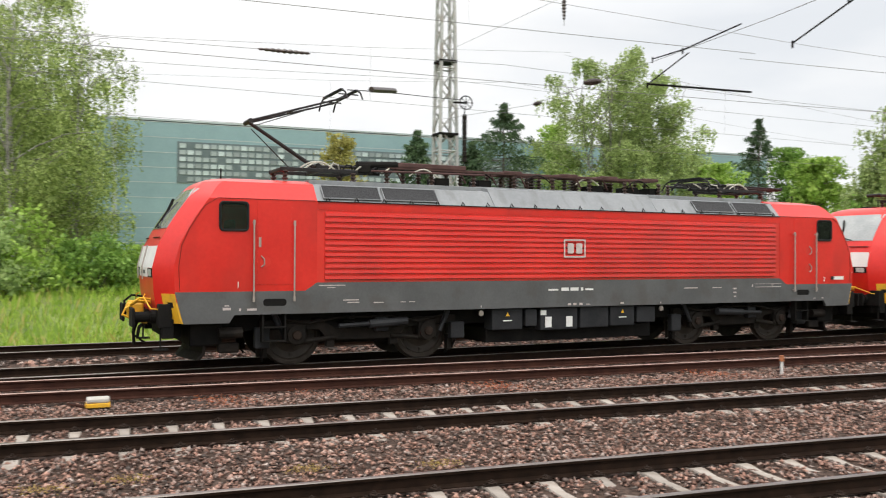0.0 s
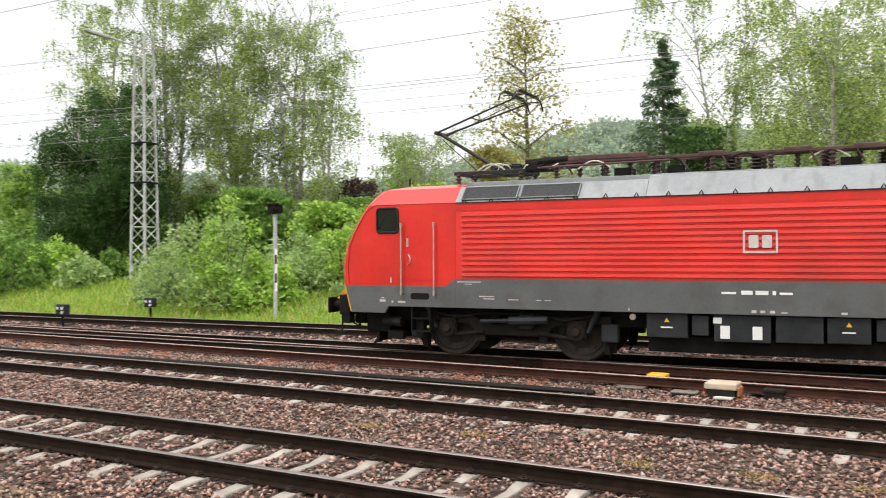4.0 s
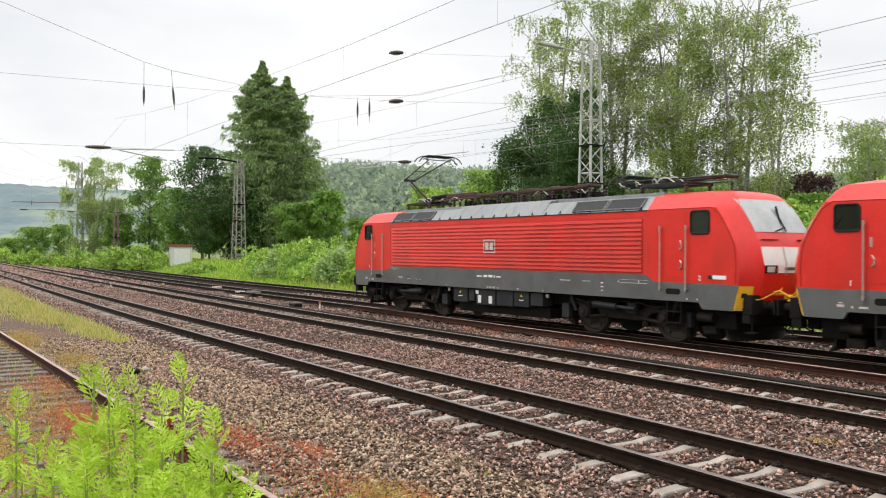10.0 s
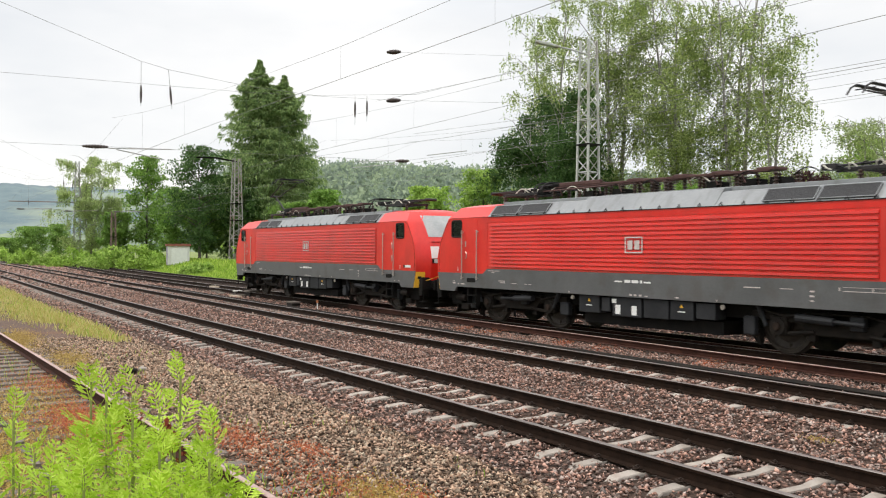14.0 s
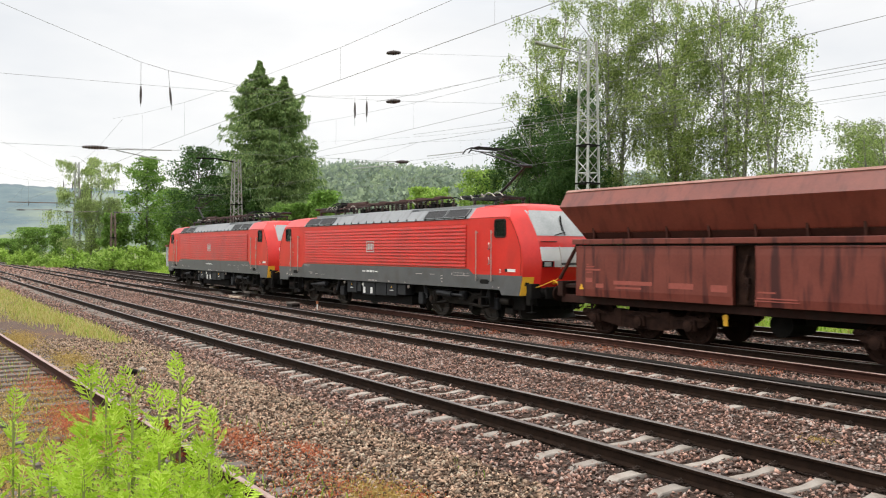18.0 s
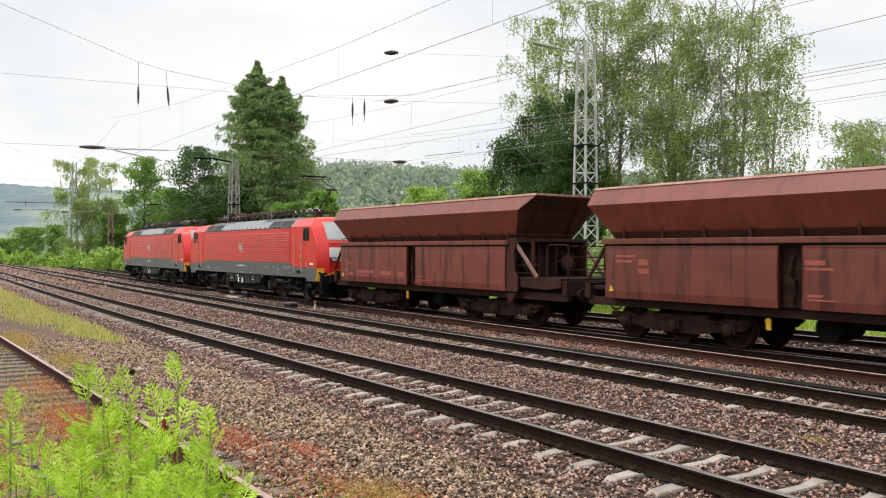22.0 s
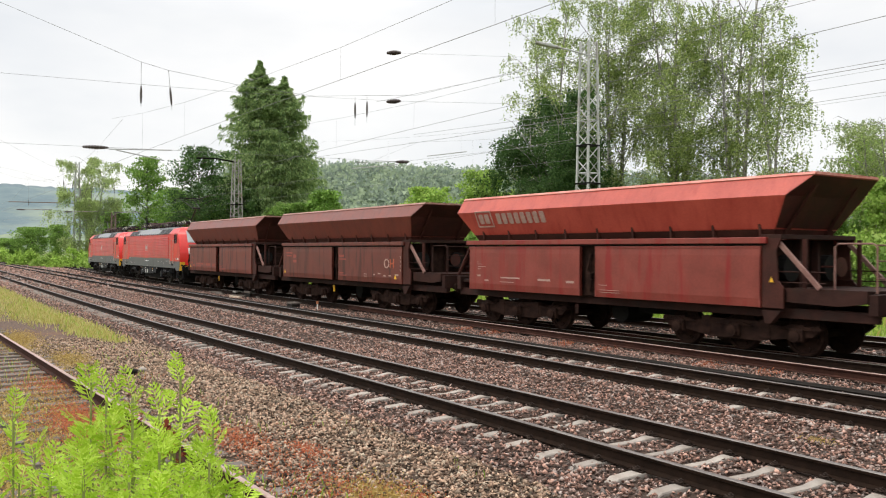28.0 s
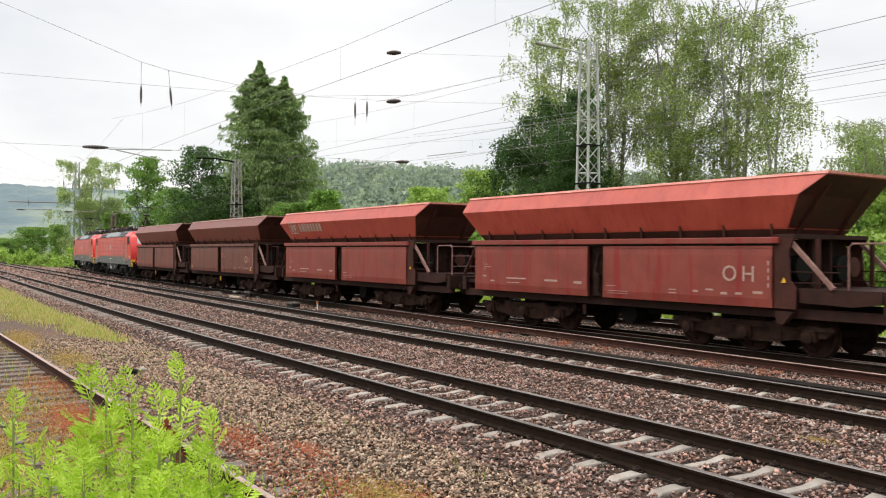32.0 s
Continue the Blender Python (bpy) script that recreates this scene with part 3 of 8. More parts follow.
def pantograph(loco, x, up, flip):
    """Single-arm pantograph on the roof at x; flip turns its knee towards the other end."""
    p = part("pantograph", pantograph_frame(x, flip), M_PANTO, loco, "raised black pantograph" if up else "folded pantograph lying on the roof")
    for dx in (-0.75, 0.75):
        for y in (-0.45, 0.45):
            bm = bmesh.new()
            insulator(bm, x + dx, y, 3.80, 0.22, 0.075, 8, 3)
            part("insulator", bm, M_PORCELAIN, p)
    f = -1 if flip else 1
    pantograph_gear(p, x, f)
    elbow = (-1.42, 1.00) if up else (-1.75, 0.14)
    head = (0.60, 1.62) if up else (1.35, 0.17)
    foot = (0.02, 0.12)
    z0 = 4.02

    def P(a, y=0.0):
        return (x + f * a[0], y, z0 + a[1])
    bm = bmesh.new()
    rod(bm, P(foot), P(elbow), 0.045, 8, 0.038)
    rod(bm, P((foot[0] - 0.45, 0.02), 0.1), P((elbow[0] + 0.06, elbow[1] - 0.14)), 0.012, 6)
    rod(bm, P(elbow, -0.25), P(elbow, 0.25), 0.05, 8)
    part("lower_arm", bm, M_PANTO, p)
    bm = bmesh.new()
    for s in (-1, 1):
        rod(bm, P(elbow, 0.22 * s), P(head, 0.42 * s), 0.026, 7, 0.02)
    rod(bm, P((elbow[0] + 0.10, elbow[1] - 0.08)), P((head[0] - 0.15, head[1] - 0.05)), 0.010, 6)
    a = 0.45
    mid = (elbow[0] + (head[0] - elbow[0]) * a, elbow[1] + (head[1] - elbow[1]) * a)
    rod(bm, P(mid, -0.31), P(mid, 0.31), 0.016, 6)
    part("upper_arm", bm, M_PANTO, p)
    bm = bmesh.new()
    for dx in (-0.17, 0.17):
        pts = [(-0.95, -0.22), (-0.82, -0.07), (-0.66, 0.0), (0.66, 0.0), (0.82, -0.07), (0.95, -0.22)]
        for (y0, h0), (y1, h1) in zip(pts, pts[1:]):
            rod(bm, P((head[0] + dx, head[1] + 0.11 + h0), y0), P((head[0] + dx, head[1] + 0.11 + h1), y1), 0.020, 6)
    for s in (-0.55, 0.55):
        rod(bm, P((head[0] - 0.22, head[1] + 0.04), s), P((head[0] + 0.22, head[1] + 0.04), s), 0.015, 6)
    rod(bm, P(head, -0.55), P(head, 0.55), 0.018, 6)
    part("collector_head", bm, M_PANTO, p)
    bm = bmesh.new()
    for dx in (-0.17, 0.17):
        box(bm, x + f * (head[0] + dx), 0, z0 + head[1] + 0.137, 0.06, 1.2, 0.026)
    part("contact_strip", bm, M_BOX, p)
    bm = bmesh.new()
    for s in (-0.15, 0.2):
        pts = [P((foot[0] + 0.35 - 0.7 * k / 8, 0.05 + 0.16 * math.sin(math.pi * k / 8) + s * 0.1), s - 0.25) for k in range(9)]
        pipe(bm, pts, 0.018, 6)
    part("braided_cable", bm, M_CABLE, p, "pale braided cable")
    return p


def pantograph_frame(x, flip):
    f = -1 if flip else 1
    bm = bmesh.new()
    for y in (-0.45, 0.45):
        box(bm, x, y, 4.03, 1.7, 0.07, 0.08, bev=0.01)
    for dx in (-0.8, 0.0, 0.8):
        box(bm, x + dx, 0, 4.03, 0.07, 0.95, 0.07, bev=0.01)
    return bm


def pantograph_gear(p, x, f):
    """Lifting gear, pipes and cables on the base frame."""
    for nm, dx, y, z, sx, sy, sz in (("lift_drive", 0.35, 0.0, 4.10, 0.5, 0.28, 0.16), ("spring_tube", 0.95, -0.1, 4.06, 1.1, 0.10, 0.10), ("air_box", 1.5, -0.25, 4.12, 0.36, 0.36, 0.14)):
        part(nm, box_mesh(x + f * dx, y, z, sx, sy, sz, 0.02), M_PANTO, p)
    for a, b, r in (((0.3, -0.32, 4.16), (1.7, -0.36, 4.12), 0.03), ((0.5, 0.22, 4.13), (1.9, 0.2, 4.12), 0.035), ((0.02, -0.3, 4.14), (0.02, 0.3, 4.14), 0.06)):
        bm = bmesh.new()
        rod(bm, (x + f * a[0], a[1], a[2]), (x + f * b[0], b[1], b[2]), r, 8)
        part("tube", bm, M_PANTO, p)
    for k in range(5):
        bm = bmesh.new()
        pipe(bm, [(x + f * (0.2 + 0.3 * k), -0.45, 4.05), (x + f * (0.28 + 0.3 * k), -0.5, 4.20 - 0.03 * k), (x + f * (0.42 + 0.3 * k), -0.42, 4.17), (x + f * (0.5 + 0.3 * k), -0.30, 4.05)], 0.018, 5)
        part("air_hose", bm, M_RUBBER if k % 2 else M_CABLE, p)


def door_handle(bm, x, y, z):
    pipe(bm, [(x - 0.03, y, z + 0.12), (x + 0.03, y - 0.02, z + 0.05), (x + 0.03, y - 0.02, z - 0.05), (x - 0.03, y - 0.01, z - 0.10)], 0.014, 6)


def locomotive(name, label, raised_rear):
    lo = tagged(empty(name), label, "locomotive", group="locomotives of the train")
    # machine room: wall behind the ribs, grey sill, red top strip
    for s in (-1, 1):
        y = s * 1.44
        part("side_wall", side_plate(-6.32, 6.32, 1.69, 3.31, y, 0.05), M_RIBRED, lo)
        bm = bmesh.new()
        prism(bm, [(-6.32, 1.08), (6.32, 1.08), (6.32, 1.69), (-6.32, 1.69)], s * 1.40, s * 1.478)
        part("sill", fix(bm), M_GREY, lo, "grey painted sill")
        for k in range(12):
            z = 1.79 + k * 0.1155
            bm = bmesh.new()
            prism_x(bm, [(s * 1.455, z - 0.050), (s * 1.508, z - 0.036), (s * 1.504, z + 0.024), (s * 1.455, z + 0.046)], -6.16, 6.16)
            part("rib", fix(bm), M_RIBRED, lo)
        part("top_strip", side_plate(-6.32, 6.32, 3.14, 3.30, s * 1.464, 0.03), M_RED, lo)
        part("rain_strip", side_plate(-6.32, 6.32, 3.300, 3.318, s * 1.475, 0.05), M_BLACK, lo, "black seam under the roof")
        # roof: sloped panels with vents
        for a, b, ya, za in ((-6.32, -2.27, 1.16, 3.66), (-2.26, 2.26, 1.10, 3.74), (2.27, 6.32, 1.16, 3.66)):
            bm = bmesh.new()
            prism_x(bm, [(s * 1.465, 3.32), (s * ya, za), (s * 0.4, za + 0.10), (s * 0.4, za), (s * 1.40, 3.30)], a, b)
            part("roof_panel", fix(bm), M_ROOFGREY, lo, "grey roof panel")
        for a in (-6.18, -4.86, 3.52, 4.84):
            bm = bmesh.new()
            q = [(a, 1.444, 3.365), (a + 1.24, 1.444, 3.365), (a + 1.24, 1.205, 3.635), (a, 1.205, 3.635)]
            A = [bm.verts.new((x, s * (yy + 0.012), zz + 0.014)) for x, yy, zz in q]
            B = [bm.verts.new((x, s * (yy - 0.02), zz - 0.02)) for x, yy, zz in q]
            bm.faces.new(A)
            for i in range(4):
                bm.faces.new((A[i], B[i], B[(i + 1) % 4], A[(i + 1) % 4]))
            v = part("vent", fix(bm), M_GRILLE, lo, "dark mesh vent in the roof")
            bm = bmesh.new()
            for i in range(4):
                a0, a1 = q[i], q[(i + 1) % 4]
                rod(bm, (a0[0], s * (a0[1] + 0.012), a0[2] + 0.014), (a1[0], s * (a1[1] + 0.012), a1[2] + 0.014), 0.014, 5)
            part("vent_frame", bm, M_ROOFGREY, v)
        for k in range(21):
            x = -6.1 + k * 0.61
            bm = bmesh.new()
            pipe(bm, [(x - 0.04, s * 1.478, 3.325), (x, s * 1.45, 3.40), (x + 0.04, s * 1.478, 3.325)], 0.012, 5)
            part("roof_hook", bm, M_BLACK, lo)
    part("roof_deck", box_mesh(0, 0, 3.72, 12.62, 1.7, 0.14), M_ROOFGREY, lo)
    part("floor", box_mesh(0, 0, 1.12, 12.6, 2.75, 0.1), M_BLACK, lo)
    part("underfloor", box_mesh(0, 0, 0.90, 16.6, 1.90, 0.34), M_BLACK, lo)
    # cabs
    for e in (-1, 1):
        cab = part("cab", cab_shell(e), M_RED, lo, "red cab with a sloping nose", smooth=True)
        cab.data.set_sharp_from_angle(angle=radians(24))
        for s in (-1, 1):
            bm = bmesh.new()
            w = 1.482
            prism(bm, [(e * 6.32, 1.08), (e * 7.95, 1.08), (e * 8.05, 0.93), (e * 8.90, 0.93), (e * 9.06, 1.53), (e * 6.56, 1.53), (e * 6.32, 1.69)], s * (w - 0.07), s * w)
            part("cab_skirt", fix(bm), M_GREY, lo, "grey lower cab side")
            bm = bmesh.new()
            prism(bm, rounded_outline(e * 7.97, 2.97, 0.54, 0.54, 0.08), s * 1.479, s * 1.473)
            win = part("cab_side_window", fix(bm), M_CABGLASS, lo, "tinted cab side window")
            part("window_seal", window_ring(e * 7.97, 2.97, 0.55, 0.55, s * 1.482, 0.07, 0.052), M_RUBBER, win)
            for hx in (7.60, 6.80):
                bm = bmesh.new()
                rod(bm, (e * hx, s * 1.55, 1.36), (e * hx, s * 1.55, 2.88), 0.017, 8)
                for z in (1.38, 2.86):
                    rod(bm, (e * hx, s * 1.47, z), (e * hx, s * 1.55, z), 0.017, 6)
                    rod(bm, (e * hx, s * 1.55, z - 0.05), (e * hx, s * 1.55, z + 0.05), 0.026, 8)
                part("handrail", bm, M_STEEL, lo, "bare steel handrail")
            # door or blind panel, with its recess and handle
            dr = part("door" if s * e > 0 else "side_panel", side_plate(e * 6.84, e * 7.52, 1.66, 3.26, s * 1.476, 0.012, 0.003), M_RED, lo)
            for z in ((2.10,) if e < 0 else (2.42, 1.95)):
                bm = bmesh.new()
                door_handle(bm, e * 7.42, s * 1.495, z)
                part("handle", bm, M_STEEL, dr)
                bm = bmesh.new()
                revolve(bm, [(0.004, s * 1.4832), (0.105, s * 1.4832), (0.105, s * 1.4845)], "Y", 18, (e * 7.36, 0, z))
                part("handle_recess", fix(bm), M_RIBRED, dr)
            if e < 0:
                part("grip_plate", side_plate(e * 7.445, e * 7.495, 2.385, 2.575, s * 1.486, 0.01, 0.004), M_STEEL, dr)
            bm = window_plate(e * 7.17, 1.31, 0.46, 0.14, s * 1.485, 0.06)
            part("step_opening", bm, M_BLACK, lo, "dark step opening in the skirt")
            bm = bmesh.new()
            for z in (0.55, 0.82):
                box(bm, e * 7.17, s * 1.38, z, 0.44, 0.2, 0.025)
            for dx in (-0.22, 0.22):
                box(bm, e * 7.17 + dx, s * 1.36, 0.80, 0.03, 0.18, 0.55)
            part("step", bm, M_BLACK, lo)
            # yellow corner panel and buffer
            cp = part("corner_panel", nose_patch(e, s * 1.20, s * 1.468, 0.94, 1.50, 0.012, 4, 3), M_YELLOW, lo, "yellow corner panel above the buffer")
            part("warning_mark", nose_patch(e, s * 1.30, s * 1.40, 1.24, 1.34, 0.016, 2, 1), M_BLACK, cp)
            bm = bmesh.new()
            pipe(bm, [(e * 6.36, s * 1.478, 3.315), (e * 8.28, s * 1.478, 3.315), (e * 8.52, s * 1.478, 3.16), (e * 8.80, s * 1.478, 2.72), (e * 8.94, s * 1.478, 2.40), (e * 8.99, s * 1.478, 2.0), (e * 8.97, s * 1.478, 1.56)], 0.006, 4)
            part("cab_seam", bm, M_RAILRED, lo)
            bm = bmesh.new()
            revolve(bm, [(0.13, e * 9.12), (0.13, e * 9.42), (0.10, e * 9.42), (0.10, e * 9.70)], "X", 14, (0, s * 0.875, 1.05))
            box(bm, e * 9.74, s * 0.875, 1.05, 0.05, 0.56, 0.36, bev=0.02)
            box(bm, e * 9.14, s * 0.875, 1.05, 0.06, 0.42, 0.42, bev=0.01)
            part("buffer", fix(bm), M_BLACK, lo)
        # cab inside: bulkhead, desk and seat
        part("cab_bulkhead", box_mesh(e * 6.95, 0, 2.35, 0.05, 2.80, 2.0), M_BOX, lo, "dark cab bulkhead")
        part("cab_lining", box_mesh(e * 7.70, 0, 3.36, 1.45, 2.45, 0.03), M_BOX, lo)
        part("driver_desk", box_mesh(e * 8.42, 0, 2.42, 0.55, 2.6, 0.40), M_BLACK, lo)
        part("driver_seat", box_mesh(e * 7.62, 0.55, 2.55, 0.16, 0.50, 0.85, 0.05), M_BLACK, lo)
        # nose
        part("windscreen", nose_patch(e, -1.0, 1.0, 2.74, 3.52, 0.012, 14, 8), M_SCREEN, lo, "wide windscreen, sky reflection in its pale grey")
        bm = bmesh.new()
        for a, b in (((0.05, 2.76), (0.14, 3.28)), ((-0.35, 2.76), (0.12, 2.86))):
            rod(bm, (e * (front_x(a[0], a[1]) + 0.05), a[0], a[1]), (e * (front_x(b[0], b[1]) + 0.04), b[0], b[1]), 0.014, 6)
        rod(bm, (e * (front_x(0.10, 2.95) + 0.05), 0.02, 2.84), (e * (front_x(0.14, 3.3) + 0.04), 0.17, 3.36), 0.028, 5)
        part("wiper", bm, M_BLACK, lo)
        part("nose_band", nose_patch(e, -1.02, 1.02, 1.98, 2.40, 0.010, 14, 5), M_WHITE, lo, "white band across the nose")
        part("number_panel", nose_patch(e, -0.55, 0.55, 1.80, 1.98, 0.010, 8, 2), M_WHITE, lo)
        part("number_bars", nose_patch(e, -0.32, 0.32, 1.86, 1.93, 0.013, 6, 1), M_GREY, lo)
        for s in (-1, 1):
            hl = part("headlight", nose_patch(e, s * 0.60, s * 1.00, 1.80, 1.97, 0.012, 5, 2), M_BLACK, lo)
            part("lamp_glass", nose_patch(e, s * 0.68, s * 0.93, 1.82, 1.95, 0.018, 4, 2), M_LAMP, hl)
            part("grab_rail", nose_rail(e, s), M_STEEL, lo)
            bm = bmesh.new()
            pipe(bm, [(e * (front_x(s * y, 2.56) + 0.03), s * y, 2.56) for y in (0.35, 0.55, 0.75, 0.95)], 0.014, 5)
            part("nose_grip", bm, M_RAILRED, lo)
            bm = bmesh.new()
            pipe(bm, [(e * 9.30, s * 1.20, 1.2), (e * 9.45, s * 1.20, 1.22), (e * 9.50, s * 0.55, 1.42), (e * 9.46, s * 0.45, 1.46)], 0.014, 6)
            part("shunter_grip", bm, M_YELLOW, lo)
        bm = bmesh.new()
        box(bm, e * 9.2, 0, 1.08, 0.24, 2.7, 0.45, bev=0.02)
        box(bm, e * 9.0, 0, 0.78, 0.30, 1.9, 0.30, bev=0.03)
        part("buffer_beam", bm, M_BLACK, lo)
        bm = bmesh.new()
        loft(bm, [[(e * (8.80 - 0.22 * abs(k) ** 1.5 + d), 1.08 * k, 0.20), (e * (8.66 - 0.18 * abs(k) ** 1.5 + d), 1.08 * k, 0.34), (e * (8.62 - 0.16 * abs(k) ** 1.5 + d), 1.08 * k, 0.58),
                   (e * (8.58 - 0.16 * abs(k) ** 1.5 + d), 1.08 * k, 0.58), (e * (8.60 - 0.18 * abs(k) ** 1.5 + d), 1.08 * k, 0.32), (e * (8.74 - 0.22 * abs(k) ** 1.5 + d), 1.08 * k, 0.20)]
                  for k, d in ((-1, 0), (-0.75, 0), (-0.4, 0), (0, 0), (0.4, 0), (0.75, 0), (1, 0))])
        part("rail_guard", fix(bm), M_GRIME, lo, "grimy curved rail guard")
        part("guard_carrier", box_mesh(e * 8.42, 0, 0.70, 0.62, 2.25, 0.46, 0.04), M_BLACK, lo)
        for s in (-1, 1):
            bm = bmesh.new()
            revolve(bm, [(0.05, e * 7.75), (0.11, e * 7.75), (0.11, e * 8.20), (0.05, e * 8.20)], "X", 12, (0, s * 1.22, 0.72))
            part("air_cylinder", fix(bm), M_GRIME, lo)
            part("magnet_box", box_mesh(e * 7.98, s * 1.05, 0.42, 0.40, 0.16, 0.20, 0.03), M_GRIME, lo)
            part("jumper_box", box_mesh(e * 9.16, s * 1.22, 0.84, 0.22, 0.24, 0.36, 0.02), M_BLACK, lo)
            bm = bmesh.new()
            box(bm, e * 9.28, s * 1.28, 0.66, 0.03, 0.03, 0.42)
            box(bm, e * 9.28, s * 1.28, 0.46, 0.26, 0.20, 0.03)
            part("shunter_step", bm, M_BLACK, lo)
            bm = bmesh.new()
            pipe(bm, [(e * 9.30, s * 0.62, 1.36), (e * 9.58, s * 0.68, 1.40), (e * 9.74, s * 0.60, 1.28), (e * 9.66, s * 0.5, 1.08)], 0.024, 6)
            part("control_cable", bm, M_YELLOW if s < 0 else M_BLACK, lo)
        bm = bmesh.new()
        box(bm, e * 9.45, 0, 1.05, 0.3, 0.16, 0.2, bev=0.02)
        rod(bm, (e * 9.5, 0, 1.05), (e * 9.62, 0, 0.72), 0.035, 8)
        rod(bm, (e * 9.62, 0, 0.72), (e * 9.60, 0, 0.45), 0.03, 8)
        for y in (-0.45, -0.25, 0.3, 0.5):
            pipe(bm, [(e * 9.35, y, 1.0), (e * 9.55, y, 0.82), (e * 9.58, y * 0.9, 0.62), (e * 9.45, y * 0.7, 0.52)], 0.022, 6)
        part("coupling", bm, M_BLACK, lo)
        bm = bmesh.new()
        box(bm, e * 9.62, -0.30, 1.16, 0.30, 0.26, 0.30, bev=0.05)
        pipe(bm, [(e * 9.30, -0.55, 1.30), (e * 9.62, -0.60, 1.34), (e * 9.80, -0.52, 1.20), (e * 9.72, -0.45, 0.98), (e * 9.42, -0.5, 0.92)], 0.035, 6)
        part("yellow_coupler", fix(bm), M_YELLOW, lo, "yellow coupler hose with black joints")
        bm = bmesh.new()
        pipe(bm, [(e * 9.30, 0.4, 1.26), (e * 9.66, 0.45, 1.28), (e * 9.78, 0.42, 1.02), (e * 9.46, 0.4, 0.86)], 0.032, 6)
        part("brake_hose", bm, M_YELLOW, lo)
        # horn and aerial on the cab roof
        bm = bmesh.new()
        rod(bm, (e * 8.0, -0.35, 3.74), (e * 8.0, -0.35, 3.98), 0.016, 6)
        part("aerial", bm, M_BLACK, lo)
        part("roof_hatch", box_mesh(e * 7.4, 0.4, 3.80, 0.35, 0.3, 0.07), M_BLACK, lo)
        # bogie
        cx = e * 5.2
        bo = part("bogie", bogie_frame(cx), M_GRIME, lo, "grimy bogie frame")
        for ax in (-1.45, 1.45):
            for s in (-1, 1):
                bm = bmesh.new()
                revolve(bm, [(0.05, s * 1.24), (0.19, s * 1.22), (0.19, s * 1.06)], "Y", 14, (cx + ax, 0, 0.63))
                box(bm, cx + ax, s * 1.10, 0.66, 0.42, 0.16, 0.40, bev=0.03)
                part("axle_box", fix(bm), M_GRIME, bo)
        for s in (-1, 1):
            for dx in (-0.32, 0.32):
                bm = bmesh.new()
                insulator(bm, cx + dx, s * 1.12, 0.72, 0.36, 0.13, 12, 6)
                part("spring", bm, M_BLACK, bo)
            bm = bmesh.new()
            rod(bm, (cx - e * 0.9, s * 1.33, 0.86), (cx - e * 0.05, s * 1.33, 0.82), 0.09, 10)
            rod(bm, (cx - e * 0.5, s * 1.33, 0.84), (cx + e * 0.6, s * 1.33, 0.80), 0.045, 8)
            part("damper", bm, M_BOX, bo)
            for dx, zz, sx, sz in ((-2.15, 0.60, 0.30, 0.42), (2.15, 0.62, 0.34, 0.36), (0.38, 0.80, 0.30, 0.30)):
                part("bogie_box", box_mesh(cx + dx, s * 1.16, zz, sx, 0.18, sz, 0.03), M_BOX, bo)
            for dx in (-2.15, 2.15):
                bm = bmesh.new()
                pipe(bm, [(cx + dx, s * 1.12, 0.42), (cx + dx * 0.99, s * 0.98, 0.24), (cx + dx * 0.95, s * 0.80, 0.10)], 0.024, 6)
                part("sand_pipe", bm, M_RUBBER, bo)
            for dx in (-1.45, 1.45):
                bm = bmesh.new()
                revolve(bm, [(0.02, s * 1.275), (0.085, s * 1.27), (0.10, s * 1.235)], "Y", 14, (cx + dx, 0, 0.63))
                part("hub_cover", fix(bm), M_CLIP, bo, "worn steel hub cover")
                bm = bmesh.new()
                rod(bm, (cx + dx * 1.18, s * 1.24, 0.62), (cx + dx * 1.30, s * 1.22, 1.02), 0.045, 8)
                rod(bm, (cx + dx * 1.24, s * 1.23, 0.80), (cx + dx * 1.32, s * 1.22, 1.06), 0.062, 8)
                part("vertical_damper", bm, M_BOX, bo)
                bm = bmesh.new()
                rod(bm, (cx + dx, s * 1.10, 0.46), (cx + dx * 0.42, s * 1.12, 0.56), 0.05, 8)
                part("traction_link", bm, M_GRIME, bo)
                part("brake_unit", box_mesh(cx + dx * 0.66, s * 0.98, 0.82, 0.26, 0.26, 0.24, 0.05), M_GRIME, bo)
            bm = bmesh.new()
            pipe(bm, [(cx - 1.9, s * 1.20, 0.98), (cx - 1.2, s * 1.22, 0.86), (cx - 0.6, s * 1.20, 0.96), (cx + 0.6, s * 1.20, 0.96), (cx + 1.2, s * 1.22, 0.84), (cx + 1.9, s * 1.20, 0.98)], 0.022, 5)
            part("brake_pipe", bm, M_GRIME, bo)
    # under the floor
    for s in (-1, 1):
        for a, b, z0, z1, nm in ((-2.28, -1.50, 0.60, 1.06, "battery_box"), (-1.42, -1.12, 0.66, 1.04, "socket_box"), (-1.02, -0.02, 0.56, 1.06, "equipment_box"),
                                 (0.06, 0.86, 0.58, 1.06, "equipment_box"), (0.92, 1.62, 0.60, 1.06, "battery_box"), (1.7, 2.25, 0.66, 1.04, "equipment_box")):
            bx = part(nm, side_box(a, b, z0, z1, s * 1.20, 0.40), M_BOX, lo)
            if nm == "battery_box":
                bm = bmesh.new()
                prism(bm, [((a + b) / 2 - 0.05, 0.90), ((a + b) / 2 + 0.05, 0.90), ((a + b) / 2, 0.985)], s * 1.402, s * 1.407)
                part("warning_sign", fix(bm), M_YELLOW, bx)
                part("small_writing", bars([((a + b) / 2, 0.80, 0.22, 0.025)], s * 1.404), M_WHITE, bx)
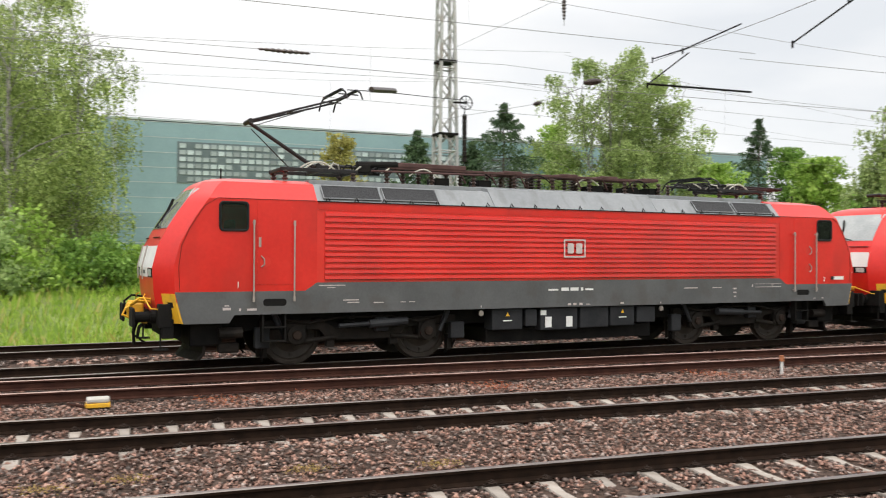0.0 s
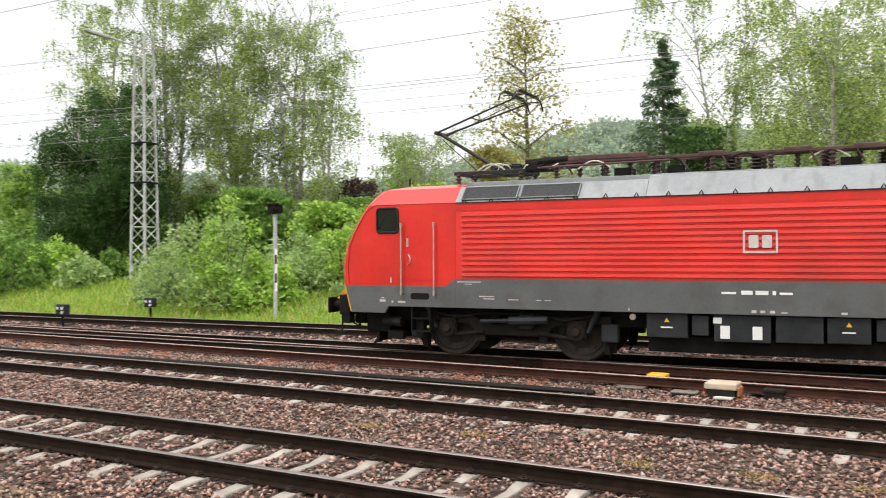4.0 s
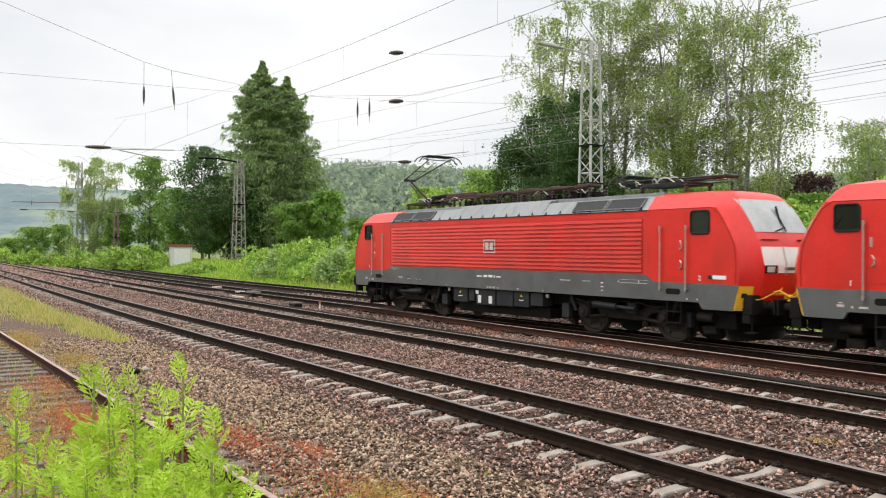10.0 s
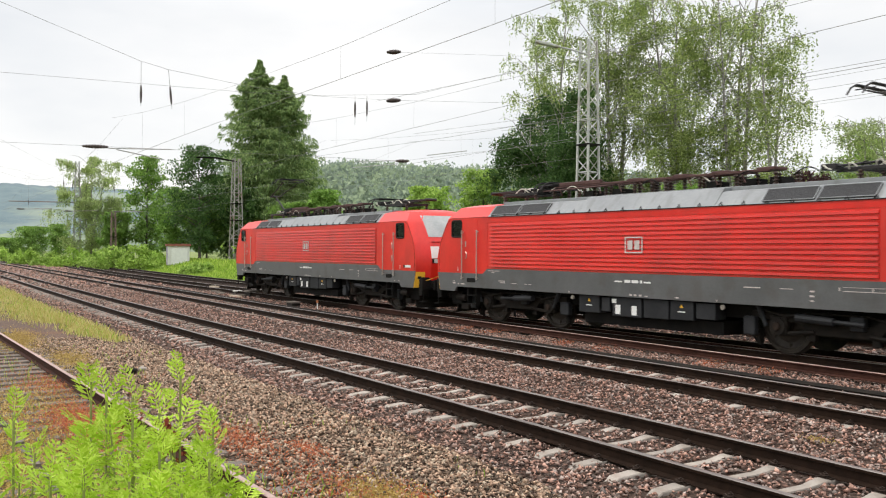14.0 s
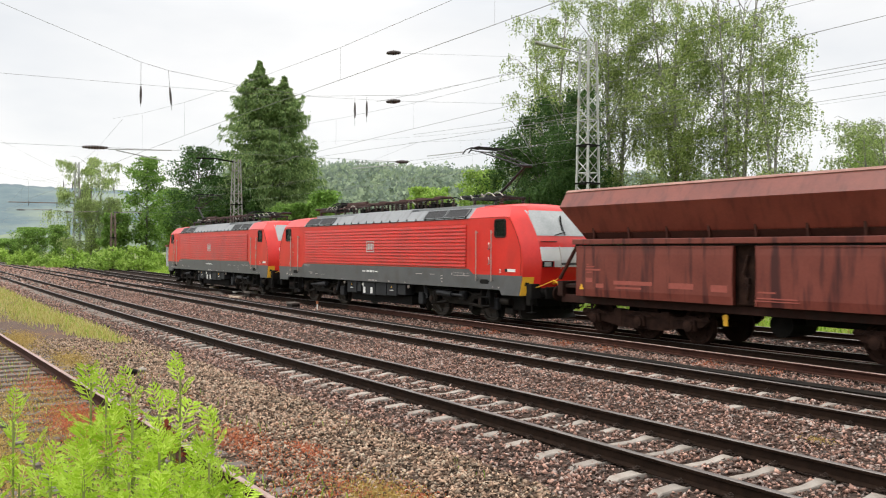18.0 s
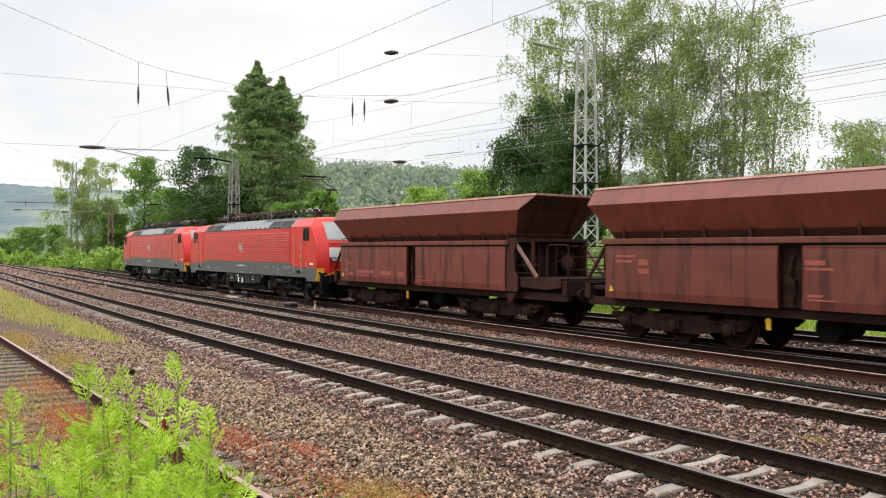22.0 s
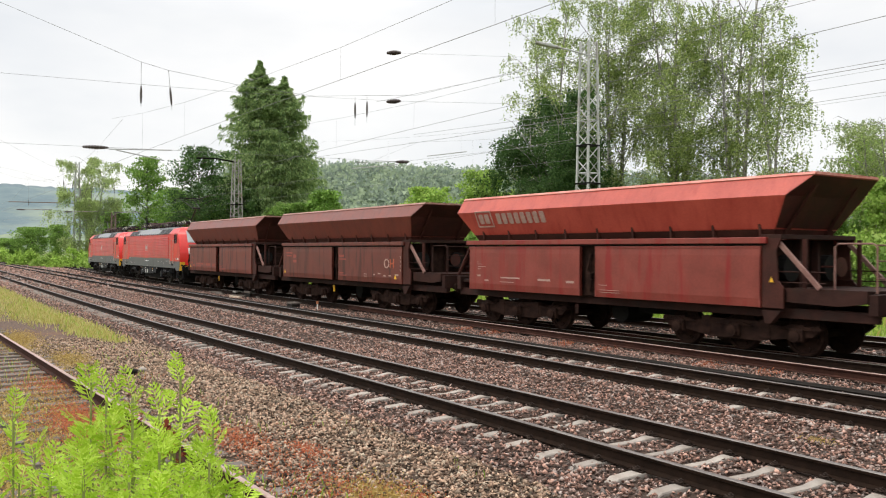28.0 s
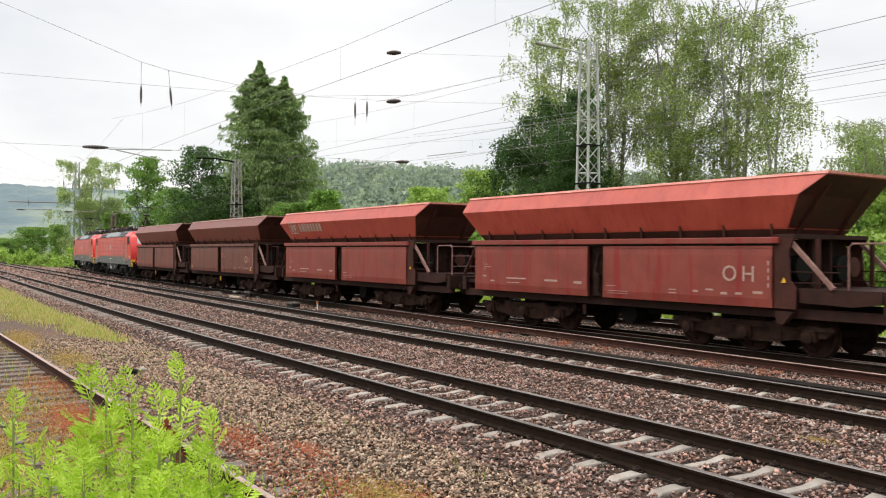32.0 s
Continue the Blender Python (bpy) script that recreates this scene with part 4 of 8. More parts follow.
        for x in (-0.82, -0.25):
            part("data_plate", side_plate(x - 0.085, x + 0.085, 0.62, 0.86, s * 1.408, 0.008), M_WHITE, lo, "white data plate")
        part("small_plate", side_plate(-1.03, -0.88, 0.90, 1.01, s * 1.408, 0.008), M_WHITE, lo)
        for x in (-2.55, 2.45):
            bm = bmesh.new()
            revolve(bm, [(0.02, s * 1.40), (0.06, s * 1.40), (0.06, s * 1.36)], "Y", 12, (x, 0, 0.98))
            part("filler_cap", fix(bm), M_STEEL, lo)
        part("transformer", side_box(-2.3, 2.3, 0.30, 0.62, s * 0.6, 1.1), M_BLACK, lo)
        # small writing on the sill, logo, cab digits
        for q in ((-6.0, 1.63, 0.65, 0.028), (-6.02, 1.585, 0.2, 0.022), (-5.60, 1.33, 0.40, 0.03), (-5.55, 1.28, 0.3, 0.03), (-5.0, 1.27, 0.26, 0.025),
                                    (-4.45, 1.27, 0.14, 0.02), (-4.25, 1.27, 0.16, 0.02), (3.3, 1.47, 0.5, 0.035), (4.15, 1.47, 0.35, 0.025), (4.75, 1.44, 0.12, 0.05),
                                    (4.75, 1.34, 0.12, 0.05), (4.75, 1.24, 0.10, 0.05), (5.9, 1.47, 1.1, 0.02), (5.9, 1.55, 1.1, 0.012), (5.35, 1.51, 0.03, 0.09), (6.05, 1.51, 0.03, 0.09),
                                    (-0.30, 1.14, 0.10, 0.07), (-0.15, 1.14, 0.10, 0.07), (0.02, 1.14, 0.10, 0.07), (0.22, 1.13, 0.12, 0.03), (1.2, 1.14, 0.12, 0.05), (-2.6, 1.13, 0.03, 0.06),
                                    (2.35, 1.13, 0.03, 0.06), (-8.1, 1.20, 0.18, 0.07), (-8.1, 1.26, 0.10, 0.03), (-7.85, 1.18, 0.05, 0.07), (-7.62, 1.18, 0.22, 0.06), (7.6, 1.15, 0.04, 0.06), (7.9, 1.15, 0.04, 0.06)):
            part("small_writing", bars([(q[0], q[1], q[2] * 0.85, q[3] * 0.7)], s * 1.483), M_FADED, lo, "small white stencilled writing")
        for q in ((-0.74, 1.475, 0.26, 0.04), (-0.42, 1.485, 0.20, 0.075), (-0.16, 1.485, 0.22, 0.075), (0.05, 1.485, 0.06, 0.075), (0.25, 1.475, 0.22, 0.04)):
            part("running_number", bars([q], s * 1.483), M_WHITE, lo, "white running number, worn")
        lg = part("logo_frame", logo_bm(-0.18, 2.42, 0.60, 0.42, s * 1.517), M_FADED, lo, "white framed emblem on the side")
        part("logo_marks", logo_marks(-0.18, 2.42, 0.60, 0.42, s * 1.522), M_FADED, lg)
        for e, dgt in ((-1, "1"), (1, "2")):
            x = e * 8.0 if s < 0 else e * 8.0 + 0.08
            letters(dgt, 0.17, pose(e * 7.93, s * 1.481, 1.60, 90, 0, 0 if s < 0 else 180), lo, M_WHITE, "cab_digit")
        part("keeper_plate", side_plate(8.28, 8.72, 1.64, 1.73, s * 1.481, 0.008), M_WHITE, lo)
        part("keeper_flag", side_plate(8.22, 8.34, 1.64, 1.73, s * 1.484, 0.008), M_BOX, lo)
    # roof gear
    for k in range(23):
        x = -4.4 + k * 0.36 + 0.1 * (k * 7 % 3)
        bm = bmesh.new()
        insulator(bm, x, -0.42 + 0.18 * (k % 3), 3.80, 0.32, 0.07, 9, 4)
        part("roof_insulator", bm, M_PORCELAIN, lo)
    bm = bmesh.new()
    for y in (-0.42, -0.24):
        box(bm, -0.7, y, 4.17, 7.4, 0.05, 0.06, bev=0.01)
    for x in (-3.9, -2.7, -1.2, 0.4, 1.6, 2.9):
        box(bm, x, -0.2, 4.20, 0.5, 0.5, 0.08, bev=0.02)
    box(bm, -3.3, -0.40, 4.24, 1.7, 0.12, 0.11, bev=0.02)
    rod(bm, (-4.15, -0.40, 4.24), (-2.4, -0.40, 4.16), 0.03, 6)
    rod(bm, (-4.6, -0.05, 4.14), (2.4, -0.05, 4.16), 0.03, 6)
    rod(bm, (-4.8, -0.5, 4.07), (-2.0, -0.5, 4.10), 0.025, 6)
    for k in range(9):
        rod(bm, (-4.2 + 0.8 * k, -0.42, 4.16), (-4.05 + 0.8 * k, -0.42, 3.90), 0.02, 5)
    part("busbar", bm, M_BUSBAR, lo, "rusty red roof busbar")
    bm = bmesh.new()
    rod(bm, (-5.1, -0.40, 4.20), (-4.15, -0.40, 4.24), 0.075, 10)
    box(bm, -4.95, -0.34, 4.12, 0.30, 0.30, 0.20, bev=0.03)
    part("surge_arrester", bm, M_BLACK, lo)
    for x in (-3.0, -1.9, 1.3, 2.4, 3.1):
        part("roof_equipment_box", box_mesh(x, -0.1, 3.90, 0.34, 0.5, 0.20), M_BLACK, lo)
    for x, h in ((-0.9, 0.36), (-0.4, 0.36), (0.9, 0.34), (1.9, 0.30)):
        bm = bmesh.new()
        insulator(bm, x, 0.1, 3.82, h, 0.17, 12, 5)
        part("main_switch", bm, M_PORCELAIN, lo)
    for k in range(6):
        bm = bmesh.new()
        x = -3.9 + 1.5 * k
        pipe(bm, [(x + 0.7 * i / 8, -0.5 + 0.1 * (k % 2), 4.0 + 0.16 * math.sin(math.pi * i / 8)) for i in range(9)], 0.016, 6)
        part("roof_cable", bm, M_CABLE if k % 3 == 0 else M_BLACK, lo, "pale roof cable" if k % 3 == 0 else "black roof cable")
    pantograph(lo, -5.95, not raised_rear, False)
    pantograph(lo, 5.95, raised_rear, True)
    return lo


def prism_x(bm, outline, x0, x1):
    """An outline of (y, z) pairs drawn out along x."""
    A = [bm.verts.new((x0, y, z)) for y, z in outline]
    B = [bm.verts.new((x1, y, z)) for y, z in outline]
    n = len(outline)
    for i in range(n):
        bm.faces.new((A[i], A[(i + 1) % n], B[(i + 1) % n], B[i]))
    bm.faces.new(A[::-1])
    bm.faces.new(B)


def box_mesh(cx, cy, cz, sx, sy, sz, bev=0.01):
    bm = bmesh.new()
    box(bm, cx, cy, cz, sx, sy, sz, bev=bev)
    return bm


def side_box(a, b, z0, z1, y, depth):
    bm = bmesh.new()
    box(bm, (a + b) / 2, y, (z0 + z1) / 2, b - a, depth, z1 - z0, bev=0.015)
    return bm


def rounded_outline(cx, cz, w, h, r, n=5):
    pts = []
    for sx, sz, a0 in ((1, 1, 0), (-1, 1, 90), (-1, -1, 180), (1, -1, 270)):
        for k in range(n + 1):
            a = radians(a0 + 90 * k / n)
            pts.append((cx + sx * (w / 2 - r) + r * math.cos(a), cz + sz * (h / 2 - r) + r * math.sin(a)))
    return pts


def window_plate(cx, cz, w, h, y, r):
    bm = bmesh.new()
    prism(bm, rounded_outline(cx, cz, w, h, min(r, h / 2 - 0.001)), y, y - math.copysign(0.03, y))
    return fix(bm)


def window_ring(cx, cz, w, h, y, r, t):
    bm = bmesh.new()
    pts = rounded_outline(cx, cz, w - 0.02, h - 0.02, r)
    pipe(bm, [(x, y, z) for x, z in pts + pts[:1]], t / 2, 6)
    return bm


def nose_rail(e, s):
    bm = bmesh.new()
    pts = [(e * (front_x(s * 0.35, z) + 0.07), s * 0.35, z) for z in (1.75, 2.0, 2.2, 2.42)]
    pipe(bm, pts, 0.014, 6)
    return bm


def bogie_frame(cx):
    bm = bmesh.new()
    for s in (-1, 1):
        prism(bm, [(cx - 2.15, 0.80), (cx - 0.95, 0.72), (cx - 0.75, 0.50), (cx + 0.75, 0.50), (cx + 0.95, 0.72), (cx + 2.15, 0.80),
                   (cx + 2.15, 0.94), (cx + 0.9, 0.90), (cx + 0.6, 0.74), (cx - 0.6, 0.74), (cx - 0.9, 0.90), (cx - 2.15, 0.94)], s * 0.98, s * 1.12)
        for dx in (-0.70, 0.70):
            box(bm, cx + dx, s * 1.02, 0.55, 0.18, 0.14, 0.40, bev=0.02)
        for dx in (-2.05, 2.05):
            box(bm, cx + dx, s * 0.95, 0.35, 0.10, 0.16, 0.35, bev=0.01)
            rod(bm, (cx + dx * 1.05, s * 0.9, 0.2), (cx + dx * 1.05, s * 0.9, 0.62), 0.05, 8)
    for dx in (-0.35, 0.35):
        box(bm, cx + dx, 0, 0.62, 0.25, 2.1, 0.24, bev=0.02)
    box(bm, cx, 0, 0.55, 3.0, 1.2, 0.35, bev=0.05)
    return fix(bm)


def logo_bm(cx, cz, w, h, y):
    bm = bmesh.new()
    t = 0.035
    for dz in (-1, 1):
        box(bm, cx, y, cz + dz * (h / 2 - t / 2), w, 0.01, t)
    for dx in (-1, 1):
        box(bm, cx + dx * (w / 2 - t / 2), y, cz, t, 0.01, h - 2 * t)
    return bm


def logo_marks(cx, cz, w, h, y):
    """Two plain upright blocks that fill the frame."""
    bm = bmesh.new()
    for dx in (-0.115, 0.115):
        prism(bm, rounded_outline(cx + dx, cz, 0.17, h * 0.56, 0.03), y - 0.004, y + 0.004)
    return fix(bm)


LOCO_1 = locomotive("electric_locomotive", "red electric locomotive with grey sill, front pantograph raised", False)
LOCO_2 = locomotive("electric_locomotive", "red electric locomotive with grey sill, rear pantograph raised", True)
WHEELS = []
WHEEL_625 = wheelset_mesh(0.625)
wm = bpy.data.meshes.new("wheelset")
WHEEL_625.to_mesh(wm)
WHEEL_625.free()
wm.materials.append(M_WHEEL)
for lo in (LOCO_1, LOCO_2):
    for x in (-6.65, -3.75, 3.75, 6.65):
        w = new("wheelset", wm)
        w.parent = lo
        WHEELS.append((w, x, 0.625))

# ---- self-discharging hopper wagons ----
def wagon_paints(k, upper, lower, streak, much):
    """Paint of the hopper and of its doors, each with rain streaks that run down."""
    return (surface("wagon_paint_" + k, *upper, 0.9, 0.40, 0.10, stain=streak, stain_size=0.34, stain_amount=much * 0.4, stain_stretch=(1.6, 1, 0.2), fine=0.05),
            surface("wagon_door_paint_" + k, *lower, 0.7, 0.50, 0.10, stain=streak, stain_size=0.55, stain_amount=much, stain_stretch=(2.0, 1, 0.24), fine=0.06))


PAINT_DARK = wagon_paints("brown", ((0.138, 0.027, 0.016), (0.210, 0.047, 0.028)), ((0.135, 0.024, 0.015), (0.195, 0.043, 0.028)), (0.048, 0.005, 0.004), 1.0)
PAINT_RUST = wagon_paints("rust", ((0.138, 0.027, 0.016), (0.210, 0.047, 0.028)), ((0.112, 0.023, 0.014), (0.165, 0.040, 0.026)), (0.040, 0.007, 0.005), 0.75)
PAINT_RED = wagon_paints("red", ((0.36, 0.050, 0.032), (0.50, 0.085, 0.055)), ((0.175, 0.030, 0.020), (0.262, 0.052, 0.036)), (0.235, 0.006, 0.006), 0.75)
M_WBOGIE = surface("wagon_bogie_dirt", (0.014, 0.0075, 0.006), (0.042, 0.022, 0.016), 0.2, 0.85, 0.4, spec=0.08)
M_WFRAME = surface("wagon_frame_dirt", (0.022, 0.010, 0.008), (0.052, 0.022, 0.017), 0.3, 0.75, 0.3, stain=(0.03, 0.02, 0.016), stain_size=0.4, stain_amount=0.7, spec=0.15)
# dirt plus painted-in shade of the hopper's outward-leaning faces
M_DIRTSHADE = surface("dirt_and_shade_paint", (0.036, 0.012, 0.009), (0.082, 0.026, 0.019), 0.7, 0.65, 0.15, stain=(0.04, 0.018, 0.013), stain_size=0.5, stain_amount=0.6, spec=0.2)
M_PALE = surface("faded_white_marking", (0.34, 0.21, 0.17), (0.48, 0.33, 0.28), 0.1, 0.7, 0.1)
M_ORANGERED = surface("orange_red_letter", (0.42, 0.085, 0.035), (0.56, 0.14, 0.06), 0.1, 0.7, 0.1)
M_RIMDARK = surface("worn_brown_rim", (0.20, 0.075, 0.055), (0.42, 0.24, 0.19), 0.25, 0.6, 0.1, stretch=(0.5, 2, 2))
M_RIMRED = surface("worn_red_rim", (0.45, 0.10, 0.07), (0.62, 0.30, 0.24), 0.25, 0.6, 0.1, stretch=(0.5, 2, 2))
M_BRACE = surface("worn_brace_paint", (0.15, 0.06, 0.048), (0.30, 0.17, 0.14), 0.25, 0.65, 0.15)
M_PINK = surface("faded_red_marking", (0.27, 0.062, 0.045), (0.35, 0.090, 0.065), 0.1, 0.7, 0.1)


def hopper_bm():
    """The hopper's shell: overhanging rim, sloped sides, ends that lean outwards, hollow on top."""
    bm = bmesh.new()
    lv = [(2.78, 1.198, -6.11, 4.92), (2.80, 1.21, -6.12, 4.93), (3.50, 1.515, -6.66, 5.38), (3.93, 1.24, -6.66, 5.90), (3.95, 1.20, -6.62, 5.86),
          (3.45, 1.42, -6.45, 5.30), (2.84, 1.12, -6.05, 4.86)]
    rings = [[(a, -w, z), (b, -w, z), (b, w, z), (a, w, z)] for z, w, a, b in lv]
    loft(bm, rings)
    return fix(bm)


def wagon_bogie(cx):
    bm = bmesh.new()
    for s in (-1, 1):
        y = s * 1.0
        pts = [(cx - 2.15, 0.62), (cx - 1.95, 0.45), (cx - 1.15, 0.36), (cx - 0.7, 0.28), (cx + 0.7, 0.28), (cx + 1.15, 0.36), (cx + 1.95, 0.45), (cx + 2.15, 0.62),
               (cx + 2.1, 0.70), (cx + 1.2, 0.62), (cx + 0.6, 0.72), (cx - 0.6, 0.72), (cx - 1.2, 0.62), (cx - 2.1, 0.70)]
        prism(bm, pts, y - 0.05 * s, y + 0.08 * s)
        for dx in (-0.8, 0.8):
            box(bm, cx + dx, y, 0.55, 0.26, 0.2, 0.42, bev=0.02)
    for dx in (-0.8, 0.8):
        box(bm, cx + dx, 0, 0.62, 0.3, 2.1, 0.2, bev=0.02)
    box(bm, cx, 0, 0.8, 0.6, 1.6, 0.2, bev=0.02)
    return fix(bm)


def spring_mesh():
    bm = bmesh.new()
    for k in range(5):
        w = 0.62 - 0.10 * k
        box(bm, 0, 0, 0.022 * k, 2 * w * 0.8, 0.12, 0.018)
    me = bpy.data.meshes.new("leaf_spring")
    bm.to_mesh(me)
    bm.free()
    me.materials.append(M_WBOGIE)
    return me


def axle_box_mesh():
    bm = bmesh.new()
    revolve(bm, [(0.03, 0.16), (0.13, 0.15), (0.13, -0.04)], "Y", 12)
    box(bm, 0, 0.02, 0.02, 0.34, 0.14, 0.28, bev=0.03)
    me = bpy.data.meshes.new("axle_box")
    fix(bm).to_mesh(me)
    bm.free()
    me.materials.append(M_WBOGIE)
    return me


LEAF, AXBOX = spring_mesh(), axle_box_mesh()
AXLES = (-5.62, -4.02, -2.42, 2.20, 3.80, 5.40)


def hopper_wagon(label, paints, variant):
    wg = tagged(empty("hopper_wagon"), label, "freight wagon", group="hopper wagons of the train")
    body, door = paints
    part("hopper", hopper_bm(), body, wg)
    for s in (-1, 1):
        bm = bmesh.new()
        prism_x(bm, [(s * 1.262, 3.905), (s * 1.275, 3.925), (s * 1.20, 3.985), (s * 1.16, 3.97)], -6.66, 5.90)
        part("worn_rim", fix(bm), M_RIMDARK if variant < 2 else M_RIMRED, wg, "rim worn pale by the loading chute")
    bm = bmesh.new()
    prism(bm, [(5.84, 3.955), (5.905, 3.925), (5.905, 3.985), (5.84, 3.985)], -1.20, 1.20)
    part("worn_rim", fix(bm), M_RIMDARK if variant < 2 else M_RIMRED, wg)
    # the foot's dark colour is mostly overhang shade, with some dirt
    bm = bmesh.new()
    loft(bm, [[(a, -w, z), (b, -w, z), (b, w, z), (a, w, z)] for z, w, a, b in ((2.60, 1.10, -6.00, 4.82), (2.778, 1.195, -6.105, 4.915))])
    part("hopper_foot", fix(bm), M_DIRTSHADE, wg, "dark foot of the hopper, overhang shade and dirt in its colour")
    for y in (-0.8, 0.8):
        for xt, xb, sg_ in ((5.72, 4.82, 1), (-6.62, -6.00, -1)):
            bm = bmesh.new()
            prism(bm, [(xt, 3.85), (xt + 0.04 * sg_, 3.85), (xb + 0.10 * sg_, 2.62), (xb, 2.62)], y - 0.04, y + 0.04)
            part("end_rib", fix(bm), M_DIRTSHADE, wg)
    # end plates: shade of their downward lean is painted in over the dirt
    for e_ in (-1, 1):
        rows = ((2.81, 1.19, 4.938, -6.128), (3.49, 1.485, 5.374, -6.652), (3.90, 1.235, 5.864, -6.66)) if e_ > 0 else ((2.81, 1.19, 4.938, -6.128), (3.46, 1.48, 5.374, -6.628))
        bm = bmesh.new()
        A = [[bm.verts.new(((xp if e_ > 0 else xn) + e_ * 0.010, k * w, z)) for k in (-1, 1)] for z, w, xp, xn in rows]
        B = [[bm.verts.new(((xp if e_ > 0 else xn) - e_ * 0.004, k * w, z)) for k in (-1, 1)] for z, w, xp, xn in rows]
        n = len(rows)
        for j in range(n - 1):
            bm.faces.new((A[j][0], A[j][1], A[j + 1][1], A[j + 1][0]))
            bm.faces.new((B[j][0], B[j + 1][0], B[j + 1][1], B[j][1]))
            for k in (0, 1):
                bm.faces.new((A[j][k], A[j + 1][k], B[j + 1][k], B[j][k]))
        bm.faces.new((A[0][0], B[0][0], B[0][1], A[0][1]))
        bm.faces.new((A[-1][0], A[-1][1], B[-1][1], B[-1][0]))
        part("hopper_end", fix(bm), M_DIRTSHADE, wg, "brown sloping end plate, dirt and shade in its colour")
    for s in (-1, 1):
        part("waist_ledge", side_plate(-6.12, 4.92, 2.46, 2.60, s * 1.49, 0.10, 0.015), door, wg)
        # black strip laid into the slit under the ledge to draw its shade
        part("gap_shade_strip", side_plate(-6.05, 4.88, 2.425, 2.458, s * 1.40, 0.16), M_BLACK, wg, "black strip drawn as the shade in the gap above the doors")
        for k in range(9):
            bm = bmesh.new()
            x = -5.6 + k * 1.27
            prism_x(bm, [(s * 1.09, 2.61), (s * 1.21, 2.81), (s * 1.26, 2.90), (s * 1.22, 2.61)], x - 0.03, x + 0.03)
            part("hopper_rib", fix(bm), M_DIRTSHADE, wg)
        for a, b in ((-6.00, -0.92), (-0.34, 4.76)):
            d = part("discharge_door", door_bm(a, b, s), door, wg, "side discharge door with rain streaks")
            bm = bmesh.new()
            box(bm, (a + b) / 2, s * 1.475, 2.385, b - a, 0.05, 0.05, bev=0.008)
            part("door_lip", bm, door, d)
        bm = bmesh.new()
        box(bm, -0.63, s * 1.30, 1.75, 0.50, 0.06, 1.35, bev=0.01)
        pipe(bm, [(-0.63, s * 1.38, 1.2), (-0.55, s * 1.42, 1.5), (-0.70, s * 1.42, 1.75), (-0.6, s * 1.38, 2.2)], 0.04, 7)
        box(bm, -0.63, s * 1.38, 1.62, 0.18, 0.14, 0.14, bev=0.02)
        part("door_gear", bm, M_WBOGIE, wg, "dark door lever gear")
        # long frame and end platform
        part("solebar", side_plate(-6.9, 7.25, 0.84, 1.06, s * 1.12, 0.16, 0.01), M_WFRAME, wg)
        bm = bmesh.new()
        prism(bm, [(4.78, 1.0), (5.25, 1.0), (5.0, 0.72), (4.85, 0.72)], s * 1.30, s * 1.46)
        part("corner_bracket", fix(bm), M_WFRAME, wg)
        bm = bmesh.new()
        box(bm, 0, 0, 0, 1.36, 0.07, 0.10, m=pose(5.62, s * 1.36, 1.99, 0, 45.3, 0), bev=0.01)
        part("brace", bm, M_BRACE, wg)
        bm = bmesh.new()
        rod(bm, (-6.10, s * 1.34, 2.46), (-6.80, s * 1.34, 1.50), 0.05, 8)
        part("brace", bm, M_DIRTSHADE, wg)
        bm = bmesh.new()
        prism(bm, [(5.3, 1.20), (6.5, 1.16), (7.10, 1.24), (7.10, 1.50), (5.3, 1.50)], s * 1.24, s * 1.34)
        part("platform_side", fix(bm), M_WFRAME, wg)
        for z in (1.62, 1.85):
            bm = bmesh.new()
            rod(bm, (4.95, s * 1.3, z), (6.2, s * 1.3, z), 0.016, 6)
            part("grab_bar", bm, M_WFRAME, wg)
        # markings
        for q in ((-5.55, 1.92, 0.06, 0.03), (-5.45, 1.86, 0.3, 0.035), (-5.35, 1.78, 0.55, 0.045), (-5.5, 1.71, 0.22, 0.03), (-5.5, 1.50, 0.25, 0.12), (-5.1, 1.36, 0.28, 0.11),
                                    (-3.95, 1.46, 1.3, 0.10), (-4.1, 1.33, 0.9, 0.05), (-2.4, 1.44, 0.75, 0.14), (-1.3, 1.42, 0.45, 0.16), (-0.05, 1.38, 0.45, 0.035), (0.2, 1.25, 1.0, 0.03), (0.2, 1.19, 1.1, 0.025)) if variant != 1 else (
                (-5.3, 2.15, 0.7, 0.06), (-5.35, 2.02, 0.55, 0.06), (-4.7, 2.0, 0.3, 0.14), (-4.7, 1.78, 0.35, 0.12), (-0.05, 2.05, 0.45, 0.10), (0.05, 1.92, 0.6, 0.05), (-0.05, 1.36, 0.35, 0.05), (0.1, 1.27, 0.6, 0.03)):
            q = q if variant < 2 else (q[0], q[1], q[2] * 0.7, q[3] * 0.4)
            part("small_writing", bars([q], s * 1.4975, 0.004), M_PALE if variant > 1 else M_PINK, wg, "faded stencilled markings")
        bm = bmesh.new()
        prism(bm, [(-5.88, 1.24), (-5.70, 1.24), (-5.79, 1.40)] if variant < 2 else [(4.98, 1.62), (5.10, 1.62), (5.04, 1.74)], s * 1.494, s * 1.499)
        part("warning_sign", fix(bm), M_YELLOW, wg, "yellow warning triangle")
        bm = bmesh.new()
        revolve(bm, [(0.02, s * 1.20), (0.075, s * 1.20), (0.075, s * 1.16)], "Y", 14, (-1.35, 0, 0.74))
        box(bm, -1.35, s * 1.17, 0.62, 0.12, 0.04, 0.16, bev=0.01)
        part("brake_disc_sign", fix(bm), M_YELLOW if variant < 2 else M_WFRAME, wg)
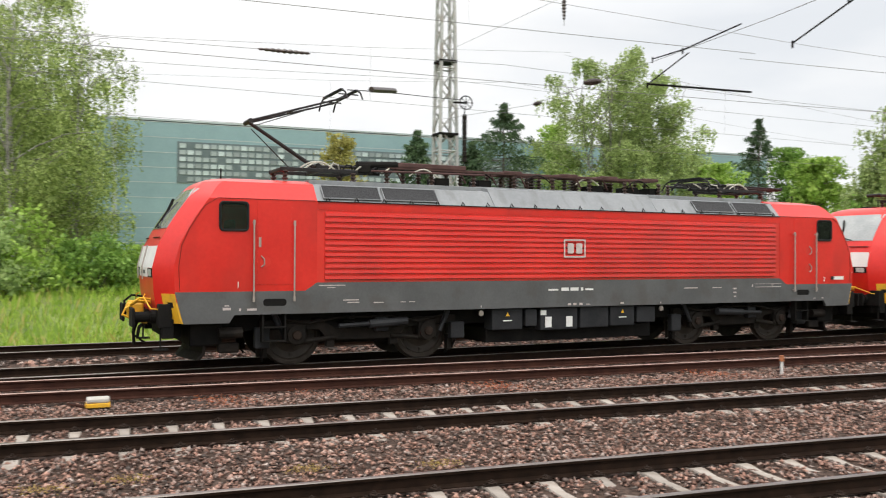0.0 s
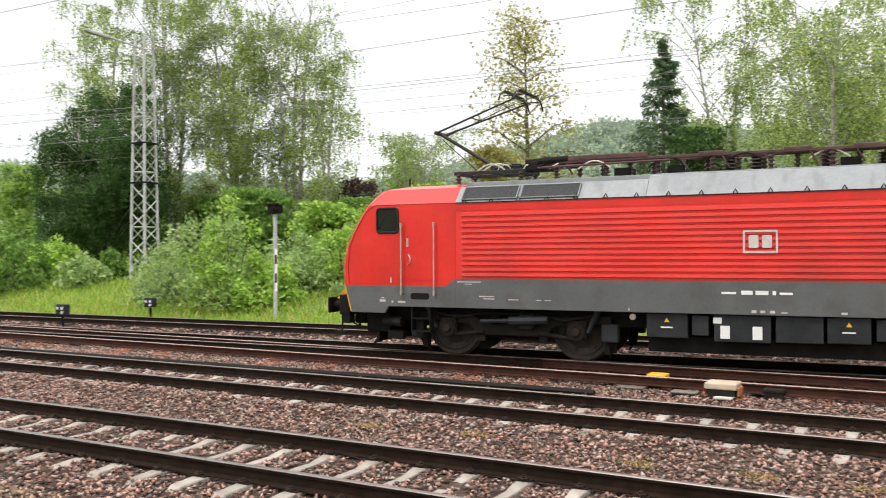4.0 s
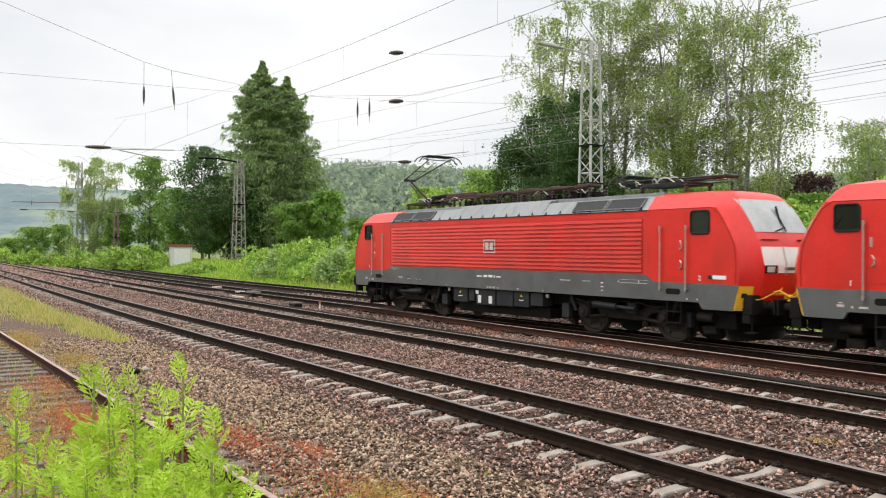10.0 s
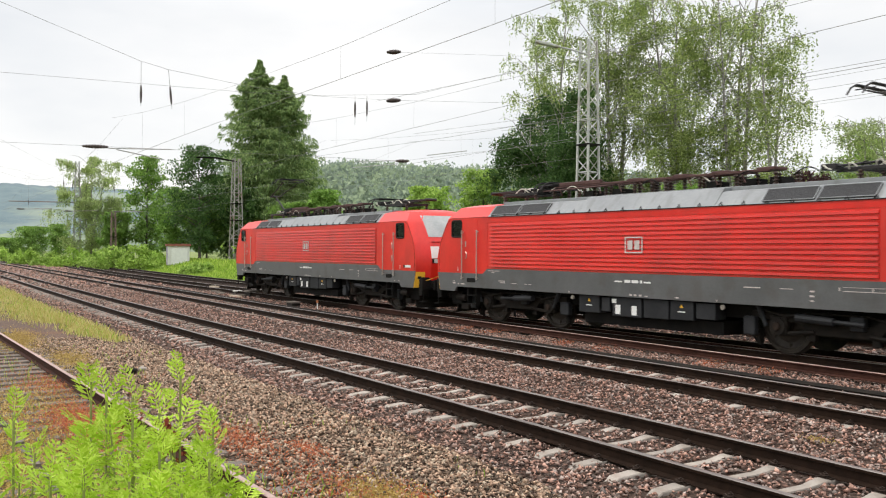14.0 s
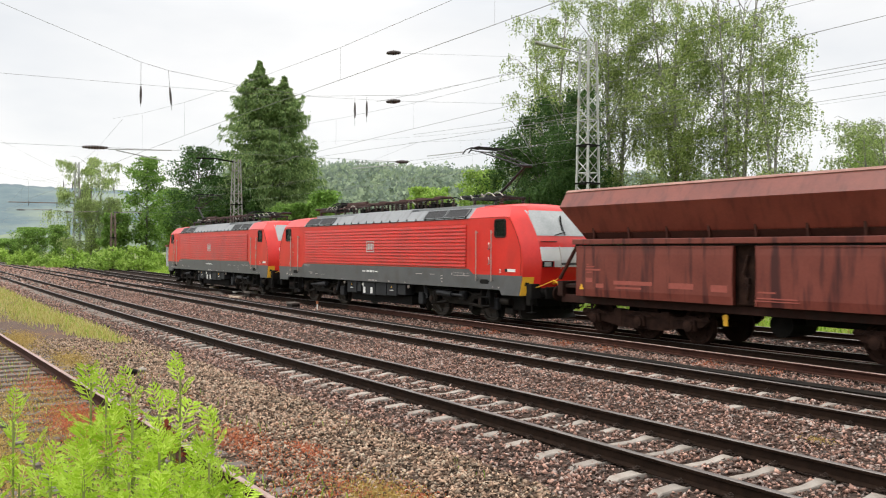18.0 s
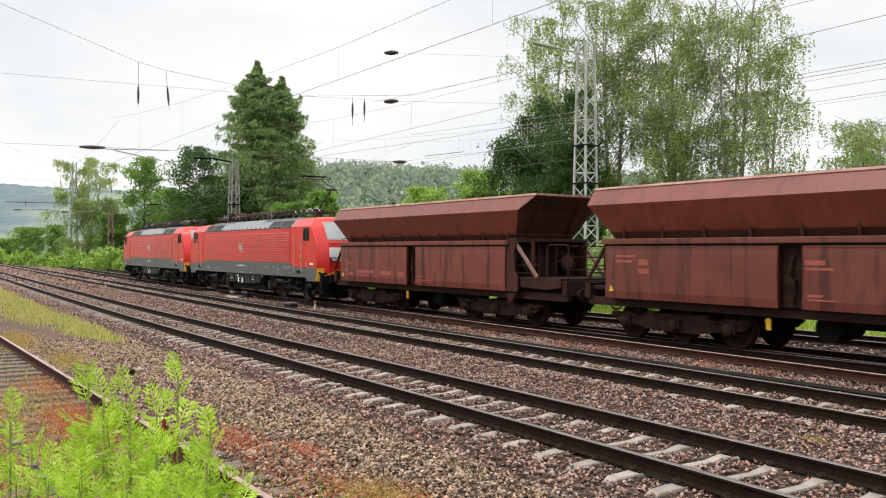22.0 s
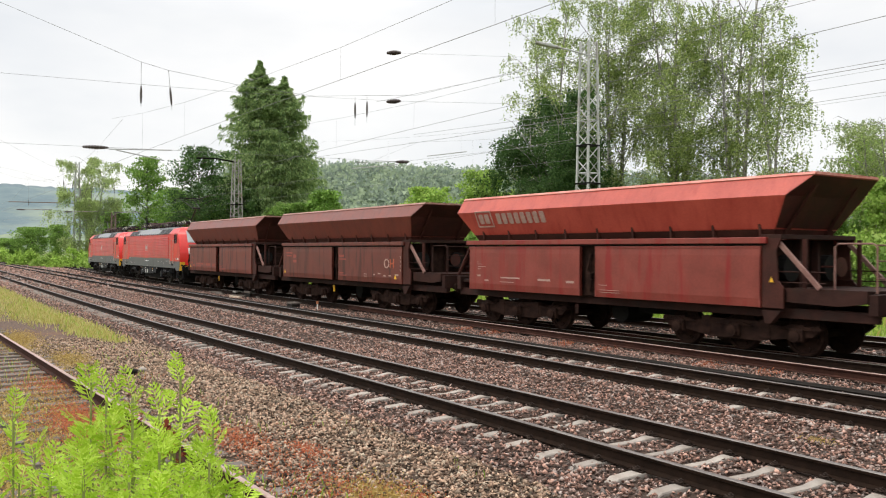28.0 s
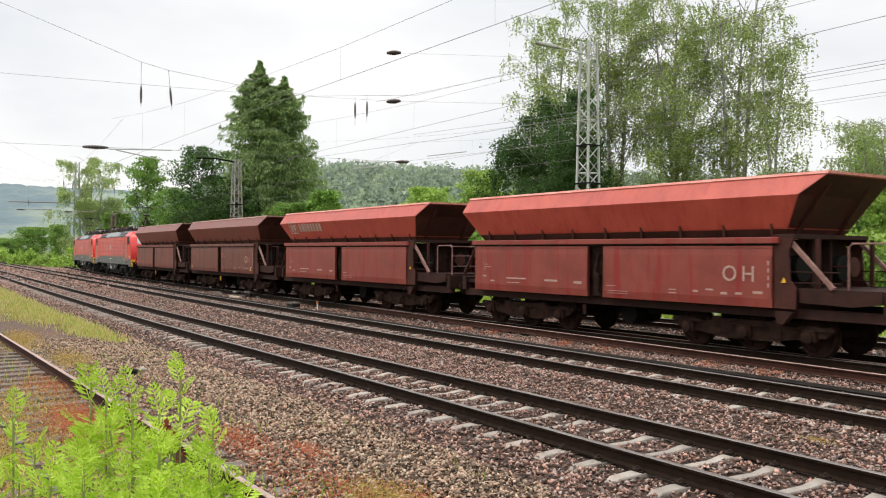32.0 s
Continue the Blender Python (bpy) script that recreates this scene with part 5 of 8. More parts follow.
        if variant in (1, 3):
            for ch, dx, paint in (("O", 0.0, M_PALE), ("H", 0.52 if variant == 3 else 0.42, M_PALE if variant == 3 else M_ORANGERED)):
                letters(ch, 0.50, pose(3.45 + dx, -1.4985, 1.62, 90, 0, 0) if s < 0 else pose(4.45 - dx, 1.4985, 1.62, 90, 0, 180), wg, paint, "painted_letter")
            for k in range(4):
                part("edge_mark", bars([(4.66, 1.55 + 0.16 * k, 0.035, 0.10)], s * 1.4978, 0.004), M_PALE, wg)
            if variant == 1:
                bm = bmesh.new()
                prism(bm, [(4.20, 1.22), (4.40, 1.22), (4.30, 1.40)], s * 1.494, s * 1.499)
                part("warning_sign", fix(bm), M_YELLOW, wg, "yellow warning triangle")
            for q in ((2.0, 1.36, 0.35, 0.05), (2.0, 1.28, 0.35, 0.05), (2.7, 1.35, 0.2, 0.12), (3.1, 1.40, 0.3, 0.10), (3.5, 1.33, 0.25, 0.14), (3.9, 1.34, 0.25, 0.12), (4.4, 1.38, 0.35, 0.14)):
                part("small_writing", bars([(q[0], q[1], q[2] * 0.7, q[3] * 0.4)], s * 1.4978, 0.004), M_PALE, wg)
        if variant == 2:
            # framed emblem and a row of block shapes on the sloped upper side
            tilt = math.degrees(math.atan2(1.515 - 1.21, 3.50 - 2.80))
            base = pose(-5.72, s * 1.424, 3.268, tilt if s < 0 else -tilt, 0, 0)
            bm = bmesh.new()
            for dz in (-0.25, 0.25):
                box(bm, 0.40, 0, dz, 0.80, 0.012, 0.045)
            for dx in (0.02, 0.78):
                box(bm, dx, 0, 0, 0.045, 0.012, 0.50)
            bmesh.ops.transform(bm, matrix=base, verts=bm.verts[:])
            em = part("emblem", bm, M_PALE, wg, "pale framed emblem")
            for dx in (0.255, 0.545):
                bm = bmesh.new()
                prism(bm, rounded_outline(dx, 0, 0.22, 0.32, 0.05), -0.006, 0.006)
                bmesh.ops.transform(bm, matrix=base, verts=bm.verts[:])
                part("emblem_block", fix(bm), M_PALE, em)
            for k in range(8):
                bm = bmesh.new()
                prism(bm, rounded_outline(1.13 + k * 0.29, 0, 0.20, 0.35, 0.04), -0.006, 0.006)
                bmesh.ops.transform(bm, matrix=base, verts=bm.verts[:])
                part("sign_block", fix(bm), M_PALE, wg, "pale block of a painted sign")
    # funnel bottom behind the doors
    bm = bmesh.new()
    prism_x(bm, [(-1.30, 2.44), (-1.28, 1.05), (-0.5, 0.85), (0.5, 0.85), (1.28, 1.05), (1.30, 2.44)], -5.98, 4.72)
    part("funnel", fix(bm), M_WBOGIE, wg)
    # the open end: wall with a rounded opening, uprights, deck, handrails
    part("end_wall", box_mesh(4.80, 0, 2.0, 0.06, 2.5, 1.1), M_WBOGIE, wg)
    for s in (-1, 1):
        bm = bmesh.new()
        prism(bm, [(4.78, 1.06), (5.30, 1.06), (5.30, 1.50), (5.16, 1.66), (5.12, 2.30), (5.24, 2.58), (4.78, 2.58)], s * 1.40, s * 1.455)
        part("end_gusset", fix(bm), M_DIRTSHADE, wg, "brown gusset plate at the hopper's end")
        bm = bmesh.new()
        box(bm, 5.56, s * 1.06, 2.0, 0.09, 0.08, 1.12, bev=0.01)
        part("upright", bm, M_DIRTSHADE, wg)
    for y in (-0.35, 0.35):
        part("upright", box_mesh(4.92, y, 2.0, 0.18, 0.09, 1.10), M_WFRAME, wg)
    part("end_beam", box_mesh(5.0, 0, 2.61, 0.5, 2.9, 0.10), M_WFRAME, wg)
    part("end_beam", box_mesh(-6.0, 0, 2.54, 0.16, 2.9, 0.10), M_WFRAME, wg)
    for y in (-0.78, 0.78):
        bm = bmesh.new()
        revolve(bm, [(0.05, 4.84), (0.30, 4.84), (0.30, 5.06), (0.26, 5.06)], "X", 16, (0, y, 1.92))
        part("air_vessel", fix(bm), M_BLACK, wg)
    part("end_deck", box_mesh(6.05, 0, 1.46, 2.0, 2.38, 0.06), M_WFRAME, wg)
    part("headstock", box_mesh(7.20, 0, 1.22, 0.20, 2.6, 0.42), M_WFRAME, wg)
    part("headstock", box_mesh(-6.85, 0, 1.22, 0.20, 2.6, 0.42), M_WFRAME, wg)
    part("end_deck", box_mesh(-6.33, 0, 1.30, 0.8, 2.4, 0.10), M_WFRAME, wg)
    rail_paint = M_BRACE if variant > 1 else M_WFRAME
    for y in (-1.15, 1.15):
        bm = bmesh.new()
        pipe(bm, [(6.3, y, 1.45), (6.3, y, 2.38), (6.38, y, 2.45), (7.12, y, 2.45), (7.2, y, 2.38), (7.2, y, 1.45)], 0.022, 6)
        part("handrail", bm, rail_paint, wg)
    for z in (1.75, 2.1, 2.42):
        bm = bmesh.new()
        rod(bm, (7.2, -1.15, z), (7.2, 1.15, z), 0.018, 6)
        part("rail_bar", bm, rail_paint, wg)
    bm = bmesh.new()
    revolve(bm, [(0.20, 5.55), (0.22, 5.55), (0.22, 5.59), (0.20, 5.59)], "X", 18, (0, 0.3, 1.95))
    rod(bm, (5.1, 0.3, 1.95), (5.6, 0.3, 1.95), 0.03, 6)
    part("brake_wheel", fix(bm), M_DIRTSHADE, wg)
    for e, x in ((-1, -6.95), (1, 7.30)):
        for s in (-1, 1):
            bm = bmesh.new()
            revolve(bm, [(0.11, x), (0.11, x + e * 0.25), (0.08, x + e * 0.25), (0.08, x + e * 0.42)], "X", 12, (0, s * 0.875, 1.05))
            revolve(bm, [(0.20, x + e * 0.42), (0.225, x + e * 0.45), (0.10, x + e * 0.48)], "X", 16, (0, s * 0.875, 1.05))
            part("buffer", fix(bm), M_WBOGIE, wg)
        bm = bmesh.new()
        box(bm, x + e * 0.12, 0, 1.02, 0.24, 0.2, 0.2, bev=0.02)
        rod(bm, (x + e * 0.2, 0, 1.0), (x + e * 0.45, 0, 0.85), 0.035, 8)
        pipe(bm, [(x, 0.3, 0.95), (x + e * 0.2, 0.3, 0.65), (x + e * 0.42, 0.25, 0.62)], 0.025, 6)
        part("coupling", bm, M_WBOGIE, wg)
    bm = bmesh.new()
    revolve(bm, [(0.05, -0.5), (0.30, -0.5), (0.30, 0.5), (0.05, 0.5)], "Y", 16, (-0.35, 0, 0.62))
    box(bm, 0.9, 0, 0.72, 1.6, 0.5, 0.2, bev=0.02)
    part("brake_gear", fix(bm), M_BLACK, wg)
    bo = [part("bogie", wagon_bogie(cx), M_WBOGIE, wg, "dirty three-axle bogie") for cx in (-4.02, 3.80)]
    for i, x in enumerate(AXLES):
        for s in (-1, 1):
            o = new("axle_box", AXBOX)
            o.parent = bo[i // 3]
            o.matrix_basis = pose(x, s * 1.08, 0.46, 0, 0, 0 if s > 0 else 180)
            o = new("leaf_spring", LEAF)
            o.parent = bo[i // 3]
            o.matrix_basis = pose(x, s * 1.06, 0.60)
    return wg


def door_bm(a, b, s):
    bm = bmesh.new()
    prism_x(bm, [(s * 1.42, 2.40), (s * 1.485, 2.40), (s * 1.495, 2.20), (s * 1.495, 1.25), (s * 1.47, 1.06), (s * 1.40, 1.06)], a, b)
    for x in (a + 0.02, b - 0.02):
        box(bm, x, s * 1.45, 1.72, 0.04, 0.09, 1.32)
    return fix(bm)


WAGONS = [hopper_wagon("dark brown hopper wagon with wet streaks, behind the locomotives", PAINT_DARK, 0),
          hopper_wagon("brown hopper wagon with pale letters on its door", PAINT_RUST, 1),
          hopper_wagon("faded red hopper wagon with pale sign on its upper side", PAINT_RED, 2),
          hopper_wagon("faded red hopper wagon with large white letters", PAINT_RED, 3)]
wb = wheelset_mesh(0.46)
wwm = bpy.data.meshes.new("wheelset")
wb.to_mesh(wwm)
wb.free()
wwm.materials.append(M_WBOGIE)
for wg in WAGONS:
    for x in AXLES:
        w = new("wheelset", wwm)
        w.parent = wg
        WHEELS.append((w, x, 0.46))
VEH = [LOCO_1, LOCO_2] + WAGONS

# ---- masts, overhead line, signals, shed, building, hills ----
M_GALV = surface("galvanised_lattice", (0.36, 0.37, 0.36), (0.52, 0.53, 0.51), 0.3, 0.6, 0.1, stain=(0.20, 0.15, 0.10), stain_size=0.6, stain_amount=0.5)
M_GALVOLD = surface("weathered_lattice", (0.24, 0.225, 0.21), (0.36, 0.345, 0.33), 0.3, 0.65, 0.1, stain=(0.20, 0.11, 0.07), stain_size=0.9, stain_amount=0.7)
M_RUSTLAT = surface("rusty_lattice", (0.13, 0.085, 0.065), (0.24, 0.17, 0.14), 0.3, 0.75, 0.2)
M_WIRE = surface("overhead_wire", (0.20, 0.20, 0.20), (0.28, 0.28, 0.27), 0.5, 0.6, 0.0)
M_CERAMIC = surface("line_insulator", (0.035, 0.025, 0.022), (0.065, 0.045, 0.04), 0.1, 0.35, 0.0)
M_CONC2 = surface("plain_concrete", (0.30, 0.28, 0.25), (0.42, 0.40, 0.36), 0.4, 0.85, 0.3)


def lattice_mast(x, y, z, h, w0, w1, label, steel, yaw=8.0, bays=18):
    m = tagged(empty("lattice_mast", pose(x, y, z, 0, 0, yaw)), label, "mast", group="lattice masts")
    cor = [(-1, -1), (1, -1), (1, 1), (-1, 1)]

    def at(u, c):
        w = (w0 + (w1 - w0) * u) / 2
        return (c[0] * w, c[1] * w, h * u)
    for c in cor:
        bm = bmesh.new()
        rod(bm, at(0, c), at(1, c), 0.07, 4)
        part("corner_leg", bm, steel, m)
    for f in range(4):
        bm = bmesh.new()
        a, b = cor[f], cor[(f + 1) % 4]
        for k in range(bays):
            u0, u1 = k / bays, (k + 1) / bays
            p, q = (at(u0, a), at(u1, b)) if k % 2 else (at(u0, b), at(u1, a))
            rod(bm, p, q, 0.034, 4, cap=False)
            if k % 4 == 0:
                rod(bm, at(u0, a), at(u0, b), 0.028, 4, cap=False)
        part("lattice_face", bm, steel, m)
    bm = bmesh.new()
    box(bm, 0, 0, 0.0, w0 + 0.5, w0 + 0.5, 0.5, bev=0.04)
    part("footing", bm, M_CONC2, m)
    for u in (0.40, 0.56):
        bm = bmesh.new()
        w = w0 + (w1 - w0) * u + 0.12
        box(bm, 0, 0, h * u, w, w, 0.09)
        part("collar", bm, M_BLACK, m)
    return m


def lamp_arm(m, h, reach, d):
    bm = bmesh.new()
    pipe(bm, [(0, 0, h - 0.75), (d[0] * reach * 0.5, d[1] * reach * 0.5, h - 0.45), (d[0] * reach, d[1] * reach, h - 0.25)], 0.05, 8)
    a = part("lamp_arm", bm, M_GALV, m)
    bm = bmesh.new()
    box(bm, 0, 0, 0, 1.3, 0.34, 0.16, bev=0.05)
    bmesh.ops.transform(bm, matrix=pose(d[0] * (reach + 0.1), d[1] * (reach + 0.1), h - 0.22, 0, -12, math.degrees(math.atan2(d[1], d[0]))), verts=bm.verts[:])
    part("lamp_head", bm, M_GALV, a, "grey mast-top floodlight")


near_mast = lattice_mast(-37.9, 29.3, land(-37.9, 29.3), 12.9, 1.0, 0.62, "grey lattice mast with a floodlight in front of birches", M_GALV)
lamp_arm(near_mast, 12.9, 2.2, (-0.55, -0.83))
lattice_mast(9.6, 30.0, land(9.6, 30), 16.5, 0.86, 0.30, "tall grey lattice mast behind the train", M_GALV, 4, 22)
far_mast = lattice_mast(-103.4, 27.4, land(-103.4, 27.4), 12.4, 1.3, 0.72, "rusty grey lattice mast beside the fir", M_GALVOLD)
bm = bmesh.new()
pipe(bm, [(0, 0, 12.0), (-0.6, -2.4, 12.35), (-1.1, -4.6, 12.3)], 0.10, 6)
part("cross_arm", bm, M_BLACK, far_mast)
lattice_mast(-139.5, 13.1, -0.3, 15.6, 1.0, 0.5, "distant lattice mast between the tracks", M_GALV, 4, 16)
lattice_mast(-119.5, 15.6, -0.3, 7.4, 0.7, 0.45, "short distant lattice mast", M_RUSTLAT, 4, 10)
tagged(lattice_mast(-7.0 - 32.0, -6.5, -0.3, 14.0, 1.15, 0.72, "grey lattice mast on the near side of the line", M_GALV), group="lattice masts")

# overhead line: contact wire, messenger and droppers over each track
SUPPORTS = (-330, -235, -187, -141, -104, -70, -37.6, 9.5, 57)


def overhead(f, label, zc, zm, sag, off):
    o = tagged(empty("overhead_wire"), label, "overhead wire", group="overhead wires")
    bmc, bmm, bmd = bmesh.new(), bmesh.new(), bmesh.new()
    for a, b in zip(SUPPORTS, SUPPORTS[1:]):
        n = max(6, int((b - a) / 5))
        cp, mp = [], []
        for k in range(n + 1):
            u = k / n
            x = a + (b - a) * u
            y = f(x) + off * math.cos(math.pi * (x - a) / (b - a))
            cp.append((x, y, zc))
            mp.append((x, y, zm - 4 * sag * u * (1 - u)))
        pipe(bmc, cp, 0.0055, 4)
        pipe(bmm, mp, 0.004, 4)
        for p, q in zip(cp[1:-1], mp[1:-1]):
            rod(bmd, p, q, 0.0025, 3, cap=False)
    part("contact_wire", bmc, M_WIRE, o)
    part("messenger_wire", bmm, M_WIRE, o)
    d = part("droppers", bmd, M_WIRE, o)
    d["kind"] = "stuff"


overhead(y_train, "contact wire and messenger over the train's track", 5.66, 7.3, 1.15, 0.15)
overhead(y_back, "contact wire and messenger over the track by the verge", 5.70, 7.5, 1.1, -0.2)
overhead(y_middle, "contact wire and messenger over the middle track", 5.70, 7.4, 1.1, 0.2)
overhead(y_near, "contact wire and messenger over the concrete-sleepered track", 5.75, 7.6, 1.2, -0.2)


def strain_insulator(parent, a, b, r=0.11):
    """A spindle of ribs in a wire, from a to b."""
    a, b = Vector(a), Vector(b)
    bm = bmesh.new()
    d = b - a
    n = d.normalized()
    e = n.orthogonal().normalized()
    f = n.cross(e)
    rings = []
    for k in range(19):
        u = k / 18
        rr = r * (0.5 + 0.5 * math.sin(math.pi * u)) * (1.0 if k % 2 else 0.6) if 0 < k < 18 else r * 0.15
        rings.append([a + d * u + (e * math.cos(q * math.pi / 4) + f * math.sin(q * math.pi / 4)) * rr for q in range(8)])
    loft(bm, rings)
    return part("insulator", bm, M_CERAMIC, parent, "dark ribbed insulator")


def cross_span(x, y0, y1, head, guides, hangers, label):
    """Cables across the tracks at x: a sagging head cable, guide wires and insulated hangers."""
    o = tagged(empty("cross_span"), label, "overhead wire", group="cross spans")
    bm = bmesh.new()
    pipe(bm, [(x, y, z) for y, z in head], 0.008, 5)
    part("head_cable", bm, M_WIRE, o)
    for g in guides:
        bm = bmesh.new()
        pipe(bm, [(x, y, z) for y, z in g], 0.006, 5)
        part("guide_wire", bm, M_WIRE, o)
    for ya, za, yb, zb, zi in hangers:
        bm = bmesh.new()
        rod(bm, (x, ya, za), (x, yb, zb), 0.010, 4)
        h = part("hanger", bm, M_WIRE, o)
        u0, u1 = (za - zi - 0.0) / (za - zb), (za - zi + 0.75) / (za - zb)
        strain_insulator(h, (x, ya + (yb - ya) * u0, za + (zb - za) * u0), (x, ya + (yb - ya) * min(1, u1), za + (zb - za) * min(1, u1)), 0.062)
    return o


span = cross_span(-37.6, -6.0, 29.0, [(-6, 13.6), (0.8, 11.75), (5.9, 10.05), (7.05, 9.8), (10.4, 9.43), (13.5, 9.3), (18.7, 9.82), (23.9, 11.4), (29.0, 13.1)],
                  [[(-6, 9.2), (0.7, 9.05), (10.2, 9.15), (17.4, 9.42), (29, 10.2)], [(-6, 6.4), (0.7, 6.35), (7.0, 6.45), (17.9, 6.55), (22, 7.2), (29, 8.3)]],
                  [(5.95, 10.05, 5.95, 8.2, 9.05), (7.05, 9.8, 7.2, 8.15, 9.1), (15.5, 9.45, 15.5, 8.1, 9.2), (16.1, 9.5, 16.1, 8.3, 9.3)], "cross-span cables over the tracks with hanging insulators")
strain_insulator(span, (-37.6, 17.1, 11.68), (-37.6, 17.85, 11.78), 0.13)
strain_insulator(span, (-37.6, 17.1, 9.36), (-37.6, 17.85, 9.46), 0.13)
strain_insulator(span, (-37.6, 3.7, 6.38), (-37.6, 4.7, 6.40), 0.10)
strain_insulator(span, (-37.6, 17.6, 6.53), (-37.6, 18.3, 6.56), 0.10)
for ya, za, yb, zb in ((4.7, 6.35, 7.2, 6.45), (5.0, 6.32, 6.9, 6.0), (15.4, 6.1, 17.7, 6.4), (15.6, 6.4, 17.7, 6.55), (19.3, 6.9, 21.5, 7.25)):
    bm = bmesh.new()
    rod(bm, (-37.6, ya, za), (-37.6, yb, zb), 0.025, 6)
    part("registration_arm", bm, M_GALV, span)
bm = bmesh.new()
pipe(bm, [(-37.6, 17.4, 11.72), (-37.6, 29.0, 12.7)], 0.005, 5)
part("feeder_wire", bm, M_WIRE, span)

span3 = cross_span(-103.2, -6.0, 27.0, [(-6, 18.0), (2.16, 13.8), (6.85, 11.4), (11, 10.4), (16, 10.5), (22, 11.3), (27, 12.2)],
                   [[(-6, 12.4), (4, 10.6), (9, 9.3), (14, 9.0), (27, 9.6)], [(-6, 6.6), (12, 6.5), (20, 6.6), (27, 7.2)]],
                   [(8.2, 11.0, 8.4, 8.6, 9.8), (9.3, 10.8, 9.2, 8.4, 9.6), (13.4, 10.4, 13.6, 8.2, 9.4)], "distant cross-span cables beside the fir")
for ya, yb_, zz in ((4.5, 7.2, 6.5), (9.2, 11.8, 6.4), (14.2, 16.6, 6.45)):
    bm = bmesh.new()
    rod(bm, (-103.2, ya, zz), (-103.2, yb_, zz + 0.12), 0.035, 6)
    part("registration_arm", bm, M_GALVOLD, span3)
    strain_insulator(span3, (-103.2, ya - 0.8, zz), (-103.2, ya, zz), 0.10)
span4 = cross_span(-140.0, -4.0, 24.0, [(-4, 15.5), (5, 12.6), (13, 11.8), (20, 12.6), (24, 13.6)],
                   [[(3.5, 9.1), (9, 9.25), (14.4, 9.2)], [(-4, 6.6), (10, 6.5), (24, 6.9)]],
                   [(6.6, 12.3, 6.6, 8.2, 9.4), (10.4, 12.0, 10.4, 8.2, 9.3)], "far cross-span cables between the lattice masts")
bm = bmesh.new()
rod(bm, (-140.0, 4.0, 9.12), (-140.0, 14.4, 9.2), 0.07, 6)
part("cross_tube", bm, M_RUSTLAT, span4)
span2 = cross_span(9.5, -6.0, 30.0, [(-6, 14.5), (4, 12.2), (12, 10.6), (19.9, 10.2), (25, 11.3), (30, 13.0)],
                   [[(-6, 8.9), (12, 8.7), (20, 8.8), (30, 9.6)], [(-6, 6.3), (12, 6.2), (19, 6.3), (22, 6.4), (30, 7.2)]],
                   [(19.9, 10.2, 19.9, 8.05, 8.95)], "cross-span cables beside the tall mast")
strain_insulator(span2, (9.5, 17.9, 6.28), (9.5, 18.5, 6.33), 0.06)
strain_insulator(span2, (9.5, 21.3, 6.35), (9.5, 21.8, 6.38), 0.06)
for p, q in (((9.5, 12.8, 6.30), (9.5, 14.6, 6.25)), ((9.5, 14.5, 6.25), (9.5, 15.7, 6.31)), ((9.5, 14.4, 6.15), (9.5, 15.9, 5.82)), ((9.5, 10.2, 6.0), (9.5, 11.5, 5.66)), ((9.5, 9.0, 6.1), (9.5, 10.3, 6.05))):
    bm = bmesh.new()
    rod(bm, p, q, 0.013, 6)
    rod(bm, (q[0], q[1], q[2] - 0.08), (q[0], q[1], q[2] + 0.04), 0.018, 6)
    part("registration_arm", bm, M_BLACK, span2)
# the wire that ends at the tall mast, with its tension wheel and weights
bm = bmesh.new()
pipe(bm, [(3.6, 18.0, 5.72), (4.6, 20.0, 6.11), (5.54, 21.5, 6.39), (7.79, 26.0, 7.21), (10.0, 29.3, 7.81)], 0.012, 5)
part("tension_wire", bm, M_BLACK, span2)
bm = bmesh.new()
rod(bm, (4.55, 19.95, 6.14), (5.50, 21.45, 6.44), 0.07, 8)
part("tension_insulator", bm, M_CERAMIC, span2, "dark rod insulator")
bm = bmesh.new()
pipe(bm, [(10.15 + 0.24 * math.cos(k * math.pi / 9), 29.3, 7.72 + 0.24 * math.sin(k * math.pi / 9)) for k in range(19)], 0.022, 5)
for k in range(4):
    a = k * math.pi / 4
    rod(bm, (10.15 - 0.24 * math.cos(a), 29.3, 7.72 - 0.24 * math.sin(a)), (10.15 + 0.24 * math.cos(a), 29.3, 7.72 + 0.24 * math.sin(a)), 0.012, 4)
rod(bm, (9.7, 29.4, 7.72), (10.2, 29.3, 7.72), 0.04, 6)
part("tension_wheel", bm, M_BLACK, span2, "spoked tension wheel on the mast")
bm = bmesh.new()
for k in range(9):
    rod(bm, (10.1, 29.3, 5.6 + 0.19 * k), (10.1, 29.3, 5.77 + 0.19 * k), 0.085, 10)
rod(bm, (10.1, 29.3, 5.5), (10.1, 29.3, 7.6), 0.02, 5)
part("tension_weight", bm, M_GRIME, span2, "stack of rusty tension weights")
# wire over the turnout, with its long section insulator
bm = bmesh.new()
pipe(bm, [(x, y_branch(x) * 0.5 + 0.5 * (14.75 + 0.05 * x), 5.64 + 0.0004 * (x - 9) ** 2) for x in (-37.6, -26, -14, -3, 6, 9, 12, 22, 38, 57)], 0.007, 4)
part("contact_wire", bm, M_WIRE, span2)
bm = bmesh.new()
rod(bm, (8.95, 15.0, 5.63), (11.45, 15.1, 5.64), 0.022, 6)
part("section_insulator", bm, M_BLACK, span2, "long dark section insulator in the wire")
strain_insulator(span2, (7.55, 14.95, 5.55), (7.95, 15.0, 5.62), 0.07)
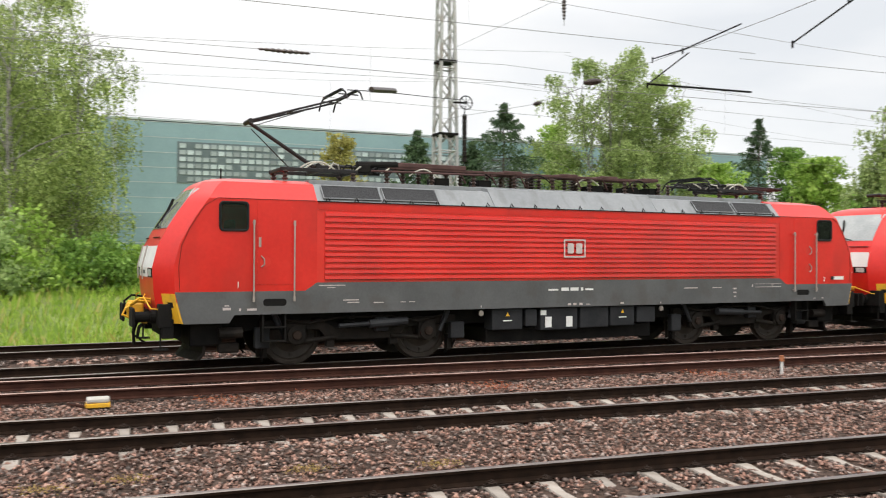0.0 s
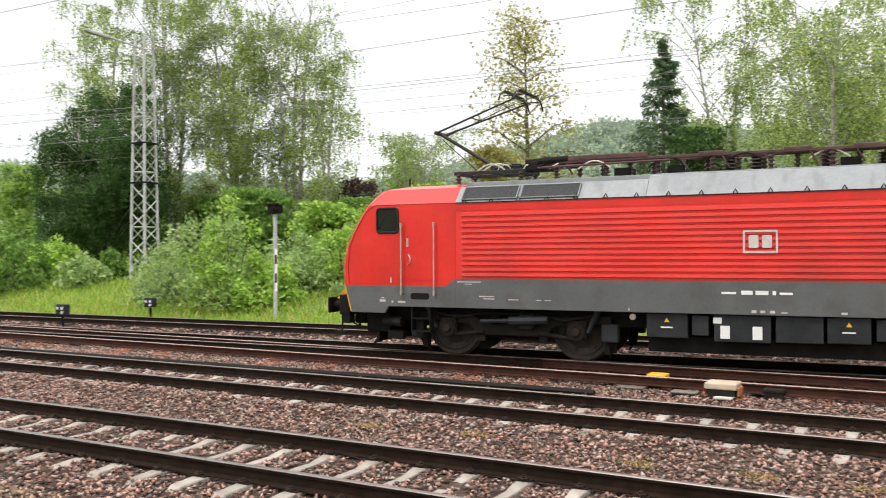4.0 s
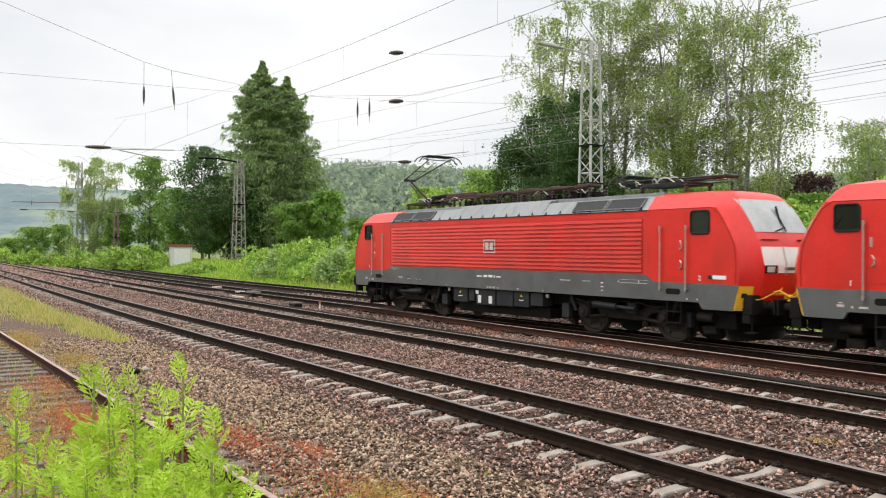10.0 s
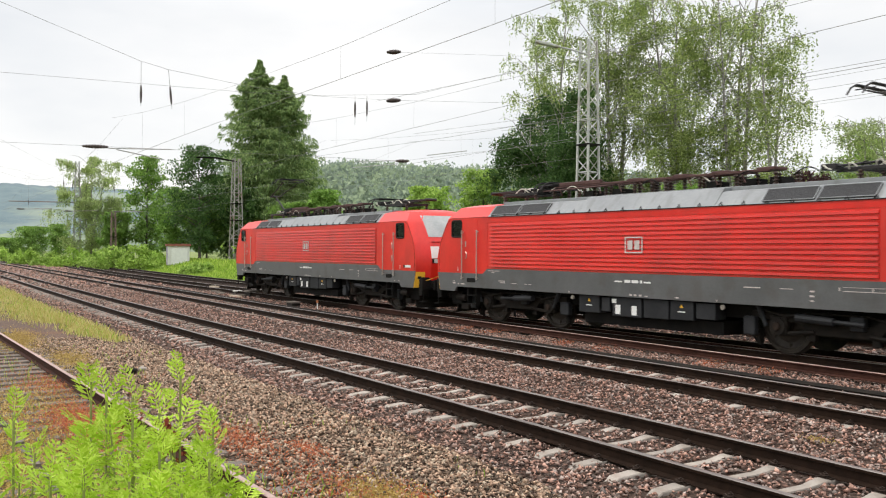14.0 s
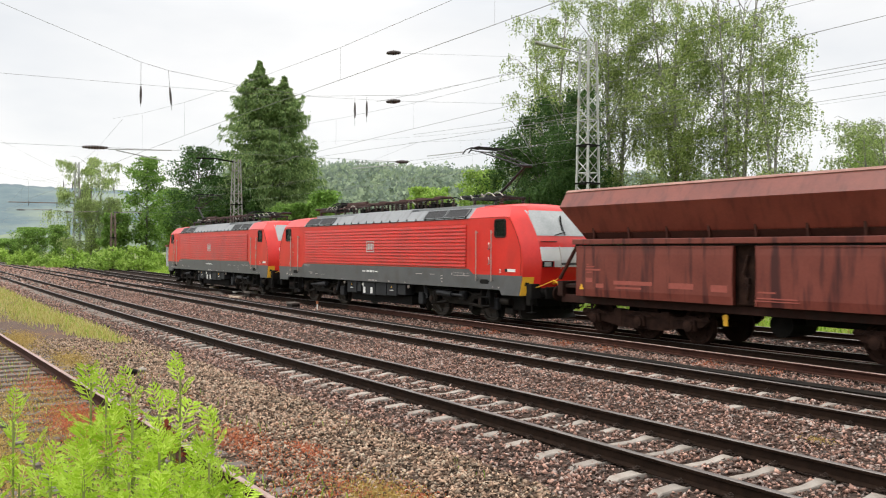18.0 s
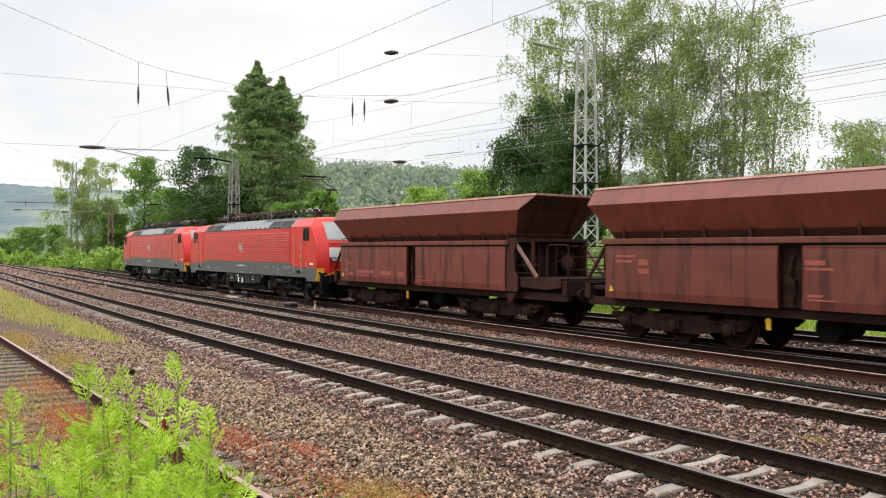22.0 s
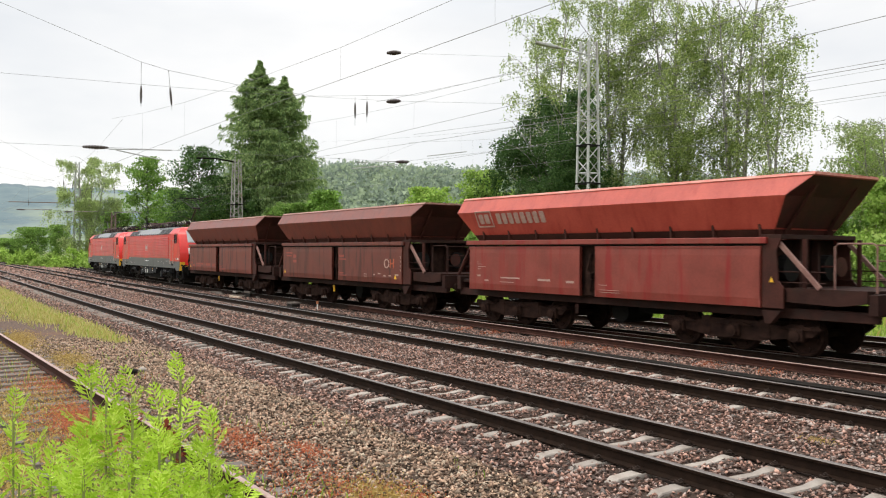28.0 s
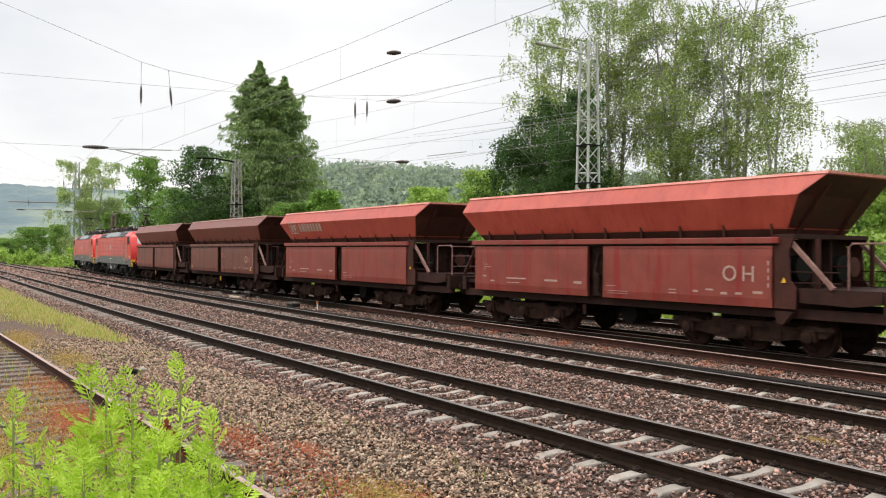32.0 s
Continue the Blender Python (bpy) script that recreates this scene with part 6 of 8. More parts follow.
# feeder lines that pass high above the tracks, with strain insulators in them
feed = tagged(empty("feeder_line"), "high feeder wires with dark insulators", "overhead wire", group="overhead wires")
for y0, z0, ins in ((20.6, 9.3, (-1.2, 0.2)), (27.6, 8.4, None), (22.6, 7.9, (2.2, 3.6))):
    pts = [(x, y0 + 0.13 * x + 0.0006 * x * x * (1 if x > -100 else 0), z0 - 0.6 + 0.6 * ((x - (-14)) / 23.5) ** 2 if x > -37.6 else z0) for x in (-37.6, -28, -20, -12, -5, 2, 9.5)]
    bm = bmesh.new()
    pipe(bm, pts + [(x, y0 + 0.13 * x, z0 - 0.2) for x in (20, 35, 57)], 0.007, 5)
    part("wire", bm, M_WIRE, feed)
    if ins:
        zz = z0 - 0.6 + 0.6 * ((ins[0] + 14) / 23.5) ** 2
        strain_insulator(feed, (ins[0], y0 + 0.13 * ins[0], zz), (ins[1], y0 + 0.13 * ins[1], zz + 0.02), 0.065)

# light signal on the verge
sg = tagged(empty("signal_post", pose(-23.24, 23.85, land(-23.24, 23.85))), "grey signal post with a black head in the grass", "signal")
bm = bmesh.new()
rod(bm, (0, 0, 0), (0, 0, 4.05), 0.075, 10)
part("post", bm, M_GALV, sg)
bm = bmesh.new()
box(bm, 0, 0, 4.25, 0.55, 0.30, 0.34, bev=0.03)
box(bm, 0, -0.18, 4.42, 0.62, 0.10, 0.05)
rod(bm, (0.16, -0.1, 4.25), (0.16, -0.34, 4.25), 0.10, 10)
part("signal_head", bm, M_BLACK, sg)
bm = bmesh.new()
box(bm, 0.14, -0.1, 1.95, 0.10, 0.03, 1.6)
part("mast_sign", bm, M_WHITE, sg, "white and red mast sign")
for z in (1.65, 2.35):
    bm = bmesh.new()
    box(bm, 0.14, -0.118, z, 0.10, 0.01, 0.35)
    part("red_stripe", bm, M_RAILRED, sg)
bm = bmesh.new()
for z in (2.9, 3.1):
    rod(bm, (-0.3, 0, z), (0.3, 0, z), 0.02, 6)
part("rung", bm, M_GALV, sg)


def dwarf_signal(x, y, label):
    d = tagged(empty("dwarf_signal", pose(x, y, -0.25, 0, 0, 10)), label, "signal", group="dwarf signals")
    bm = bmesh.new()
    rod(bm, (0, 0, 0), (0, 0, 0.45), 0.05, 8)
    part("post", bm, M_BLACK, d)
    bm = bmesh.new()
    box(bm, 0, 0, 0.65, 0.42, 0.26, 0.36, bev=0.03)
    part("lamp_case", bm, M_BOX, d)
    for dx, dz in ((-0.1, 0.70), (0.1, 0.70), (0.1, 0.56)):
        bm = bmesh.new()
        revolve(bm, [(0.01, -0.145), (0.055, -0.145), (0.055, -0.12)], "Y", 12, (dx, 0, dz))
        part("lens", fix(bm), M_LAMP, d)
    return d


dwarf_signal(-27.1, 17.6, "small black dwarf signal between the tracks")
dwarf_signal(-28.0, 21.9, "small black dwarf signal at the grass edge")

# street lamp beyond the hedge
sl = tagged(empty("street_lamp", pose(-37.0, 56.0, land(-37, 56))), "twin-arm street lamp beyond the hedge", "lamp")
bm = bmesh.new()
rod(bm, (0, 0, 0), (0, 0, 5.0), 0.06, 8)
part("post", bm, M_GALV, sl)
for s in (-1, 1):
    bm = bmesh.new()
    rod(bm, (0, 0, 4.95), (s * 0.5, 0, 5.1), 0.03, 6)
    box(bm, s * 0.85, 0, 5.12, 0.8, 0.26, 0.10, bev=0.03)
    part("lamp_head", bm, M_WHITE, sl)

# point machines and cable boxes beside the turnout
M_BOXWOOD = surface("weathered_box_lid", (0.42, 0.33, 0.24), (0.56, 0.46, 0.35), 0.2, 0.8, 0.3)
M_SHEDGREY = surface("pale_box_lid", (0.38, 0.36, 0.32), (0.52, 0.50, 0.46), 0.15, 0.8, 0.2)
M_ORANGE = surface("orange_rust", (0.35, 0.12, 0.05), (0.45, 0.18, 0.08), 0.1, 0.8, 0.3)


def point_box(x, y, sx, sy, lid, name, label, low=-0.30, top=-0.02):
    p = tagged(empty(name, pose(x, y, low, 0, 0, 4)), label, "track equipment")
    h = top - low
    bm = bmesh.new()
    box(bm, 0, 0, h * 0.4, sx * 0.9, sy * 0.9, h * 0.8, bev=0.015)
    part("case", bm, M_GRIME, p)
    bm = bmesh.new()
    box(bm, 0, 0, h * 0.88, sx, sy, h * 0.3, bev=0.02)
    part("lid", bm, lid, p)
    bm = bmesh.new()
    rod(bm, (-sx * 0.45, sy * 0.3, 0.08), (-sx * 0.45 - 0.3, sy * 1.5, 0.08), 0.025, 6)
    part("rod", bm, M_RAILRED, p)
    return p


yb = point_box(-1.03, 14.80, 0.34, 0.30, M_SHEDGREY, "cable_box", "small pale-topped yellow cable box on the ballast", -0.28, -0.05)
part("band", box_mesh(0, 0, 0.13, 0.36, 0.32, 0.07), M_YELLOW, yb)
wb_box = point_box(-4.08, 14.72, 0.52, 0.46, M_BOXWOOD, "point_machine", "pale wooden-lidded point machine beside the rails", -0.30, 0.05)
part("end_plate", box_mesh(0.275, 0, 0.22, 0.03, 0.36, 0.14), M_ORANGE, wb_box)
point_box(-5.42, 15.35, 0.34, 0.32, M_YELLOW, "cable_box", "small yellow-lidded cable box on the ballast", -0.30, 0.02)
point_box(-5.0, 15.3, 0.26, 0.24, M_BOXWOOD, "cable_box", "small pale cable box on the ballast", -0.30, -0.04)
point_box(-33.0, 17.0, 0.8, 0.4, M_TIE_OLD, "point_machine", "distant point machine between the tracks", -0.28, 0.05)
point_box(-36.5, 12.2, 0.7, 0.4, M_TIE_OLD, "point_machine", "grey distant point machine between the tracks", -0.28, 0.0)
point_box(-3.98, 14.36, 0.30, 0.16, M_SHEDGREY, "cable_cover", "pale board lying before the point machine", -0.28, -0.14)
point_box(-4.75, 14.78, 0.46, 0.28, M_TIE_OLD, "cable_cover", "flat grey cable cover on the ballast", -0.28, -0.16)
point_box(-5.75, 14.85, 0.50, 0.24, M_TIE_OLD, "cable_cover", "flat grey cable cover on the ballast", -0.28, -0.17)
point_box(-3.35, 15.15, 0.34, 0.26, M_GRIME, "cable_box", "small dark cable box beside the rail", -0.30, -0.06)
for x, y, yaw, length in ((-46.2, 12.4, 20, 1.3), (-48.6, 12.0, 8, 1.0), (-44.0, 12.8, -14, 1.1), (-50.5, 12.3, 30, 0.9), (-45.0, 11.9, 4, 1.6)):
    pk = tagged(empty("timber_plank", pose(x, y, -0.17, 0, 0, yaw)), "loose weathered plank lying on the ballast", "plank", group="planks beside the turnout")
    bm = bmesh.new()
    box(bm, 0, 0, 0, length, 0.17, 0.08, bev=0.012)
    part("board", bm, M_BOXWOOD if length > 1.5 else M_TIE_OLD, pk)
point_box(-45.6, 12.9, 0.9, 0.5, M_TIE_OLD, "point_machine", "brown point machine beside the far turnout", -0.28, 0.08)
point_box(-47.6, 12.7, 0.5, 0.4, M_SHEDGREY, "cable_box", "pale cable box beside the far turnout", -0.28, 0.0)
point_box(-52.5, 12.6, 0.7, 0.4, M_BOXWOOD, "point_machine", "wooden-lidded point machine beside the far turnout", -0.28, 0.06)
for x, y, nm in ((12.3, 15.2, "marker_post"), (18.6, 18.7, "marker_post"), (-34.0, 12.4, "marker_post")):
    mk = tagged(empty(nm, pose(x, y, -0.28)), "short white and orange marker post beside the rails", "marker", group="marker posts")
    bm = bmesh.new()
    rod(bm, (0, 0, 0), (0, 0, 0.34), 0.03, 8)
    part("post", bm, M_WHITE, mk)
    bm = bmesh.new()
    rod(bm, (0, 0, 0.34), (0, 0, 0.46), 0.05, 8)
    part("cap", bm, M_ORANGE, mk)
# cable duct that ends at the boxes
bm = bmesh.new()
duct = [(-60 + k * 2.0, y_middle(-60 + k * 2.0) + 1.75 + 0.25 * smooth(-20, -5, -60 + k * 2.0), -0.16) for k in range(28)]
loft(bm, [[(x, y + 0.055 * math.cos(k * math.pi / 3), z + 0.055 * math.sin(k * math.pi / 3)) for k in range(6)] for x, y, z in duct])
tagged(mesh_object("cable_pipe", bm, M_GRIME), "thin cable pipe lying along the ballast", "pipe")

# shed by the line
M_SHEDWALL = surface("white_shed_wall", (0.58, 0.57, 0.54), (0.72, 0.71, 0.68), 0.6, 0.85, 0.1)
M_GRAFF = surface("painted_shed_side", (0.30, 0.26, 0.36), (0.52, 0.48, 0.52), 0.5, 0.8, 0.1, stain=(0.16, 0.10, 0.34), stain_size=0.45, stain_amount=0.9)
M_ROOFRED = surface("red_shed_roof", (0.20, 0.065, 0.045), (0.30, 0.10, 0.07), 0.4, 0.8, 0.2)
sh = tagged(empty("line_shed", pose(-111.5, 22.2, land(-111.5, 22.2) - 0.1, 0, 0, -8)), "small white brick shed with a red roof edge and graffiti", "shed")
bm = bmesh.new()
box(bm, 0, 0, 1.2, 3.0, 2.6, 2.4)
part("wall", bm, M_SHEDWALL, sh)
bm = bmesh.new()
box(bm, 0, -1.31, 1.2, 3.0, 0.03, 2.3)
part("painted_side", bm, M_GRAFF, sh, "graffiti in violet and grey")
bm = bmesh.new()
box(bm, 0, 0, 2.52, 3.3, 2.9, 0.28, bev=0.02)
part("roof", bm, M_ROOFRED, sh)
bm = bmesh.new()
box(bm, 1.515, 0.1, 1.08, 0.03, 1.9, 2.05)
part("door", bm, M_WHITE, sh, "white painted double door")

# long teal building behind the trees
M_TEAL = surface("teal_cladding", (0.205, 0.315, 0.335), (0.25, 0.375, 0.395), 2.0, 0.5, 0.05, rand=0.06)
M_SEAM = surface("pale_cladding_seam", (0.36, 0.42, 0.42), (0.46, 0.52, 0.52), 1.0, 0.5, 0.0)
M_PANE = surface("pale_window_pane", (0.30, 0.36, 0.36), (0.46, 0.53, 0.52), 0.8, 0.15, 0.0, rand=0.42)
M_BAND = surface("grey_window_frame", (0.10, 0.14, 0.145), (0.15, 0.19, 0.195), 0.5, 0.6, 0.0)
hall = tagged(empty("factory_hall", pose(-4.8, 60.0, 0, 0, 0, 4)), "long teal metal-clad hall with a band of small window panes", "building")
for k in range(11):
    bm = bmesh.new()
    box(bm, 27.5, 0.2, 0.5 + k * 1.0, 55.0, 0.4, 0.96)
    part("cladding_panel", bm, M_TEAL, hall)
    bm = bmesh.new()
    box(bm, 27.5, 0.2, 1.0 + k * 1.0, 55.0, 0.42, 0.05)
    part("seam", bm, M_SEAM, hall)
bm = bmesh.new()
box(bm, 27.5, 10.2, 11.15, 55.2, 20.4, 0.12)
part("roof", bm, M_SEAM, hall)
for nm, cx, cy, sx, sy in (("end_wall", 54.8, 10.4, 0.4, 19.9), ("back_wall", 27.5, 20.2, 54.2, 0.3)):
    bm = bmesh.new()
    box(bm, cx, cy, 5.6, sx, sy, 11.0)
    part(nm, bm, M_TEAL, hall)
bm = bmesh.new()
box(bm, 0.2, 10.4, 5.6, 0.4, 19.9, 11.0)
part("end_wall", bm, M_SHEDGREY, hall, "pale end wall")
bm = bmesh.new()
rod(bm, (1.5, -0.1, 0), (1.5, -0.1, 11.1), 0.16, 8)
part("downpipe", bm, M_SEAM, hall)
pane = bpy.data.meshes.new("pane")
bm = bmesh.new()
box(bm, 0, 0, 0, 0.40, 0.05, 0.29)
bm.to_mesh(pane)
bm.free()
pane.materials.append(M_PANE)
bm = bmesh.new()
box(bm, 18.6, -0.02, 8.4, 26.4, 0.05, 2.75)
band = part("window_band", bm, M_BAND, hall, "dark frame of the window band")
for i in range(52):
    for j in range(6):
        if (i * 7 + j * 3) % 11 == 0:
            continue
        o = new("pane", pane)
        o.parent = band
        o.matrix_basis = pose(5.75 + i * 0.505, -0.06, 7.28 + j * 0.445)

# wooded hills at the horizon, with distance haze mixed into their colours
M_HILL = surface("hill_forest_hazed", (0.110, 0.150, 0.105), (0.190, 0.240, 0.150), 9, 1.0, 0.0, fine=3.0, stain=(0.22, 0.27, 0.15), stain_size=120, stain_amount=0.4)
M_HILLFAR = surface("far_hill_hazed", (0.090, 0.135, 0.155), (0.145, 0.195, 0.20), 60, 1.0, 0.0, fine=12.0, stain=(0.27, 0.31, 0.22), stain_size=200, stain_amount=0.6, stain_stretch=(1, 1, 4))


def ridge(name, dist, table, material, label, rough):
    """A ridge round the horizon; the table holds (azimuth to the left of +y, elevation), in degrees."""
    verts, faces = [], []
    az = np.linspace(table[0][0], table[-1][0], 800)
    el = np.interp(az, [a for a, _ in table], [e for _, e in table])
    for a, e in zip(az, el):
        top = dist * math.tan(radians(e))
        for j in range(13):
            u = j / 12
            d = dist * (0.62 + 0.38 * u)
            x, y = -d * math.sin(radians(a)), d * math.cos(radians(a))
            z = -6 + (top + 6) * (math.sin(math.pi * (u - 0.5)) + 1) / 2
            z += rough * u * (0.35 * noise.noise(Vector((x * 0.012, y * 0.012, 1))) + 0.35 * noise.noise(Vector((x * 0.09, y * 0.09, 5))) + 0.35 * noise.noise(Vector((x * 0.3, y * 0.3, 9))))
            verts.append((x, y, z))
    for i in range(len(az) - 1):
        for j in range(12):
            k = i * 13 + j
            faces.append((k, k + 13, k + 14, k + 1))
    return tagged(raw(name, verts, faces, material, smooth=True), label, "hill", kind="structure")


# outside the view the ring is added unseen, to block low sky light
HILL_NEAR = [(-180, 4.0), (-120, 4.5), (-80, 3.5), (-40, 2.5), (0, 4.0), (15, 7.2), (23, 7.9), (32, 5.4), (38, 3.9), (45, 4.1), (52, 4.6), (60, 4.9), (68, 5.1), (76, 4.4), (80, 2.2), (84, 1.0), (110, 0.6), (130, 3.5), (180, 4.0)]
ridge("backdrop_hill", 900, HILL_NEAR, M_HILL, "wooded green hill behind the trees, haze in its colour, unseen ring added", 9.0)
ridge("backdrop_far_hill", 2200, [(-80, 1.0), (40, 2.0), (70, 3.6), (84, 3.7), (92, 4.0), (105, 3.8), (130, 3.0)], M_HILLFAR, "far hill with pale fields, haze put into its colour", 12.0)

# ---- trees, bushes, grass ----
LEAF_BIRCH = leaf_material("birch_leaves", (0.135, 0.192, 0.056), (0.310, 0.395, 0.122), (0.550, 0.635, 0.250))
LEAF_BROAD = leaf_material("broad_leaves", (0.105, 0.200, 0.036), (0.195, 0.330, 0.070), (0.310, 0.475, 0.115))
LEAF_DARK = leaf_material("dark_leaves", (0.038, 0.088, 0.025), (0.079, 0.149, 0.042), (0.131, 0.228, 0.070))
LEAF_LIGHT = leaf_material("light_leaves", (0.180, 0.300, 0.050), (0.330, 0.490, 0.100), (0.520, 0.670, 0.190))
LEAF_MAPLE = leaf_material("yellowish_leaves", (0.220, 0.205, 0.060), (0.360, 0.335, 0.100), (0.510, 0.470, 0.170))
LEAF_PURPLE = leaf_material("purple_leaves", (0.052, 0.028, 0.032), (0.096, 0.049, 0.052), (0.158, 0.079, 0.079))
NEEDLE = leaf_material("fir_needles", (0.045, 0.085, 0.042), (0.095, 0.155, 0.075), (0.180, 0.260, 0.125))
NEEDLE_LIGHT = leaf_material("fir_needles_light", (0.095, 0.155, 0.058), (0.200, 0.290, 0.105), (0.370, 0.465, 0.190))
LEAF_BUSH = leaf_material("bush_leaves", (0.200, 0.320, 0.050), (0.340, 0.510, 0.090), (0.500, 0.680, 0.165))
LEAF_FAR = leaf_material("far_birch_leaves", (0.215, 0.285, 0.105), (0.370, 0.460, 0.175), (0.530, 0.625, 0.275))
LEAF_GREY = leaf_material("grey_green_leaves", (0.200, 0.300, 0.100), (0.330, 0.450, 0.160), (0.480, 0.600, 0.250))
GRASS = leaf_material("grass_blades", (0.175, 0.300, 0.037), (0.300, 0.450, 0.062), (0.500, 0.600, 0.138))
GRASS_DRY = leaf_material("dry_grass_blades", (0.36, 0.33, 0.075), (0.54, 0.47, 0.138), (0.64, 0.57, 0.237))
GRASS_STRAW = leaf_material("straw_grass_blades", (0.42, 0.38, 0.10), (0.62, 0.55, 0.19), (0.74, 0.68, 0.32))
BARK = surface("bark", (0.060, 0.050, 0.042), (0.14, 0.12, 0.10), 0.3, 0.9, 0.6, stretch=(3, 3, 0.6))
BIRCH_BARK = surface("birch_bark", (0.22, 0.20, 0.18), (0.42, 0.40, 0.37), 0.3, 0.8, 0.3, stain=(0.05, 0.045, 0.04), stain_size=0.25, stain_amount=0.9, stain_stretch=(1, 1, 3))
rng = np.random.default_rng(7)


def quad_mesh(name, quads, material):
    """A mesh of separate quads from an array (n, 4, 3)."""
    n = len(quads)
    me = bpy.data.meshes.new(name)
    me.vertices.add(4 * n)
    me.vertices.foreach_set("co", np.ascontiguousarray(quads, dtype=np.float32).ravel())
    me.loops.add(4 * n)
    me.loops.foreach_set("vertex_index", np.arange(4 * n, dtype=np.int32))
    me.polygons.add(n)
    me.polygons.foreach_set("loop_start", np.arange(0, 4 * n, 4, dtype=np.int32))
    me.polygons.foreach_set("loop_total", np.full(n, 4, dtype=np.int32))
    me.update(calc_edges=True)
    me.materials.append(material)
    return me


def tri_mesh(name, tris, material):
    """A mesh of separate triangles from an array (n, 3, 3): small leaves seen from afar."""
    n = len(tris)
    me = bpy.data.meshes.new(name)
    me.vertices.add(3 * n)
    me.vertices.foreach_set("co", np.ascontiguousarray(tris, dtype=np.float32).ravel())
    me.loops.add(3 * n)
    me.loops.foreach_set("vertex_index", np.arange(3 * n, dtype=np.int32))
    me.polygons.add(n)
    me.polygons.foreach_set("loop_start", np.arange(0, 3 * n, 3, dtype=np.int32))
    me.polygons.foreach_set("loop_total", np.full(n, 3, dtype=np.int32))
    me.update(calc_edges=True)
    me.materials.append(material)
    return me


def unit(v):
    return v / np.maximum(1e-9, np.linalg.norm(v, axis=1))[:, None]


def leaves_at(p, size, droop=0.0, aspect=0.55):
    """One leaf-shaped quad at every point, turned at random."""
    n = len(p)
    d = rng.normal(size=(n, 3))
    d[:, 2] -= droop
    d = unit(d)
    s = unit(np.cross(d, rng.normal(size=(n, 3))))
    L = (size * rng.uniform(0.6, 1.35, n))[:, None]
    a, b = p - d * L / 2, p + d * L / 2
    m = p - d * L * 0.08
    return np.stack([a, m + s * L * aspect / 2, b, m - s * L * aspect / 2], 1)


def small_leaves(p, size, droop=0.0, aspect=0.75):
    """One three-cornered leaf at every point, turned at random."""
    q = leaves_at(p, size, droop, aspect)
    return q[:, 1:4]


def limb_rods(bm, pts, r0, r1, n=5):
    k = len(pts) - 1
    for i in range(k):
        rod(bm, pts[i], pts[i + 1], r0 + (r1 - r0) * i / k, n, r0 + (r1 - r0) * (i + 1) / k, cap=False)


def pipe_taper(bm, pts, r0, r1, n=7):
    """One tapering stem swept along points."""
    k = len(pts) - 1
    rings = []
    for i, p in enumerate(pts):
        r = r0 + (r1 - r0) * i / k
        rings.append([p + Vector((r * math.cos(2 * math.pi * q / n), r * math.sin(2 * math.pi * q / n), 0)) for q in range(n)])
    loft(bm, rings)


def crown_radius(kind, u):
    """Share of the full width at the share u of the crown's height."""
    if kind == "maple":
        return 0.95 - 0.60 * u if u < 0.95 else 0.3
    return max(0.12, math.sin(math.pi * (0.10 + 0.86 * u)) ** 0.65)


def ball(n):
    """Points in a unit ball, thicker towards its skin."""
    return unit(rng.normal(size=(n, 3))) * (rng.random(n) ** 0.42)[:, None]


def twig_quads(a, b, w):
    """Thin four-cornered twigs between the points a and b."""
    d = unit(b - a)
    s = unit(np.cross(d, rng.normal(size=d.shape))) * w
    return np.stack([a - s, a + s, b + s * 0.4, b - s * 0.4], 1)


